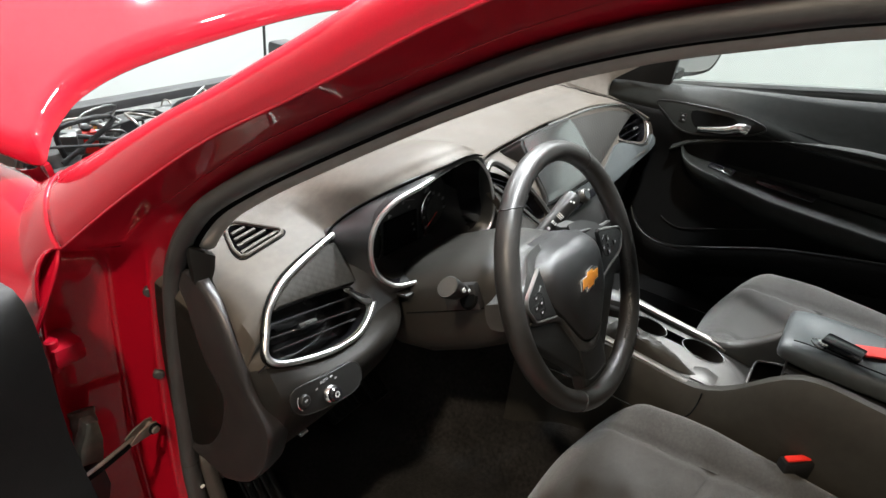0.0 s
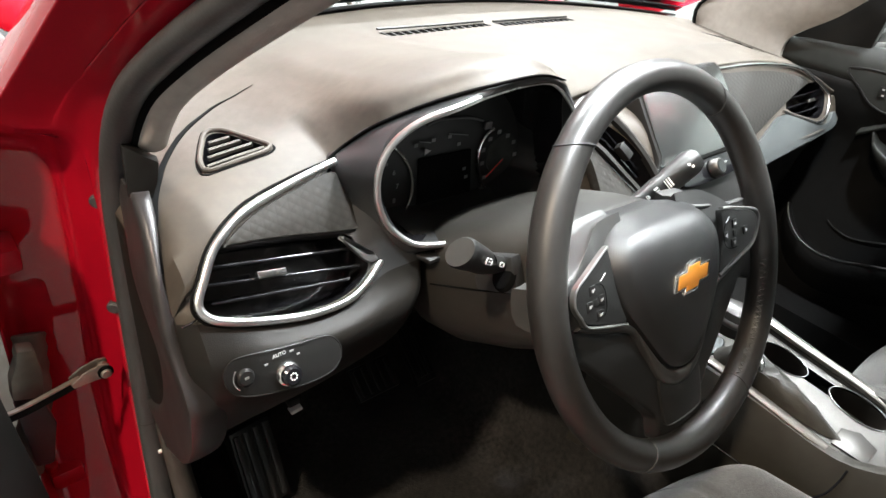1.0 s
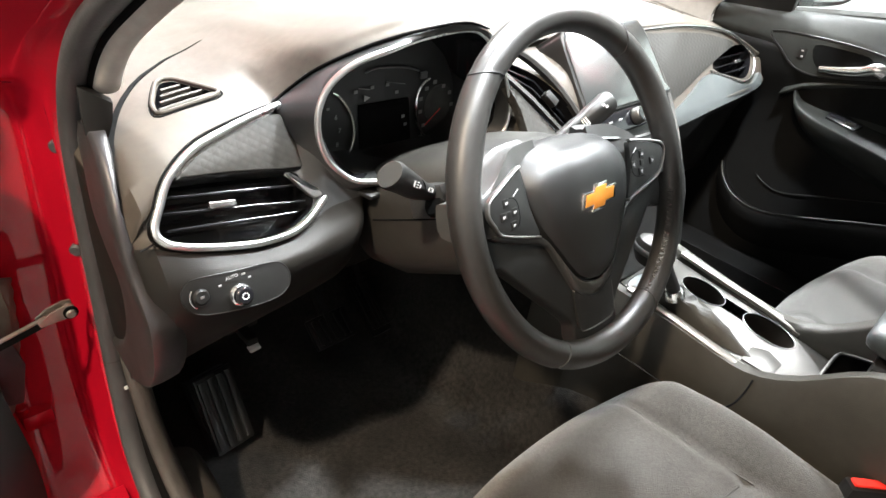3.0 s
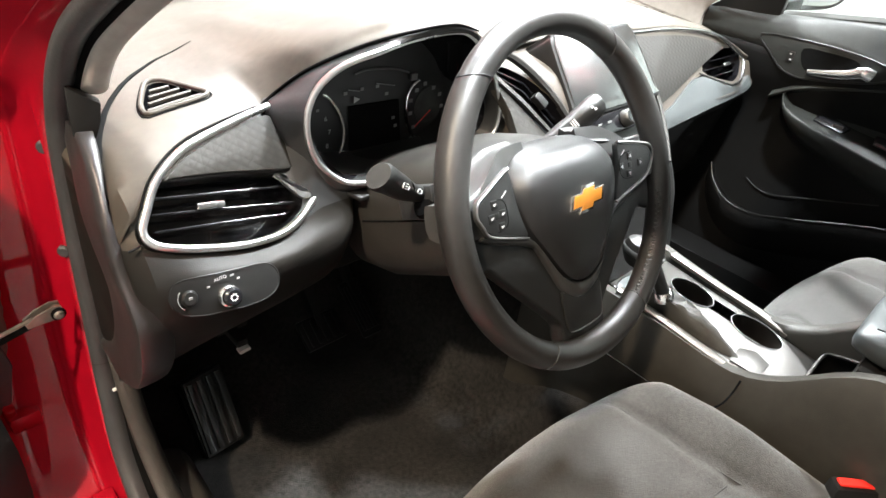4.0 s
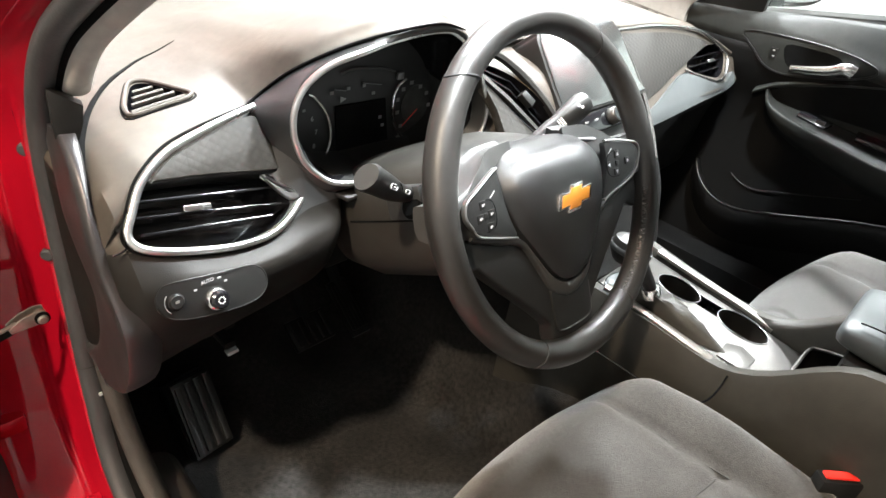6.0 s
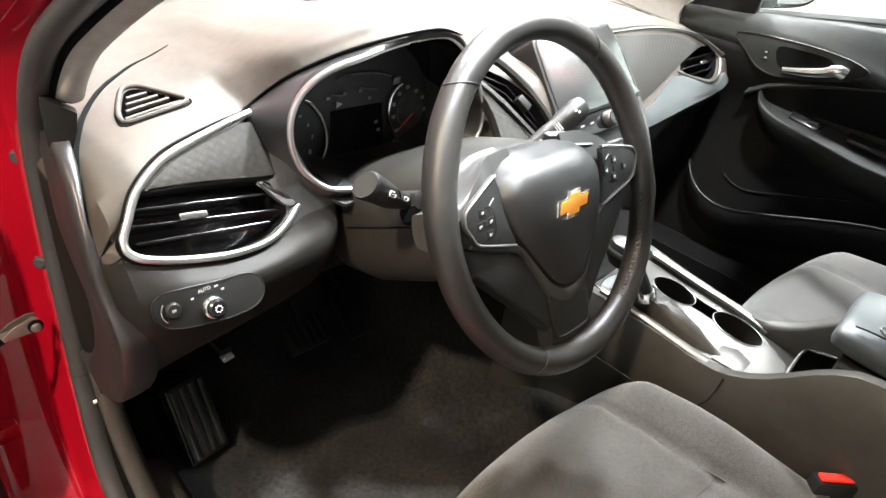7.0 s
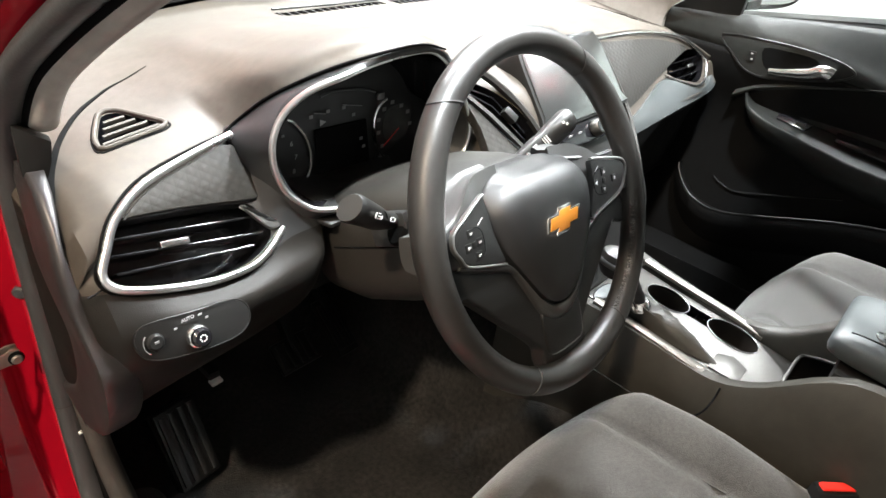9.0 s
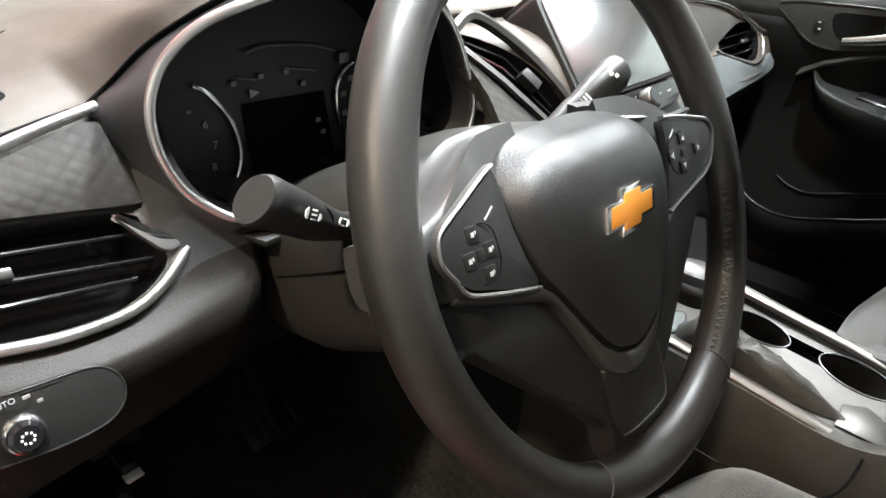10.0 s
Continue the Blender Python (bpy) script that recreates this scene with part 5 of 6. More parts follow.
        k = part("button_pad", plate([W3(p.x, p.y, PN(p.x) - 0.007) for p in sm], WN * 0.007, 0.0012), LOWSPOKE, t, "black button pad")
        edge = [(sx * (u + 0.0022 * (u > 0.10)), v + (0.0018 if v > 0.01 else -0.0018 if v < -0.012 else 0)) for u, v in pads[sx][:11]]
        part("pad_edge", sweep(smooth([W3(u, v, PN(u) + 0.0005) for u, v in edge], 4), [(-0.004, -0.0012), (0.0006, -0.0012), (0.0013, 0), (0.0006, 0.0012), (-0.004, 0.0012)], WN), SATINEDGE, t, "satin silver pad edge")
        cu, cv = sum(u for u, v in keys[sx]) / 4, sum(v for u, v in keys[sx]) / 4
        hx = 0.014 if sx < 0 else 0.0215
        rest = [W3(cu + hx * math.copysign(abs(math.cos(a)) ** 0.7, math.cos(a)), cv + 0.0150 * math.copysign(abs(math.sin(a)) ** 0.7, math.sin(a)), PN(cu) + 0.0002) for a in (2 * math.pi * j / 28 for j in range(28))]
        part("key_gap", sweep([p - WN * 0.0002 for p in rest], circle(0.0004, 6), None, True), GAP, k)
        part("centre_key", plate([W3(cu + du, cv + dv, PN(cu) - 0.0004) for du, dv in ((-0.0030, -0.0030), (0.0030, -0.0030), (0.0030, 0.0030), (-0.0030, 0.0030))], WN * 0.0012, 0.0005), PLASTIC, k, "small centre key")
        for j, (u, v) in enumerate(keys[sx]):
            b = part("button", plate([W3(u + du, v + dv, PN(u) - 0.0004) for du, dv in ((-0.0044, -0.0041), (0.0044, -0.0041), (0.0044, 0.0041), (-0.0044, 0.0041))], WN * 0.0014, 0.0006), PLASTIC, k, "black switch key")
            if sx > 0:
                q = ((0, 1), (1, 0), (-1, 0), (0, -1))[j]
                tri = [(q[0] * 0.0022, q[1] * 0.0022), (-q[0] * 0.0016 - q[1] * 0.0022, -q[1] * 0.0016 + q[0] * 0.0022), (-q[0] * 0.0016 + q[1] * 0.0022, -q[1] * 0.0016 - q[0] * 0.0022)]
                part("mark", plate([W3(u + du, v + dv, PN(u) + 0.0012) for du, dv in tri], WN * 0.0004), GREYPRINT, b)
            else:
                for du, dv, w, h in ((-0.0007, 0.0, 0.0012, 0.0019), (0.0014, 0.0006, 0.0005, 0.0014)):
                    part("mark", plate([W3(u + du + x * w, v + dv + y * h, PN(u) + 0.0012) for x, y in ((-1, -0.6), (0.8, -0.6), (1, 0.6), (-0.8, 0.6))], WN * 0.0004), GREYPRINT, b)
        mu, mv = (-0.1085, 0.0130) if sx < 0 else (0.098, 0.0165)
        part("key_mark", plate([W3(mu + du, mv + dv, PN(mu) + 0.0004) for du, dv in ((-0.004, -0.0022), (-0.0034, -0.003), (0.004, 0.0022), (0.0034, 0.003))], WN * 0.0005), GREYPRINT, k)
    part("spoke_strip", sweep(smooth([W3(u, v, h) for u, v, h in ((0.030, 0.041, -0.024), (0.060, 0.038, -0.020), (0.088, 0.0335, -0.016), (0.117, 0.0290, -0.012), (0.134, 0.0280, -0.009), (0.148, 0.0285, -0.007))], 5), [(-0.006, -0.0016), (0.0, -0.0018), (0.001, 0), (0.0, 0.0018), (-0.006, 0.0016)], WN), DARKSATIN, t, "satin strip along the spoke")
    # the lower spoke, one broad web from rim to rim, with its satin Y-shaped frame
    web = both([(0.0, -0.098), (0.040, -0.080), (0.070, -0.038), (0.140, -0.021), (0.162, -0.026), (0.158, -0.062), (0.137, -0.0535), (0.126, -0.0610), (0.097, -0.0885), (0.066, -0.1170), (0.044, -0.1390), (0.038, -0.1490), (0.037, -0.170), (0.0, -0.176)])
    part("lower_spoke", plate([W3(p.x, p.y, -0.030) for p in smooth([(u, v, 0) for u, v in web], 2, True)], WN * 0.020, 0.004, 3), LOWSPOKE, t, "dark grey lower spoke", angle=50)
    face = both([(0.0, -0.112), (0.030, -0.106), (0.0345, -0.118), (0.0335, -0.140), (0.0300, -0.1545), (0.016, -0.1575), (0.0, -0.158)])
    f = part("spoke_face", plate([W3(p.x, p.y, -0.014) for p in smooth([(u, v, 0) for u, v in face], 3, True)], WN * 0.007, 0.0022), LOWSPOKE, t, "dark lower spoke cover", angle=50)
    # edge highlight built as a satin bead, right side and bottom only
    part("face_highlight", sweep(smooth([W3(u, v, -0.0085) for u, v in ((0.034, -0.118), (0.0335, -0.140), (0.0300, -0.1545), (0.016, -0.158), (0.0, -0.1585), (-0.016, -0.158), (-0.0270, -0.1555))], 4), circle(0.0013, 8), WN), DARKSATIN, f, "thin satin bead drawn as the cover's edge highlight")
    outer = [(0.0, -0.1230), (0.014, -0.1205), (0.033, -0.1085), (0.049, -0.082), (0.064, -0.0565), (0.075, -0.0475), (0.100, -0.0395), (0.128, -0.0305), (0.142, -0.0245)]
    inner = [(0.0, -0.1062), (0.0135, -0.1035), (0.0265, -0.0965), (0.0405, -0.0835), (0.0595, -0.0575), (0.0745, -0.0395), (0.100, -0.0325), (0.127, -0.0245), (0.1405, -0.0205)]
    pairs = [(W3(p.x, p.y, 0), W3(q.x, q.y, 0)) for p, q in zip(smooth([(-u, v, 0) for u, v in outer[:0:-1]] + [(u, v, 0) for u, v in outer], 4), smooth([(-u, v, 0) for u, v in inner[:0:-1]] + [(u, v, 0) for u, v in inner], 4))]
    band = [[q + WN * -0.020, q + WN * -0.0035, q.lerp(p, 0.12) + WN * -0.0015, q.lerp(p, 0.5) + WN * -0.0020, q.lerp(p, 0.85) + WN * -0.0045, p + WN * -0.0075, p + WN * -0.020] for p, q in pairs]
    part("spoke_trim", loft(band), SPOKESKIN, t, "dark satin V-shaped trim", angle=50)
    part("boss", rod(W3(0, 0, -0.08), W3(0, 0, -0.030), 0.046, 32, 0.050, 0.006), PLASTIC, t)


steering_wheel()


def steering_column():
    t = thing("steering_column", (-0.341, 0.16, 0.78), "dark plastic steering column shroud with two stalks", "steering column")
    axis = V(0, math.cos(LEAN_BACK), -math.sin(LEAN_BACK))

    def ring(d, w, up, dn, r=0.6):
        c = HUB + axis * d
        out = []
        for k in range(32):
            a = 2 * math.pi * k / 32
            ca, sa = math.cos(a), math.sin(a)
            u = math.copysign(abs(ca) ** r, ca) * w
            v = math.copysign(abs(sa) ** r, sa) * (up if sa > 0 else dn)
            out.append(c + WU * u + WV * v)
        return out

    part("shroud", loft([ring(0.050, 0.050, 0.040, 0.050), ring(0.056, 0.074, 0.046, 0.068), ring(0.075, 0.093, 0.050, 0.080), ring(0.11, 0.102, 0.056, 0.090), ring(0.16, 0.106, 0.062, 0.097), ring(0.24, 0.107, 0.060, 0.101), ring(0.30, 0.10, 0.04, 0.09)]), COLUMN, t, "dark two-piece column shroud")
    at0 = [HUB + axis * d - WU * (knots(d, [(0.056, 0.0745), (0.075, 0.0935), (0.11, 0.1025), (0.16, 0.1065), (0.24, 0.1075)])) + WV * -0.010 for d in np.linspace(0.060, 0.24, 14)]
    part("shroud_joint", sweep(at0, circle(0.0009, 6)), GAP, t, "dark joint between the shroud halves")

    def C(u, v, d):
        return HUB + axis * d + WU * u + WV * v
    part("stalk_collar", plate([C(-0.098, v, d) for v, d in ((-0.008, 0.098), (-0.008, 0.157), (0.024, 0.157), (0.030, 0.150), (0.030, 0.098))], -WU * 0.013, 0.003), BINNACLE, t, "grey stalk collar")
    part("stalk_socket", rod(C(-0.108, 0.008, 0.113), C(-0.1135, 0.011, 0.113), 0.0155, 20, 0.0145, 0.002), GAP, t)
    a, b = V(-0.437, 0.120, 0.866), V(-0.527, 0.099, 0.922)
    path = smooth([a, a * 0.6 + b * 0.4 + V(0, 0, -0.005), a * 0.25 + b * 0.75 + V(0, 0, -0.002), b], 5)
    l = part("turn_stalk", sweep(path, circle(0.0140, 18, 0.0108), (0, -0.4, 0.9), scale=lambda s: knots(s, [(0, 0.62), (0.25, 0.72), (0.5, 0.96), (0.62, 1.0), (0.94, 1.12), (0.985, 1.10), (1.0, 1.02)])), STALK, t, "black indicator stalk", angle=50)
    part("stalk_ring", sweep([a.lerp(b, 0.52) + V(0, 0, -0.0035) + (V(0, -0.45, 0.89) * math.cos(q) * 0.0140 + V(0.53, 0.10, 0.84).cross(V(0, -0.45, 0.89)).normalized() * 0.0108 * math.sin(q)) for q in (2 * math.pi * j / 20 for j in range(20))], circle(0.0006, 6), None, True), GAP, l)
    def stalk_mark(p, q, s, shape, r, on, material):
        """A printed mark on a stalk's side towards the open door; shape in metres along and round the stalk."""
        ax = (q - p).normalized()
        n = V(-0.62, -0.62, 0.48)
        n = (n - ax * n.dot(ax)).normalized()
        w = n.cross(ax)
        c = p.lerp(q, s)
        part("mark", plate([c + ax * x + (n * math.cos(y / r) + w * math.sin(y / r)) * r for x, y in shape], n * 0.0006), material, on)

    def bar(x, y, w, h):
        return [(x - w / 2, y - h / 2), (x + w / 2, y - h / 2), (x + w / 2, y + h / 2), (x - w / 2, y + h / 2)]

    def half_disc(x, y, r, side):
        return [(x + side * r * math.cos(q), y + r * math.sin(q)) for q in np.linspace(-1.5, 1.5, 8)]
    for shape in (half_disc(0.004, 0, 0.0032, 1), bar(-0.001, 0.0026, 0.0042, 0.0010), bar(-0.001, 0.0, 0.0042, 0.0010), bar(-0.001, -0.0026, 0.0042, 0.0010), half_disc(-0.0055, 0.0008, 0.0022, -1)):
        stalk_mark(a, b, 0.70, shape, 0.0138, l, WHITEPRINT)
    for shape in (half_disc(0.0035, 0, 0.0022, 1), half_disc(-0.0030, 0, 0.0022, -1), bar(0.0002, 0.0020, 0.0030, 0.0009), bar(0.0002, -0.0020, 0.0030, 0.0009)):
        stalk_mark(a, b, 0.40, shape, 0.0128, l, WHITEPRINT)
    a, b = V(-0.272, 0.108, 0.876), V(-0.181, 0.091, 0.938)
    path = smooth([a, a.lerp(b, 0.5) + V(0, 0, -0.002), b], 6)
    r = part("wiper_stalk", sweep(path, circle(0.0180, 18, 0.0145), (0, -0.4, 0.9), scale=lambda s: knots(s, [(0, 0.80), (0.48, 0.98), (0.53, 1.0), (0.56, 0.92), (0.62, 0.92), (0.66, 1.0), (0.94, 1.04), (0.985, 1.0), (1.0, 0.88)])), STALK, t, "black wiper stalk", angle=50)
    for s, shapes in ((0.30, (half_disc(0, 0.002, 0.0026, 1), bar(-0.0010, 0.002, 0.0010, 0.0052))), (0.42, (bar(0, 0.0042, 0.0052, 0.0022), bar(0, 0.0010, 0.0046, 0.0014), bar(0, -0.0022, 0.0052, 0.0022))),
                      (0.56, (bar(-0.0030, 0, 0.0010, 0.011), bar(0, 0, 0.0016, 0.011), bar(0.0032, 0, 0.0016, 0.011))), (0.85, (bar(-0.0012, 0.0022, 0.0030, 0.0030), bar(0.0012, -0.0022, 0.0030, 0.0030)))):
        for shape in shapes:
            stalk_mark(a, b, s, shape, 0.0172, r, WHITEPRINT)


steering_column()


# ---- centre console ----
def CV(x, y, off=0.0):
    return V(x, y, 0.606 + 0.10 * (y + 0.18) + off)


def console():
    t = thing("centre_console", (0.01, -0.15, 0.27), "dark centre console with bright silver top panel", "centre console")
    rings = []
    for k in range(40):
        y = 0.16 - 0.80 * k / 39
        top = CV(0, y).z
        rise = knots(-y, [(0.13, 0.003), (0.16, 0.006), (0.188, 0.016), (0.22, 0.038), (0.248, 0.066), (0.288, 0.108), (0.322, 0.128), (0.36, 0.134), (0.6, 0.136)])
        w = knots(-y, [(-0.16, 0.135), (-0.05, 0.115), (0.1, 0.104), (0.3, 0.108), (0.6, 0.110)])
        z1 = top + rise
        prof = [(-w - 0.012, 0.27), (-w - 0.012, 0.47), (-w - 0.0105, z1 - 0.075), (-w - 0.005, z1 - 0.022), (-w + 0.008, z1 + 0.006), (-w + 0.024, z1 + 0.006), (-w + 0.032, z1 - 0.004), (-w + 0.034, top - 0.03 + (rise - 0.03 if y < -0.30 else 0.0))]
        prof = prof + [(-x, z) for x, z in prof[::-1]]
        rings.append([V(0.010 + x, y, z) for x, z in prof])
    part("body", loft(rings), CONSOLE, t, "dark plastic console body", angle=50)
    def flank(y, drop):
        w = knots(-y, [(-0.16, 0.135), (-0.05, 0.115), (0.1, 0.104), (0.3, 0.108)])
        z1 = CV(0, y).z + knots(-y, [(0.13, 0.003), (0.16, 0.006), (0.188, 0.016), (0.22, 0.038)])
        return V(0.010 - w - knots(drop, [(0.0, -0.004), (0.022, 0.0047), (0.075, 0.0102), (0.13, 0.0117)]), y, z1 - drop)
    seam = [flank(-0.184, 0.0), flank(-0.183, 0.02), flank(-0.176, 0.045), flank(-0.155, 0.068), flank(-0.12, 0.078), flank(0.0, 0.085), flank(0.10, 0.09)]
    part("panel_seam", sweep(smooth(seam, 4), circle(0.0016, 6)), GLOSS, t, "dark seam in the side panel")
    # silver panel with two cup wells and a shifter gate
    outline = [(-0.067, 0.052), (0.084, 0.052), (0.082, -0.10), (0.080, -0.20), (0.078, -0.240), (-0.058, -0.240), (-0.062, -0.20), (-0.066, 0.0)]
    panel = part("silver_panel", plate([CV(x, y, -0.035) for x, y in outline], (0, 0, 0.037), 0.003), SATIN, t, "brushed silver top panel")
    part("front_cover", plate([CV(x, y, -0.035) for x, y in ((-0.066, 0.10), (0.086, 0.10), (0.086, 0.0545), (-0.069, 0.0545))], (0, 0, 0.034), 0.003), PLASTIC, t, "black cover ahead of the silver panel")
    cups = ((0.044, -0.040, 0.027, 0.037), (0.052, -0.150, 0.029, 0.041))

    def oval(x, y, rx, ry, off, n=32):
        return [CV(x + rx * math.cos(2 * math.pi * k / n), y + ry * math.sin(2 * math.pi * k / n), off) for k in range(n)]
    slot = [CV(x, y, 0.02) for x, y in ((0.032, -0.03), (0.062, -0.03), (0.066, -0.14), (0.036, -0.14))]
    carve(panel, [(plate(oval(*c, 0.03), (0, 0, -0.10)), GLOSS) for c in cups] + [(plate(slot, (0, 0, -0.07)), GLOSS)])
    part("tray_face", plate(oval(-0.036, 0.035, 0.030, 0.0105, 0.0018), (0, 0, 0.0016), 0.0006), ARMREST, t, "pale oval tray ahead of the lever")
    part("tray_edge", sweep(oval(-0.036, 0.035, 0.0305, 0.0110, 0.0030), circle(0.0009, 6), None, True), GAP, t, "dark edge round the tray")
    for cx, cy, rx, ry in cups:
        part("cup_ring", sweep(oval(cx, cy, rx, ry, 0.0028, 40), circle(0.0009, 8), None, True), DARKSATIN, t, "satin cup holder ring")
        part("cup_well", loft([oval(cx, cy, rx - q, ry - q, z) for q, z in ((0.0008, 0.0), (0.003, -0.030), (0.004, -0.055), (0.022, -0.057))], True, False), CUP, t, "dark cup holder well")
    for sx, x0 in ((-1, -0.075), (1, 0.094)):
        pts = [CV(x0 + 0.003 * sx, 0.030, 0.011), CV(x0, -0.05, 0.010), CV(x0, -0.13, 0.009), CV(x0 - 0.004 * sx, -0.186, 0.006)]
        part("edge_trim", sweep(smooth(pts, 6), [(-0.004, -0.008), (0.0015, -0.008), (0.0028, -0.006), (0.0032, 0.0), (0.0028, 0.006), (0.0015, 0.008), (-0.004, 0.008)], (0, 0, 1)), EDGETRIM, t, "satin silver edge trim")
    # open bin ahead of the armrest, its rim rising to the rear
    rim = smooth([(0.0, -0.243, 0.611), (0.040, -0.241, 0.615), (0.076, -0.243, 0.619), (0.082, -0.255, 0.623), (0.080, -0.284, 0.632), (0.074, -0.292, 0.634), (0.04, -0.293, 0.632), (0.002, -0.292, 0.629), (-0.006, -0.282, 0.625), (-0.007, -0.254, 0.615)], 4, True)
    part("bin_rim", sweep(rim, circle(0.0026, 8), None, True), SATIN, t, "silver bin rim")
    mid = sum(rim, V(0, 0, 0)) / len(rim)
    part("bin", loft([rim, [p.lerp(mid, 0.05) + V(0, 0, -0.014) for p in rim], [p.lerp(mid, 0.09) + V(0, 0, -0.040) for p in rim], [p.lerp(mid, 0.9) + V(0, 0, -0.042) for p in rim]], True, False), GAP, t, "dark open storage bin")
    part("bin_wall", loft([[p + V(0, 0, -0.001) for p in rim], [p + (p - mid) * 0.10 + V(0, 0, -0.006) for p in rim], [p + (p - mid) * 0.20 + V(0, 0, -0.028) for p in rim]], True, False), SATIN, t, "silver bin surround")
    a = thing("armrest", (0.01, -0.42, 0.62), "blue-grey padded armrest lid on the console", "armrest")
    rows = []
    for k in range(20):
        y = -0.264 - 0.36 * (k / 19) ** 1.6
        s = max(0.05, math.sqrt(1 - (1 - min(1.0, k / 8)) ** 2))
        w, h = 0.080 * (0.78 + 0.22 * s), 0.027 * (0.30 + 0.70 * s)
        ring = []
        for j in range(28):
            b = 2 * math.pi * j / 28
            ring.append(V(0.044 + w * math.copysign(abs(math.cos(b)) ** 0.6, math.cos(b)), y, 0.722 + h * math.copysign(abs(math.sin(b)) ** 0.6, math.sin(b))))
        rows.append(ring)
    part("lid", loft(rows), ARMREST, a, angle=60)
    part("lid_seam", sweep(smooth([(-0.020, -0.282, 0.7465), (-0.022, -0.31, 0.7498), (-0.026, -0.40, 0.7498), (-0.03, -0.58, 0.7498)], 4), circle(0.0012, 6)), GAP, a, "sewn line across the lid")
    part("lid_base", block((0.030, -0.45, 0.680), (0.15, 0.33, 0.035), 0.010), PLASTIC, a)
    k = thing("key_fob", (0.0, -0.36, 0.749), "black car key with chrome ring and red tag on the armrest", "car key")
    part("fob", block((-0.002, -0.352, 0.756), (0.036, 0.062, 0.014), 0.005, Matrix.Rotation(-0.25, 4, "Z")), GLOSS, k)
    part("ring", sweep([V(-0.012 + 0.011 * math.cos(b), -0.317 + 0.011 * math.sin(b), 0.7525 + 0.003 * math.sin(b)) for b in np.linspace(0, 6.283, 25)[:-1]], circle(0.0014, 6), None, True), CHROME, k, "chrome key ring")
    part("blade", block((-0.010, -0.322, 0.756), (0.012, 0.016, 0.005), 0.001), CHROME, k, "chrome key end")
    part("tag", block((0.026, -0.398, 0.754), (0.030, 0.055, 0.004), 0.0015, Matrix.Rotation(0.5, 4, "Z")), REDPLASTIC, k, "red plastic tag")


console()


def gear_lever():
    t = thing("gear_lever", (-0.02, -0.06, 0.62), "automatic gear lever with leather boot and satin knob band", "gear lever")
    foot = [(-0.056, 0.02), (-0.012, 0.02), (-0.006, -0.05), (-0.018, -0.115), (-0.030, -0.156), (-0.040, -0.158), (-0.052, -0.12), (-0.058, -0.04)]
    ring0 = smooth([CV(x, y, 0.003) for x, y in foot], 4, True)
    top = V(-0.044, -0.030, 0.642)
    rings = []
    for s in (0.0, 0.12, 0.3, 0.5, 0.68, 0.84, 1.0):
        rings.append([p.lerp(top + (p - V(-0.034, -0.06, p.z)).normalized() * 0.013, s ** 0.8) + V(0, 0, 0.016 * math.sin(s * math.pi) + 0.0036 * math.sin(math.pi * s) ** 0.7 * math.sin(0.9 * i + 16 * s)) for i, p in enumerate(ring0)])
    part("boot", loft(rings), BOOT, t, "creased black leather boot", angle=70)
    part("collar", rod(top + V(0, -0.001, -0.002), top + V(-0.003, 0.005, 0.014), 0.016, 24, 0.014, 0.002), CHROME, t, "chrome collar")
    part("lever", rod(top + V(-0.003, 0.004, 0.012), V(-0.060, 0.000, 0.697), 0.010, 20, 0.011), LEATHER, t)
    c = V(-0.078, 0.012, 0.718)
    rings = []
    for q, h in ((0.2, -0.026), (0.75, -0.022), (0.98, -0.008), (1.0, 0.004), (0.85, 0.015), (0.5, 0.020), (0.05, 0.021)):
        rings.append([c + V(q * 0.022 * math.cos(b), q * 0.032 * math.sin(b), h) for b in (2 * math.pi * j / 24 for j in range(24))])
    part("knob", loft(rings), LEATHER, t, "black leather knob")
    part("knob_band", loft([[c + V(q * 0.0225 * math.cos(b), q * 0.0325 * math.sin(b), h) for b in (2 * math.pi * j / 32 for j in range(32))] for q, h in ((0.98, -0.004), (1.015, -0.003), (1.02, 0.001), (1.015, 0.005), (0.98, 0.006))], True, False), DARKSATIN, t, "dark satin knob band")
    part("gate_plate", plate([CV(x, y, 0.0022) for x, y in ((-0.052, -0.152), (-0.012, -0.150), (0.004, -0.170), (-0.006, -0.195), (-0.046, -0.195))], (0, 0, 0.002), 0.0008), SATIN, t, "silver shift gate plate")


gear_lever()


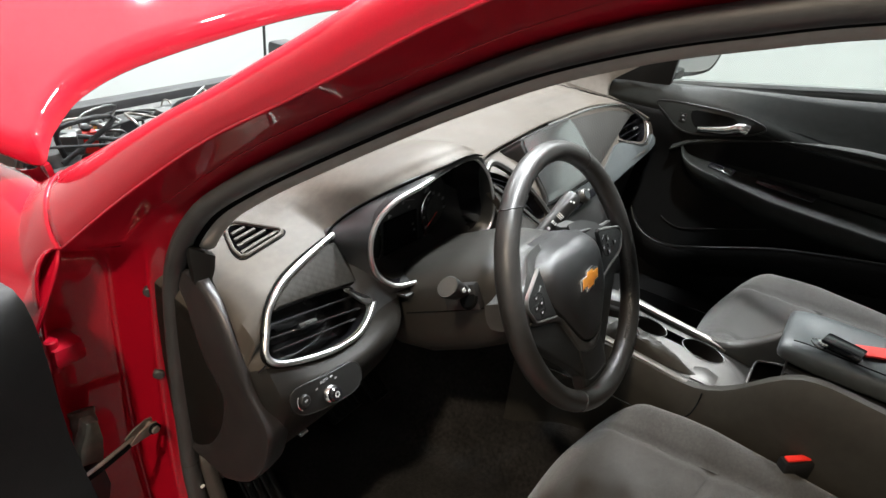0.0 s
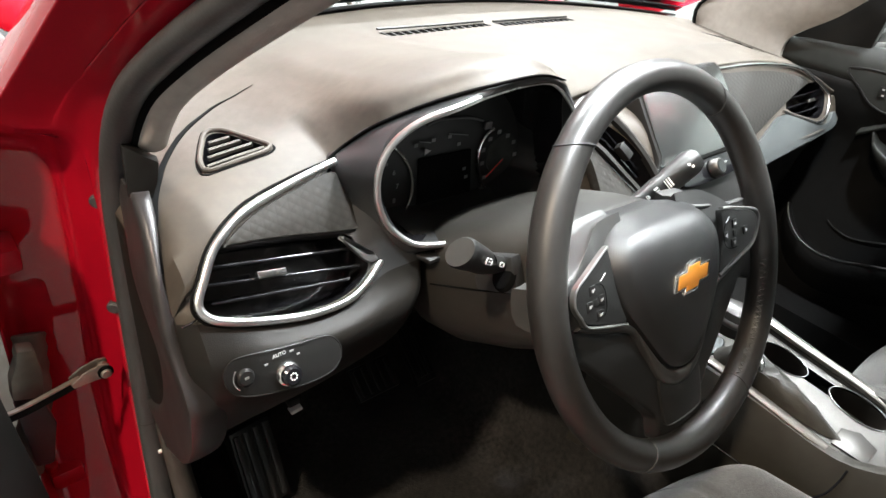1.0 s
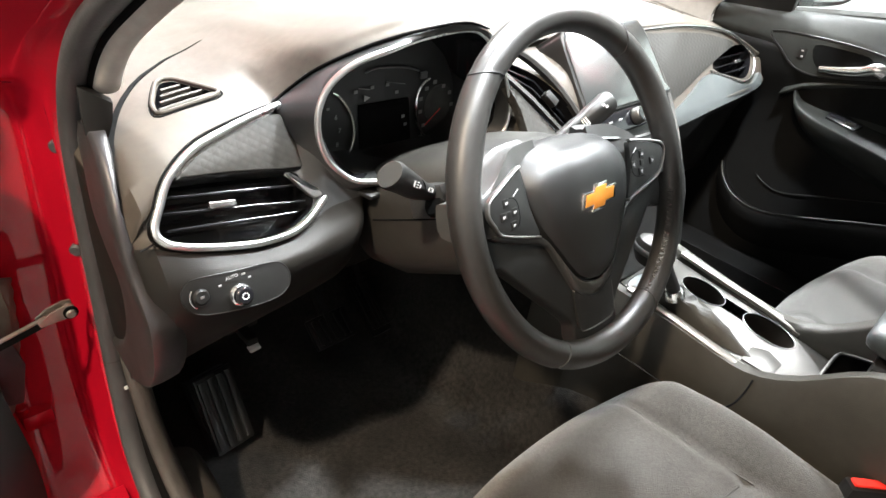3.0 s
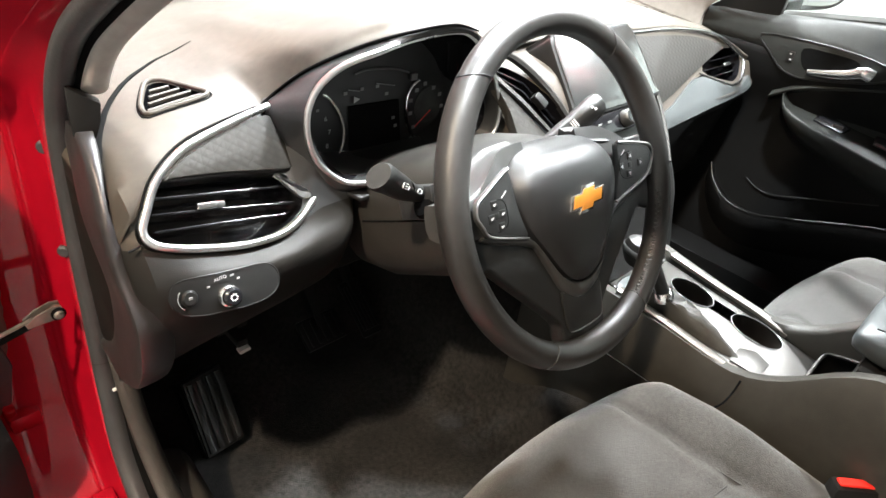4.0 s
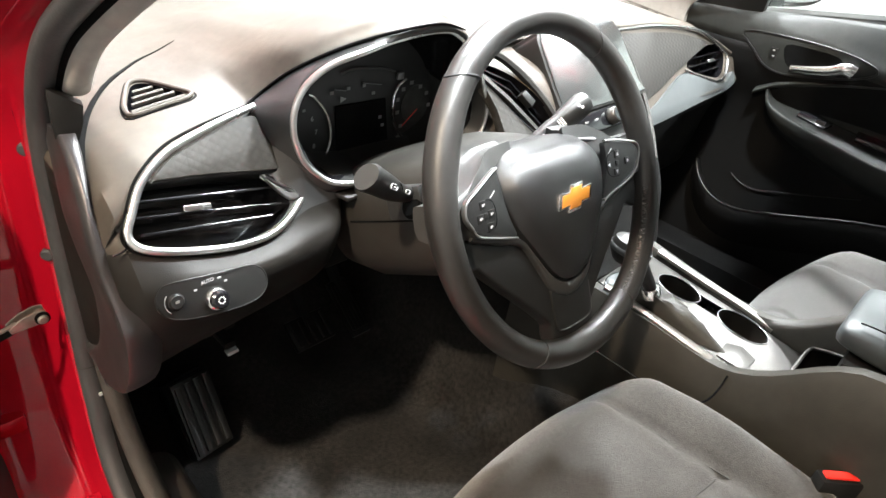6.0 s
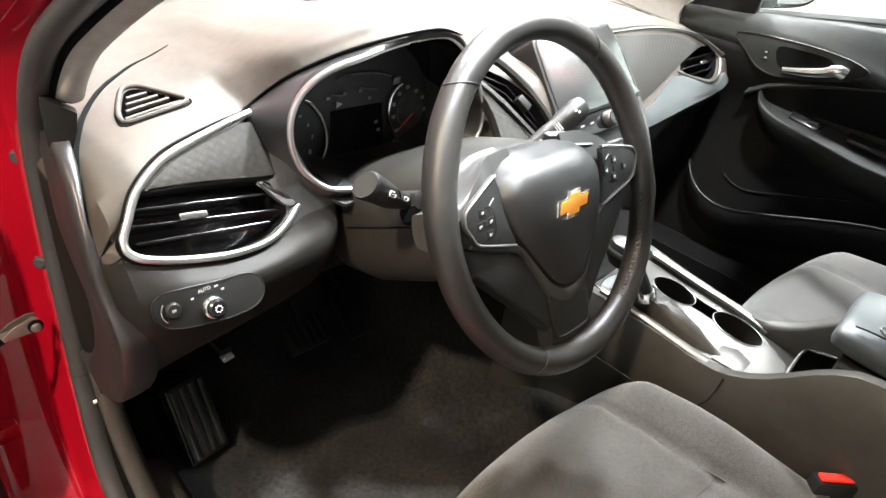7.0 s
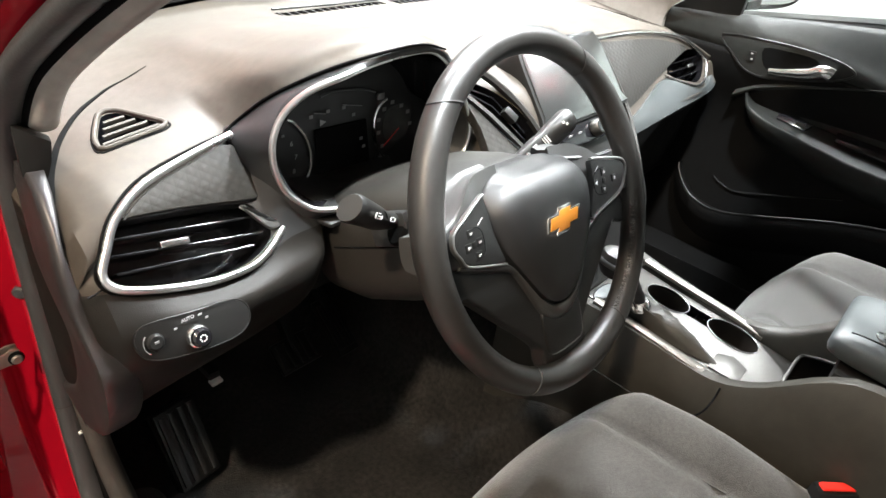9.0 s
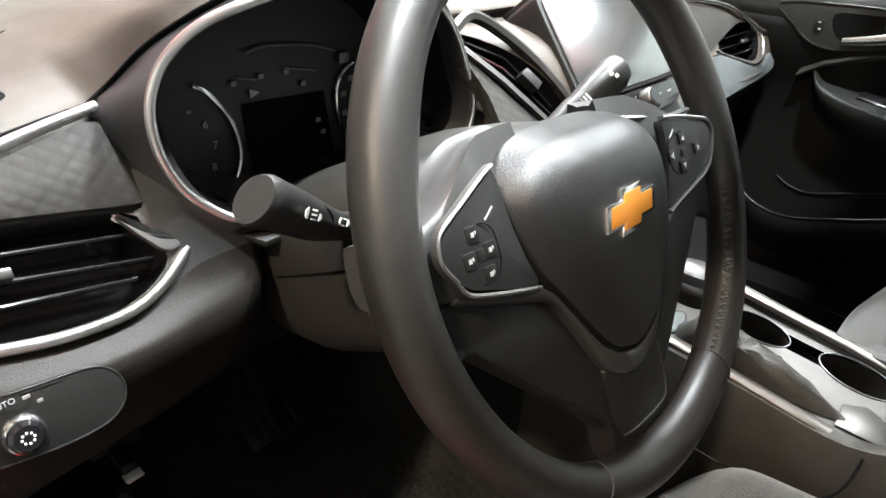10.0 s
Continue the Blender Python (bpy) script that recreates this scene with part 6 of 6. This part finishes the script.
# ---- seats ----
def front_seat(cx, y_front, label, lift=0.0):
    t = thing("front_seat", (cx, y_front - 0.25, 0.27), label, "car seat", "front seats")

    def surface(u, v):
        """u across -1..1, v from the front edge back 0..1."""
        x = 0.255 * u * (0.93 + 0.07 * min(1, v * 4)) * (1 - 0.10 * max(0, 0.25 - v) * abs(u))
        front = 0.055 * abs(u) ** 2.6
        y = y_front - front - 0.52 * v
        bolster = 0.034 * math.exp(-((abs(u) - 0.80) / 0.17) ** 2) * min(1, 0.25 + v * 2.2)
        z = 0.548 - 0.045 * v + bolster - 0.012 * (1 - abs(u) ** 2) * min(1, 3 * v)
        z -= 0.10 * max(0, (abs(u) - 0.82) / 0.18) ** 2.2
        z -= 0.085 * max(0, (0.14 - v) / 0.14) ** 2.2
        seam = 0.50 + 0.16 * min(1, v * 1.6)
        z -= 0.007 * math.exp(-((abs(u) - seam) / 0.022) ** 2) * min(1, v * 8)
        if abs(u) < seam:
            z -= 0.006 * math.exp(-((v - 0.42) / 0.012) ** 2)
        return V(cx + x, y, z + lift)

    nu, nv = 61, 46
    rows = []
    for j in range(nv):
        v = j / (nv - 1)
        row = [surface(-1 + 2 * i / (nu - 1), v) for i in range(nu)]
        row = [V(row[0].x + 0.004, row[0].y, 0.36)] + row + [V(row[-1].x - 0.004, row[-1].y, 0.36)]
        rows.append(row)
    f = rows[0]
    rows = [[V(p.x, p.y - 0.02, 0.36) for p in f]] + rows
    part("cushion", loft(rows, closed=False), SEATCLOTH, t, "grey cloth seat cushion", angle=80)
    lines = [[surface(s * (0.50 + 0.16 * min(1, v * 1.6)), v) for v in np.linspace(0.02, 0.92, 40)] for s in (-1, 1)]
    lines.append([surface(u, 0.42) for u in np.linspace(-0.60, 0.60, 30)])
    for line in lines:
        part("seam", sweep(line, circle(0.0011, 6)), STITCH, t, "dark sewn seam")
    part("base", block((cx, y_front - 0.28, 0.33), (0.44, 0.42, 0.13), 0.02), PLASTIC, t, "black plastic seat base")
    rows = []
    for j in range(24):
        s = j / 23
        w = 0.25 - 0.03 * s
        ring = []
        for i in range(32):
            a = 2 * math.pi * i / 32
            ca, sa = math.cos(a), math.sin(a)
            ring.append(V(cx + w * math.copysign(abs(ca) ** 0.5, ca), y_front - 0.56 - 0.26 * s + 0.065 * math.copysign(abs(sa) ** 0.7, sa) + (0.035 * abs(ca) ** 4 if sa > 0 else 0), 0.50 + 0.56 * s))
        rows.append(ring)
    part("backrest", loft(rows), SEATCLOTH, t, "grey cloth backrest", angle=70)
    part("headrest", block((cx, y_front - 0.86, 1.16), (0.26, 0.09, 0.17), 0.04, segs=4), SEATCLOTH, t, "grey cloth headrest")
    return t


front_seat(-0.345, -0.012, "grey cloth driver's seat beside the console", 0.028)
front_seat(0.375, -0.095, "grey cloth front passenger seat", 0.018)


def buckle():
    t = thing("seat_belt_buckle", (-0.118, -0.35, 0.54), "black seat belt buckle with a red release button", "seat belt buckle")
    m = Matrix.Rotation(radians(45), 4, "Z")
    part("housing", block((-0.118, -0.354, 0.556), (0.022, 0.060, 0.085), 0.006, m), PLASTIC, t)
    part("button", block((-0.118, -0.354, 0.600), (0.012, 0.050, 0.005), 0.003, m), REDPLASTIC, t, "red release button")


buckle()


# ---- footwell ----
def floor_carpet():
    rows = []
    for k in range(60):
        x = -0.70 + 1.46 * k / 59
        tunnel = 0.20 * math.exp(-((x - 0.01) / 0.16) ** 6)
        row = []
        for y in np.linspace(-1.2, 0.80, 50):
            z = 0.27 + tunnel + 0.42 * max(0, (y - 0.50) / 0.30) ** 1.2 + 0.003 * math.sin(9 * x + 5 * y)
            z += 0.004 * noise.noise(V(x * 14, y * 14, 0.3))
            row.append(V(x, y, z))
        rows.append(row)
    ob = part("footwell_carpet", loft(rows, closed=False), CARPET, solid=0.01)
    tagged(ob, "dark grey worn footwell carpet", "carpet", "", "structure")
    f = thing("footrest", (-0.57, 0.42, 0.28), "black ribbed rubber footrest pad", "footrest")
    a, b = V(-0.605, 0.388, 0.286), V(-0.600, 0.475, 0.385)
    side = V(0.068, 0.004, 0.004)
    up = (b - a).normalized()
    n = side.cross(up).normalized()
    if n.z < 0:
        n = -n
    part("pad", plate([a, a + side, b + side, b], n * 0.010, 0.003), FOOTRUBBER, f)
    for k in range(4):
        p = a + side * (0.14 + 0.24 * k) + n * 0.010
        part("rib", sweep([p + up * 0.006, p + up * 0.06, p + up * ((b - a).length - 0.008)], [(-0.002, -0.0055), (0.005, -0.0045), (0.0065, 0), (0.005, 0.0045), (-0.002, 0.0055)], n), FOOTRUBBER, f)
    part("bracket", plate([a - n * 0.03, a + side - n * 0.03, b + side - n * 0.06, b - n * 0.06], n * 0.032), FOOTRUBBER, f)
    for name, c, w, h, lab in (("brake_pedal", V(-0.345, 0.44, 0.40), 0.085, 0.060, "black rubber brake pedal hanging in the footwell"), ("accelerator_pedal", V(-0.235, 0.465, 0.385), 0.045, 0.12, "black accelerator pedal hanging in the footwell")):
        p = thing(name, c, lab, "pedal")
        m = Matrix.Rotation(radians(-52), 4, "X")
        part("pad", block(c, (w, 0.012, h), 0.004, m), PLASTIC, p)
        for k in range(5):
            part("rib", block(c + m @ V((k - 2) * w / 5.4, -0.008, 0), (0.006, 0.006, h * 0.8), 0.002, m), PLASTIC, p)
        part("arm", sweep(smooth([c + m @ V(0, 0.006, 0), c + V(0, 0.08, 0.10), c + V(0, 0.12, 0.28)], 5), [(-0.006, -0.012), (0.006, -0.012), (0.006, 0.012), (-0.006, 0.012)], (1, 0, 0)), PLASTIC, p)


floor_carpet()


# ---- passenger door ----
def passenger_door():
    t = thing("passenger_door", (0.76, 0.1, 0.3), "black vinyl passenger door trim with chrome handle", "car door")
    rows = []
    for k in range(40):
        y = 0.42 - 1.25 * k / 39
        top = 0.945 + 0.165 * (0.25 - y)
        line = knots(-y, [(-0.42, 0.931), (-0.25, 0.931), (-0.09, 0.929), (0.035, 0.917), (0.09, 0.907), (0.3, 0.885), (0.8, 0.87)])
        prof = [(0.80, top - 0.004), (0.785, top), (0.776, top - 0.006), (0.760, 0.5 * top + 0.5 * line), (0.746, line), (0.738, line - 0.020), (0.738, 0.86), (0.742, 0.825), (0.752, 0.79), (0.765, 0.74), (0.77, 0.66), (0.765, 0.55), (0.755, 0.40), (0.76, 0.24)]
        rows.append([V(x, y, z) for x, z in smooth_section(prof, 3)])
    # one profile split by height: near-black low down, paler towards the window
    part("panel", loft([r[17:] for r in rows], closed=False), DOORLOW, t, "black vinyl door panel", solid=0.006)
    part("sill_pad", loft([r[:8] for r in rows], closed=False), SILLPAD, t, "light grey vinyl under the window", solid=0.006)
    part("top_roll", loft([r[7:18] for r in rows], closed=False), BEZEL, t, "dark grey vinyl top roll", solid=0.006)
    part("sill_strip", sweep([V(0.795, 0.40, 0.921), V(0.795, 0.25, 0.946), V(0.795, -0.8, 1.119)], [(-0.004, -0.022), (0.004, -0.018), (0.005, 0.015), (-0.004, 0.02)], (0, 0, 1)), SILLPAD, t, "grey window sill strip")
    part("roll_groove", sweep([V(0.7435, y, knots(-y, [(-0.42, 0.931), (-0.25, 0.931), (-0.09, 0.929), (0.035, 0.917), (0.09, 0.907), (0.3, 0.885), (0.8, 0.87)]) - 0.004) for y in np.linspace(0.40, -0.80, 40)], circle(0.0055, 8)), GAP, t, "dark groove under the window sill")
    X = V(-1, 0, 0)
    bez = smooth([(0.240, 0.903, 0), (0.12, 0.914, 0), (0.03, 0.913, 0), (-0.03, 0.905, 0), (-0.055, 0.890, 0), (-0.02, 0.868, 0), (0.06, 0.846, 0), (0.125, 0.834, 0), (0.170, 0.842, 0), (0.205, 0.868, 0)], 3, True)
    b = part("handle_bezel", plate([V(0.745, p.x, p.y) for p in bez], X * 0.014, 0.003), BEZEL, t, "dark handle bezel")
    part("bezel_edge", sweep([V(0.731, p.x, p.y) for p in bez], circle(0.0022, 6), None, True), PLASTIC, b)
    cup = smooth([(0.140, 0.896, 0), (0.09, 0.902, 0), (0.03, 0.901, 0), (0.018, 0.885, 0), (0.05, 0.865, 0), (0.10, 0.852, 0), (0.128, 0.860, 0)], 3, True)
    part("handle_cup", plate([V(0.7325, p.x, p.y) for p in cup], X * 0.002), GAP, b, "dark handle recess")
    part("handle", sweep(smooth([(0.728, 0.112, 0.852), (0.722, 0.07, 0.861), (0.716, 0.03, 0.872), (0.714, 0.005, 0.884), (0.722, -0.012, 0.880)], 5), circle(0.0065, 12, 0.010), (1, 0, 0), scale=lambda s: 0.7 + 0.8 * s), CHROME, t, "chrome door handle")
    part("lock_button", block((0.7295, 0.160, 0.873), (0.004, 0.016, 0.022), 0.0015), PLASTIC, b)
    part("mark", block((0.727, 0.160, 0.879), (0.0008, 0.005, 0.003)), GREYPRINT, b)
    part("mark", block((0.727, 0.157, 0.867), (0.0008, 0.005, 0.003)), GREYPRINT, b)
    # upper panel above the armrest, in a lighter tone, and the armrest bowl
    rows = []
    for k in range(24):
        y = 0.172 - 0.95 * k / 23
        zt = knots(-y, [(-0.172, 0.776), (-0.152, 0.793), (-0.108, 0.815), (0.002, 0.846), (0.06, 0.860), (0.119, 0.874), (0.3, 0.888), (0.8, 0.89)])
        zb = knots(-y, [(-0.172, 0.772), (-0.139, 0.786), (-0.08, 0.775), (0.05, 0.765), (0.8, 0.75)])
        rows.append([V(0.748, y, zt + 0.012), V(0.733, y, zt + 0.004), V(0.730, y, zt), V(0.736, y, zt - 0.006), V(0.748, y, zt * 0.6 + zb * 0.4), V(0.752, y, zb), V(0.765, y, zb - 0.02)])
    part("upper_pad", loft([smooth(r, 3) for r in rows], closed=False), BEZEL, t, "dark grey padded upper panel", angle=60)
    rows = []
    for k in range(40):
        s = k / 39
        y = 0.148 - 0.92 * s ** 1.5
        zt = knots(-y, [(-0.148, 0.795), (-0.139, 0.786), (-0.122, 0.768), (-0.079, 0.753), (-0.024, 0.743), (0.055, 0.730), (0.135, 0.718), (0.8, 0.69)])
        th = knots(-y, [(-0.148, 0.004), (-0.12, 0.020), (-0.09, 0.030), (0.02, 0.040), (0.15, 0.045), (0.8, 0.05)])
        xe = knots(-y, [(-0.148, 0.738), (-0.13, 0.712), (-0.09, 0.701), (0.0, 0.697), (0.8, 0.695)])
        rise = knots(-y, [(-0.148, 0.0), (-0.08, 0.014), (0.05, 0.030), (0.8, 0.04)])
        rows.append([V(0.768, y, zt + rise), V(0.752, y, zt + rise * 0.75), V(xe + 0.024, y, zt + rise * 0.35 + 0.002), V(xe + 0.008, y, zt + 0.003), V(xe + 0.001, y, zt + 0.001), V(xe, y, zt - 0.006), V(xe + 0.005, y, zt - th * 0.7), V(xe + 0.022, y, zt - th * 1.25), V(0.768, y, zt - th * 2.0)])
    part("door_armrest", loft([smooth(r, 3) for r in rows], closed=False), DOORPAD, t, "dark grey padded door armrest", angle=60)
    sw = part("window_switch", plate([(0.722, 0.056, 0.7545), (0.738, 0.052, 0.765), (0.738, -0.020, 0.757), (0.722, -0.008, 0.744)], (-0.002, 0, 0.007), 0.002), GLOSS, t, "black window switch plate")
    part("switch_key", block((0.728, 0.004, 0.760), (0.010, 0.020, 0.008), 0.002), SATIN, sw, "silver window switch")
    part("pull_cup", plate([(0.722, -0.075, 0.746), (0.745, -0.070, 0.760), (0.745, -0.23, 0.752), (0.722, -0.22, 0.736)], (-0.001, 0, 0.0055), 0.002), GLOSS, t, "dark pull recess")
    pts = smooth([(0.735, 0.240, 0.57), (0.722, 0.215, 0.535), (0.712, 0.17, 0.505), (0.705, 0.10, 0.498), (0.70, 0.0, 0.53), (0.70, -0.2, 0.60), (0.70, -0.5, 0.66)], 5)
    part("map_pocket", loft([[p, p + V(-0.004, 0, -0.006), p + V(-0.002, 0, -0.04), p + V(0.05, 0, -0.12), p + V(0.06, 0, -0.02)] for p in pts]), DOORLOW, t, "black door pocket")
    part("pocket_edge", sweep([p + V(-0.003, 0, 0.001) for p in pts], circle(0.0022, 6)), PLASTIC, t)
    part("pocket_line", sweep(smooth([(0.757, 0.150, 0.560), (0.756, 0.124, 0.547), (0.755, 0.085, 0.543), (0.755, 0.016, 0.565), (0.755, -0.139, 0.62)], 4), circle(0.0016, 6)), PLASTIC, t)
    part("skin", loft([[V(x, y, z) for x, z in ((0.86, 0.92), (0.90, 0.80), (0.91, 0.6), (0.88, 0.3))] for y in np.linspace(0.42, -0.83, 12)], closed=False), RED, t, "red outer skin", solid=0.003)
    sail = part("mirror_sail", plate([(0.735, 0.46, 0.87), (0.752, 0.30, 0.89), (0.757, 0.225, 0.942), (0.745, 0.214, 1.062), (0.735, 0.240, 1.058), (0.742, 0.31, 0.992)], (0.02, 0, 0), 0.003), PLASTIC, t, "black mirror sail panel")
    g = part("door_glass", loft([[V(0.80 - 0.24 * s * s - 0.04 * s, y, 0.93 + 0.42 * s) for y in np.linspace(0.36 - 0.42 * s, -0.83, 10)] for s in np.linspace(0, 1, 8)], closed=False), GLASS, t, "clear side glass")
    g.visible_shadow = False
    m = thing("door_mirror", (0.95, 0.24, 0.96), "red wing mirror with mirror glass outside the passenger door", "wing mirror")
    out = smooth([(0.875, 0, 0.955), (0.878, 0, 1.045), (0.90, 0, 1.065), (1.00, 0, 1.055), (1.022, 0, 1.03), (1.012, 0, 0.985), (0.985, 0, 0.957), (0.92, 0, 0.948)], 4, True)
    rings = []
    cx, cz = 0.95, 1.0
    for s, y in ((0.80, 0.216), (0.84, 0.209), (0.98, 0.207), (1.06, 0.212), (1.08, 0.24), (1.0, 0.28), (0.7, 0.315), (0.1, 0.325)):
        rings.append([V(cx + (p.x - cx) * s, y - 0.60 * (p.x - cx), cz + (p.z - cz) * s) for p in out])
    part("shell", loft(rings), PLASTIC, m, "dark mirror shell")
    part("glass", plate([V(cx + (p.x - cx) * 0.83, 0.2125 - 0.60 * (p.x - cx), cz + (p.z - cz) * 0.83) for p in out], (0, -0.0025, 0)), MIRROR, m, "silvered mirror glass")
    part("arm", block((0.84, 0.25, 0.96), (0.10, 0.05, 0.03), 0.01), PLASTIC, m)
    # the windscreen post beyond, grey inside: from the glass's edge to the door
    glass = smooth([(0.708, 0.595, 0.87), (0.705, 0.605, 0.949), (0.69, 0.50, 1.018), (0.672, 0.401, 1.073), (0.645, 0.27, 1.15), (0.62, 0.12, 1.235), (0.60, -0.05, 1.31), (0.588, -0.25, 1.36), (0.585, -0.9, 1.40)], 5)
    rear = smooth([(0.720, 0.385, 0.87), (0.715, 0.379, 0.929), (0.705, 0.296, 0.995), (0.69, 0.224, 1.066), (0.665, 0.13, 1.135), (0.635, 0.01, 1.215), (0.612, -0.10, 1.27), (0.597, -0.28, 1.32), (0.59, -0.9, 1.35)], 5)
    rows = []
    for g, r in zip(glass, rear):
        rows.append([g + V(0.004, 0.004, 0.004), g, g.lerp(r, 0.3) + V(-0.010, -0.004, 0), g.lerp(r, 0.6) + V(-0.013, -0.006, 0), g.lerp(r, 0.9) + V(-0.007, -0.005, 0), r, r + V(0.02, 0.0, 0.01), g + V(0.03, 0.0, 0.02)])
    p2 = part("pillar_trim", loft(rows), GREYTRIM, angle=60)
    ed = part("windscreen_edge", sweep([g + V(-0.002, 0.003, 0.003) for g in glass], circle(0.0045, 6)), GAP)
    tagged(ed, "black edge of the windscreen along its post", "trim", "", "structure")
    tagged(p2, "grey trim on the far windscreen post", "pillar trim")


passenger_door()


# ---- driver's door, standing open ----
def driver_door():
    t = thing("driver_door", (-0.86, 0.48, 0.35), "open driver's door seen along its dark hinge edge", "car door")
    base = Matrix.Translation((-0.835, 0.485, 0)) @ Matrix.Rotation(radians(-68), 4, "Z")
    # local: y runs back along the closed door, x inboard
    def D(x, y, z):
        return base @ V(x, y, z)
    rows = []
    for y in np.linspace(-0.038, -1.0, 14):
        prof = [(-0.085, 0.32), (-0.10, 0.6), (-0.085, 0.90), (-0.05, 0.93), (0.02, 0.92), (0.040, 0.85), (0.045, 0.7), (0.075, 0.55), (0.09, 0.45), (0.06, 0.32)]
        rows.append([D(x, y, z) for x, z in smooth_section(prof + prof[:1], 3)[:-1]])
    part("trim_panel", loft(rows), SOFTBLACK, t, "black inner trim panel", angle=60)
    part("skin", loft([[D(x - 0.006, y, z) for x, z in ((-0.085, 0.31), (-0.10, 0.6), (-0.085, 0.90))] for y in np.linspace(-0.04, -1.0, 8)], closed=False), RED, t, "red outer skin", solid=0.003)
    for z in (0.44, 0.785):
        part("hinge", join(block((-0.812, 0.50, z), (0.04, 0.05, 0.03), 0.008), rod((-0.826, 0.49, z - 0.025), (-0.826, 0.49, z + 0.025), 0.008, 14, bevel=0.002)), RED, t, "red painted hinge")
    bar = smooth([(-0.776, 0.432, 0.637), (-0.799, 0.432, 0.631), (-0.835, 0.434, 0.621), (-0.87, 0.440, 0.612)], 5)
    strap = part("check_strap", sweep(bar, [(-0.003, -0.006), (0.003, -0.006), (0.003, 0.006), (-0.003, 0.006)], (0, 1, 0)), GAP, t, "dark steel door check strap")
    part("top_edge", sweep([q + V(0, -0.001, 0.0055) for q in bar], [(-0.0026, -0.0012), (0.0026, -0.0012), (0.0026, 0.0012), (-0.0026, 0.0012)], (0, 1, 0)), STEEL, strap, "bright upper edge")
    for dy in (-0.006, 0.006):
        part("fork", plate([V(x, 0.431 + dy, z) for x, z in ((-0.786, 0.640), (-0.772, 0.649), (-0.754, 0.654), (-0.744, 0.652), (-0.743, 0.640), (-0.752, 0.634), (-0.770, 0.634), (-0.784, 0.633))], (0, 0.003, 0), 0.001), STEEL, strap, "zinc-plated fork")
    part("washer", rod((-0.7495, 0.426, 0.643), (-0.7495, 0.421, 0.643), 0.0085, 20, bevel=0.001), GAP, strap, "dark washer")
    part("bolt", rod((-0.7495, 0.440, 0.643), (-0.7497, 0.418, 0.643), 0.0062, 20, bevel=0.0015), STEEL, strap, "steel strap bolt")
    part("strap_guide", plate([(-0.824, 0.452, 0.688), (-0.808, 0.452, 0.684), (-0.806, 0.452, 0.650), (-0.812, 0.452, 0.612), (-0.842, 0.452, 0.622), (-0.838, 0.452, 0.650), (-0.828, 0.452, 0.672)], (0, 0.02, 0), 0.004), CABLE, t, "tan strap guide")
    part("hinge_cover", plate([(-0.842, 0.455, 0.610), (-0.813, 0.455, 0.602), (-0.808, 0.455, 0.560), (-0.822, 0.455, 0.500), (-0.842, 0.455, 0.505)], (0, 0.02, 0), 0.005), RUBBER, t, "dark grey hinge cover")
    path = smooth([(-0.806, 0.505, 0.668), (-0.812, 0.49, 0.64), (-0.820, 0.48, 0.59), (-0.838, 0.475, 0.53), (-0.85, 0.47, 0.49)], 8)
    part("harness_boot", sweep(path, circle(0.017, 14), None, scale=lambda s: 1 + 0.05 * math.sin(s * 50)), CABLE, t, "ribbed tan wiring boot")


driver_door()
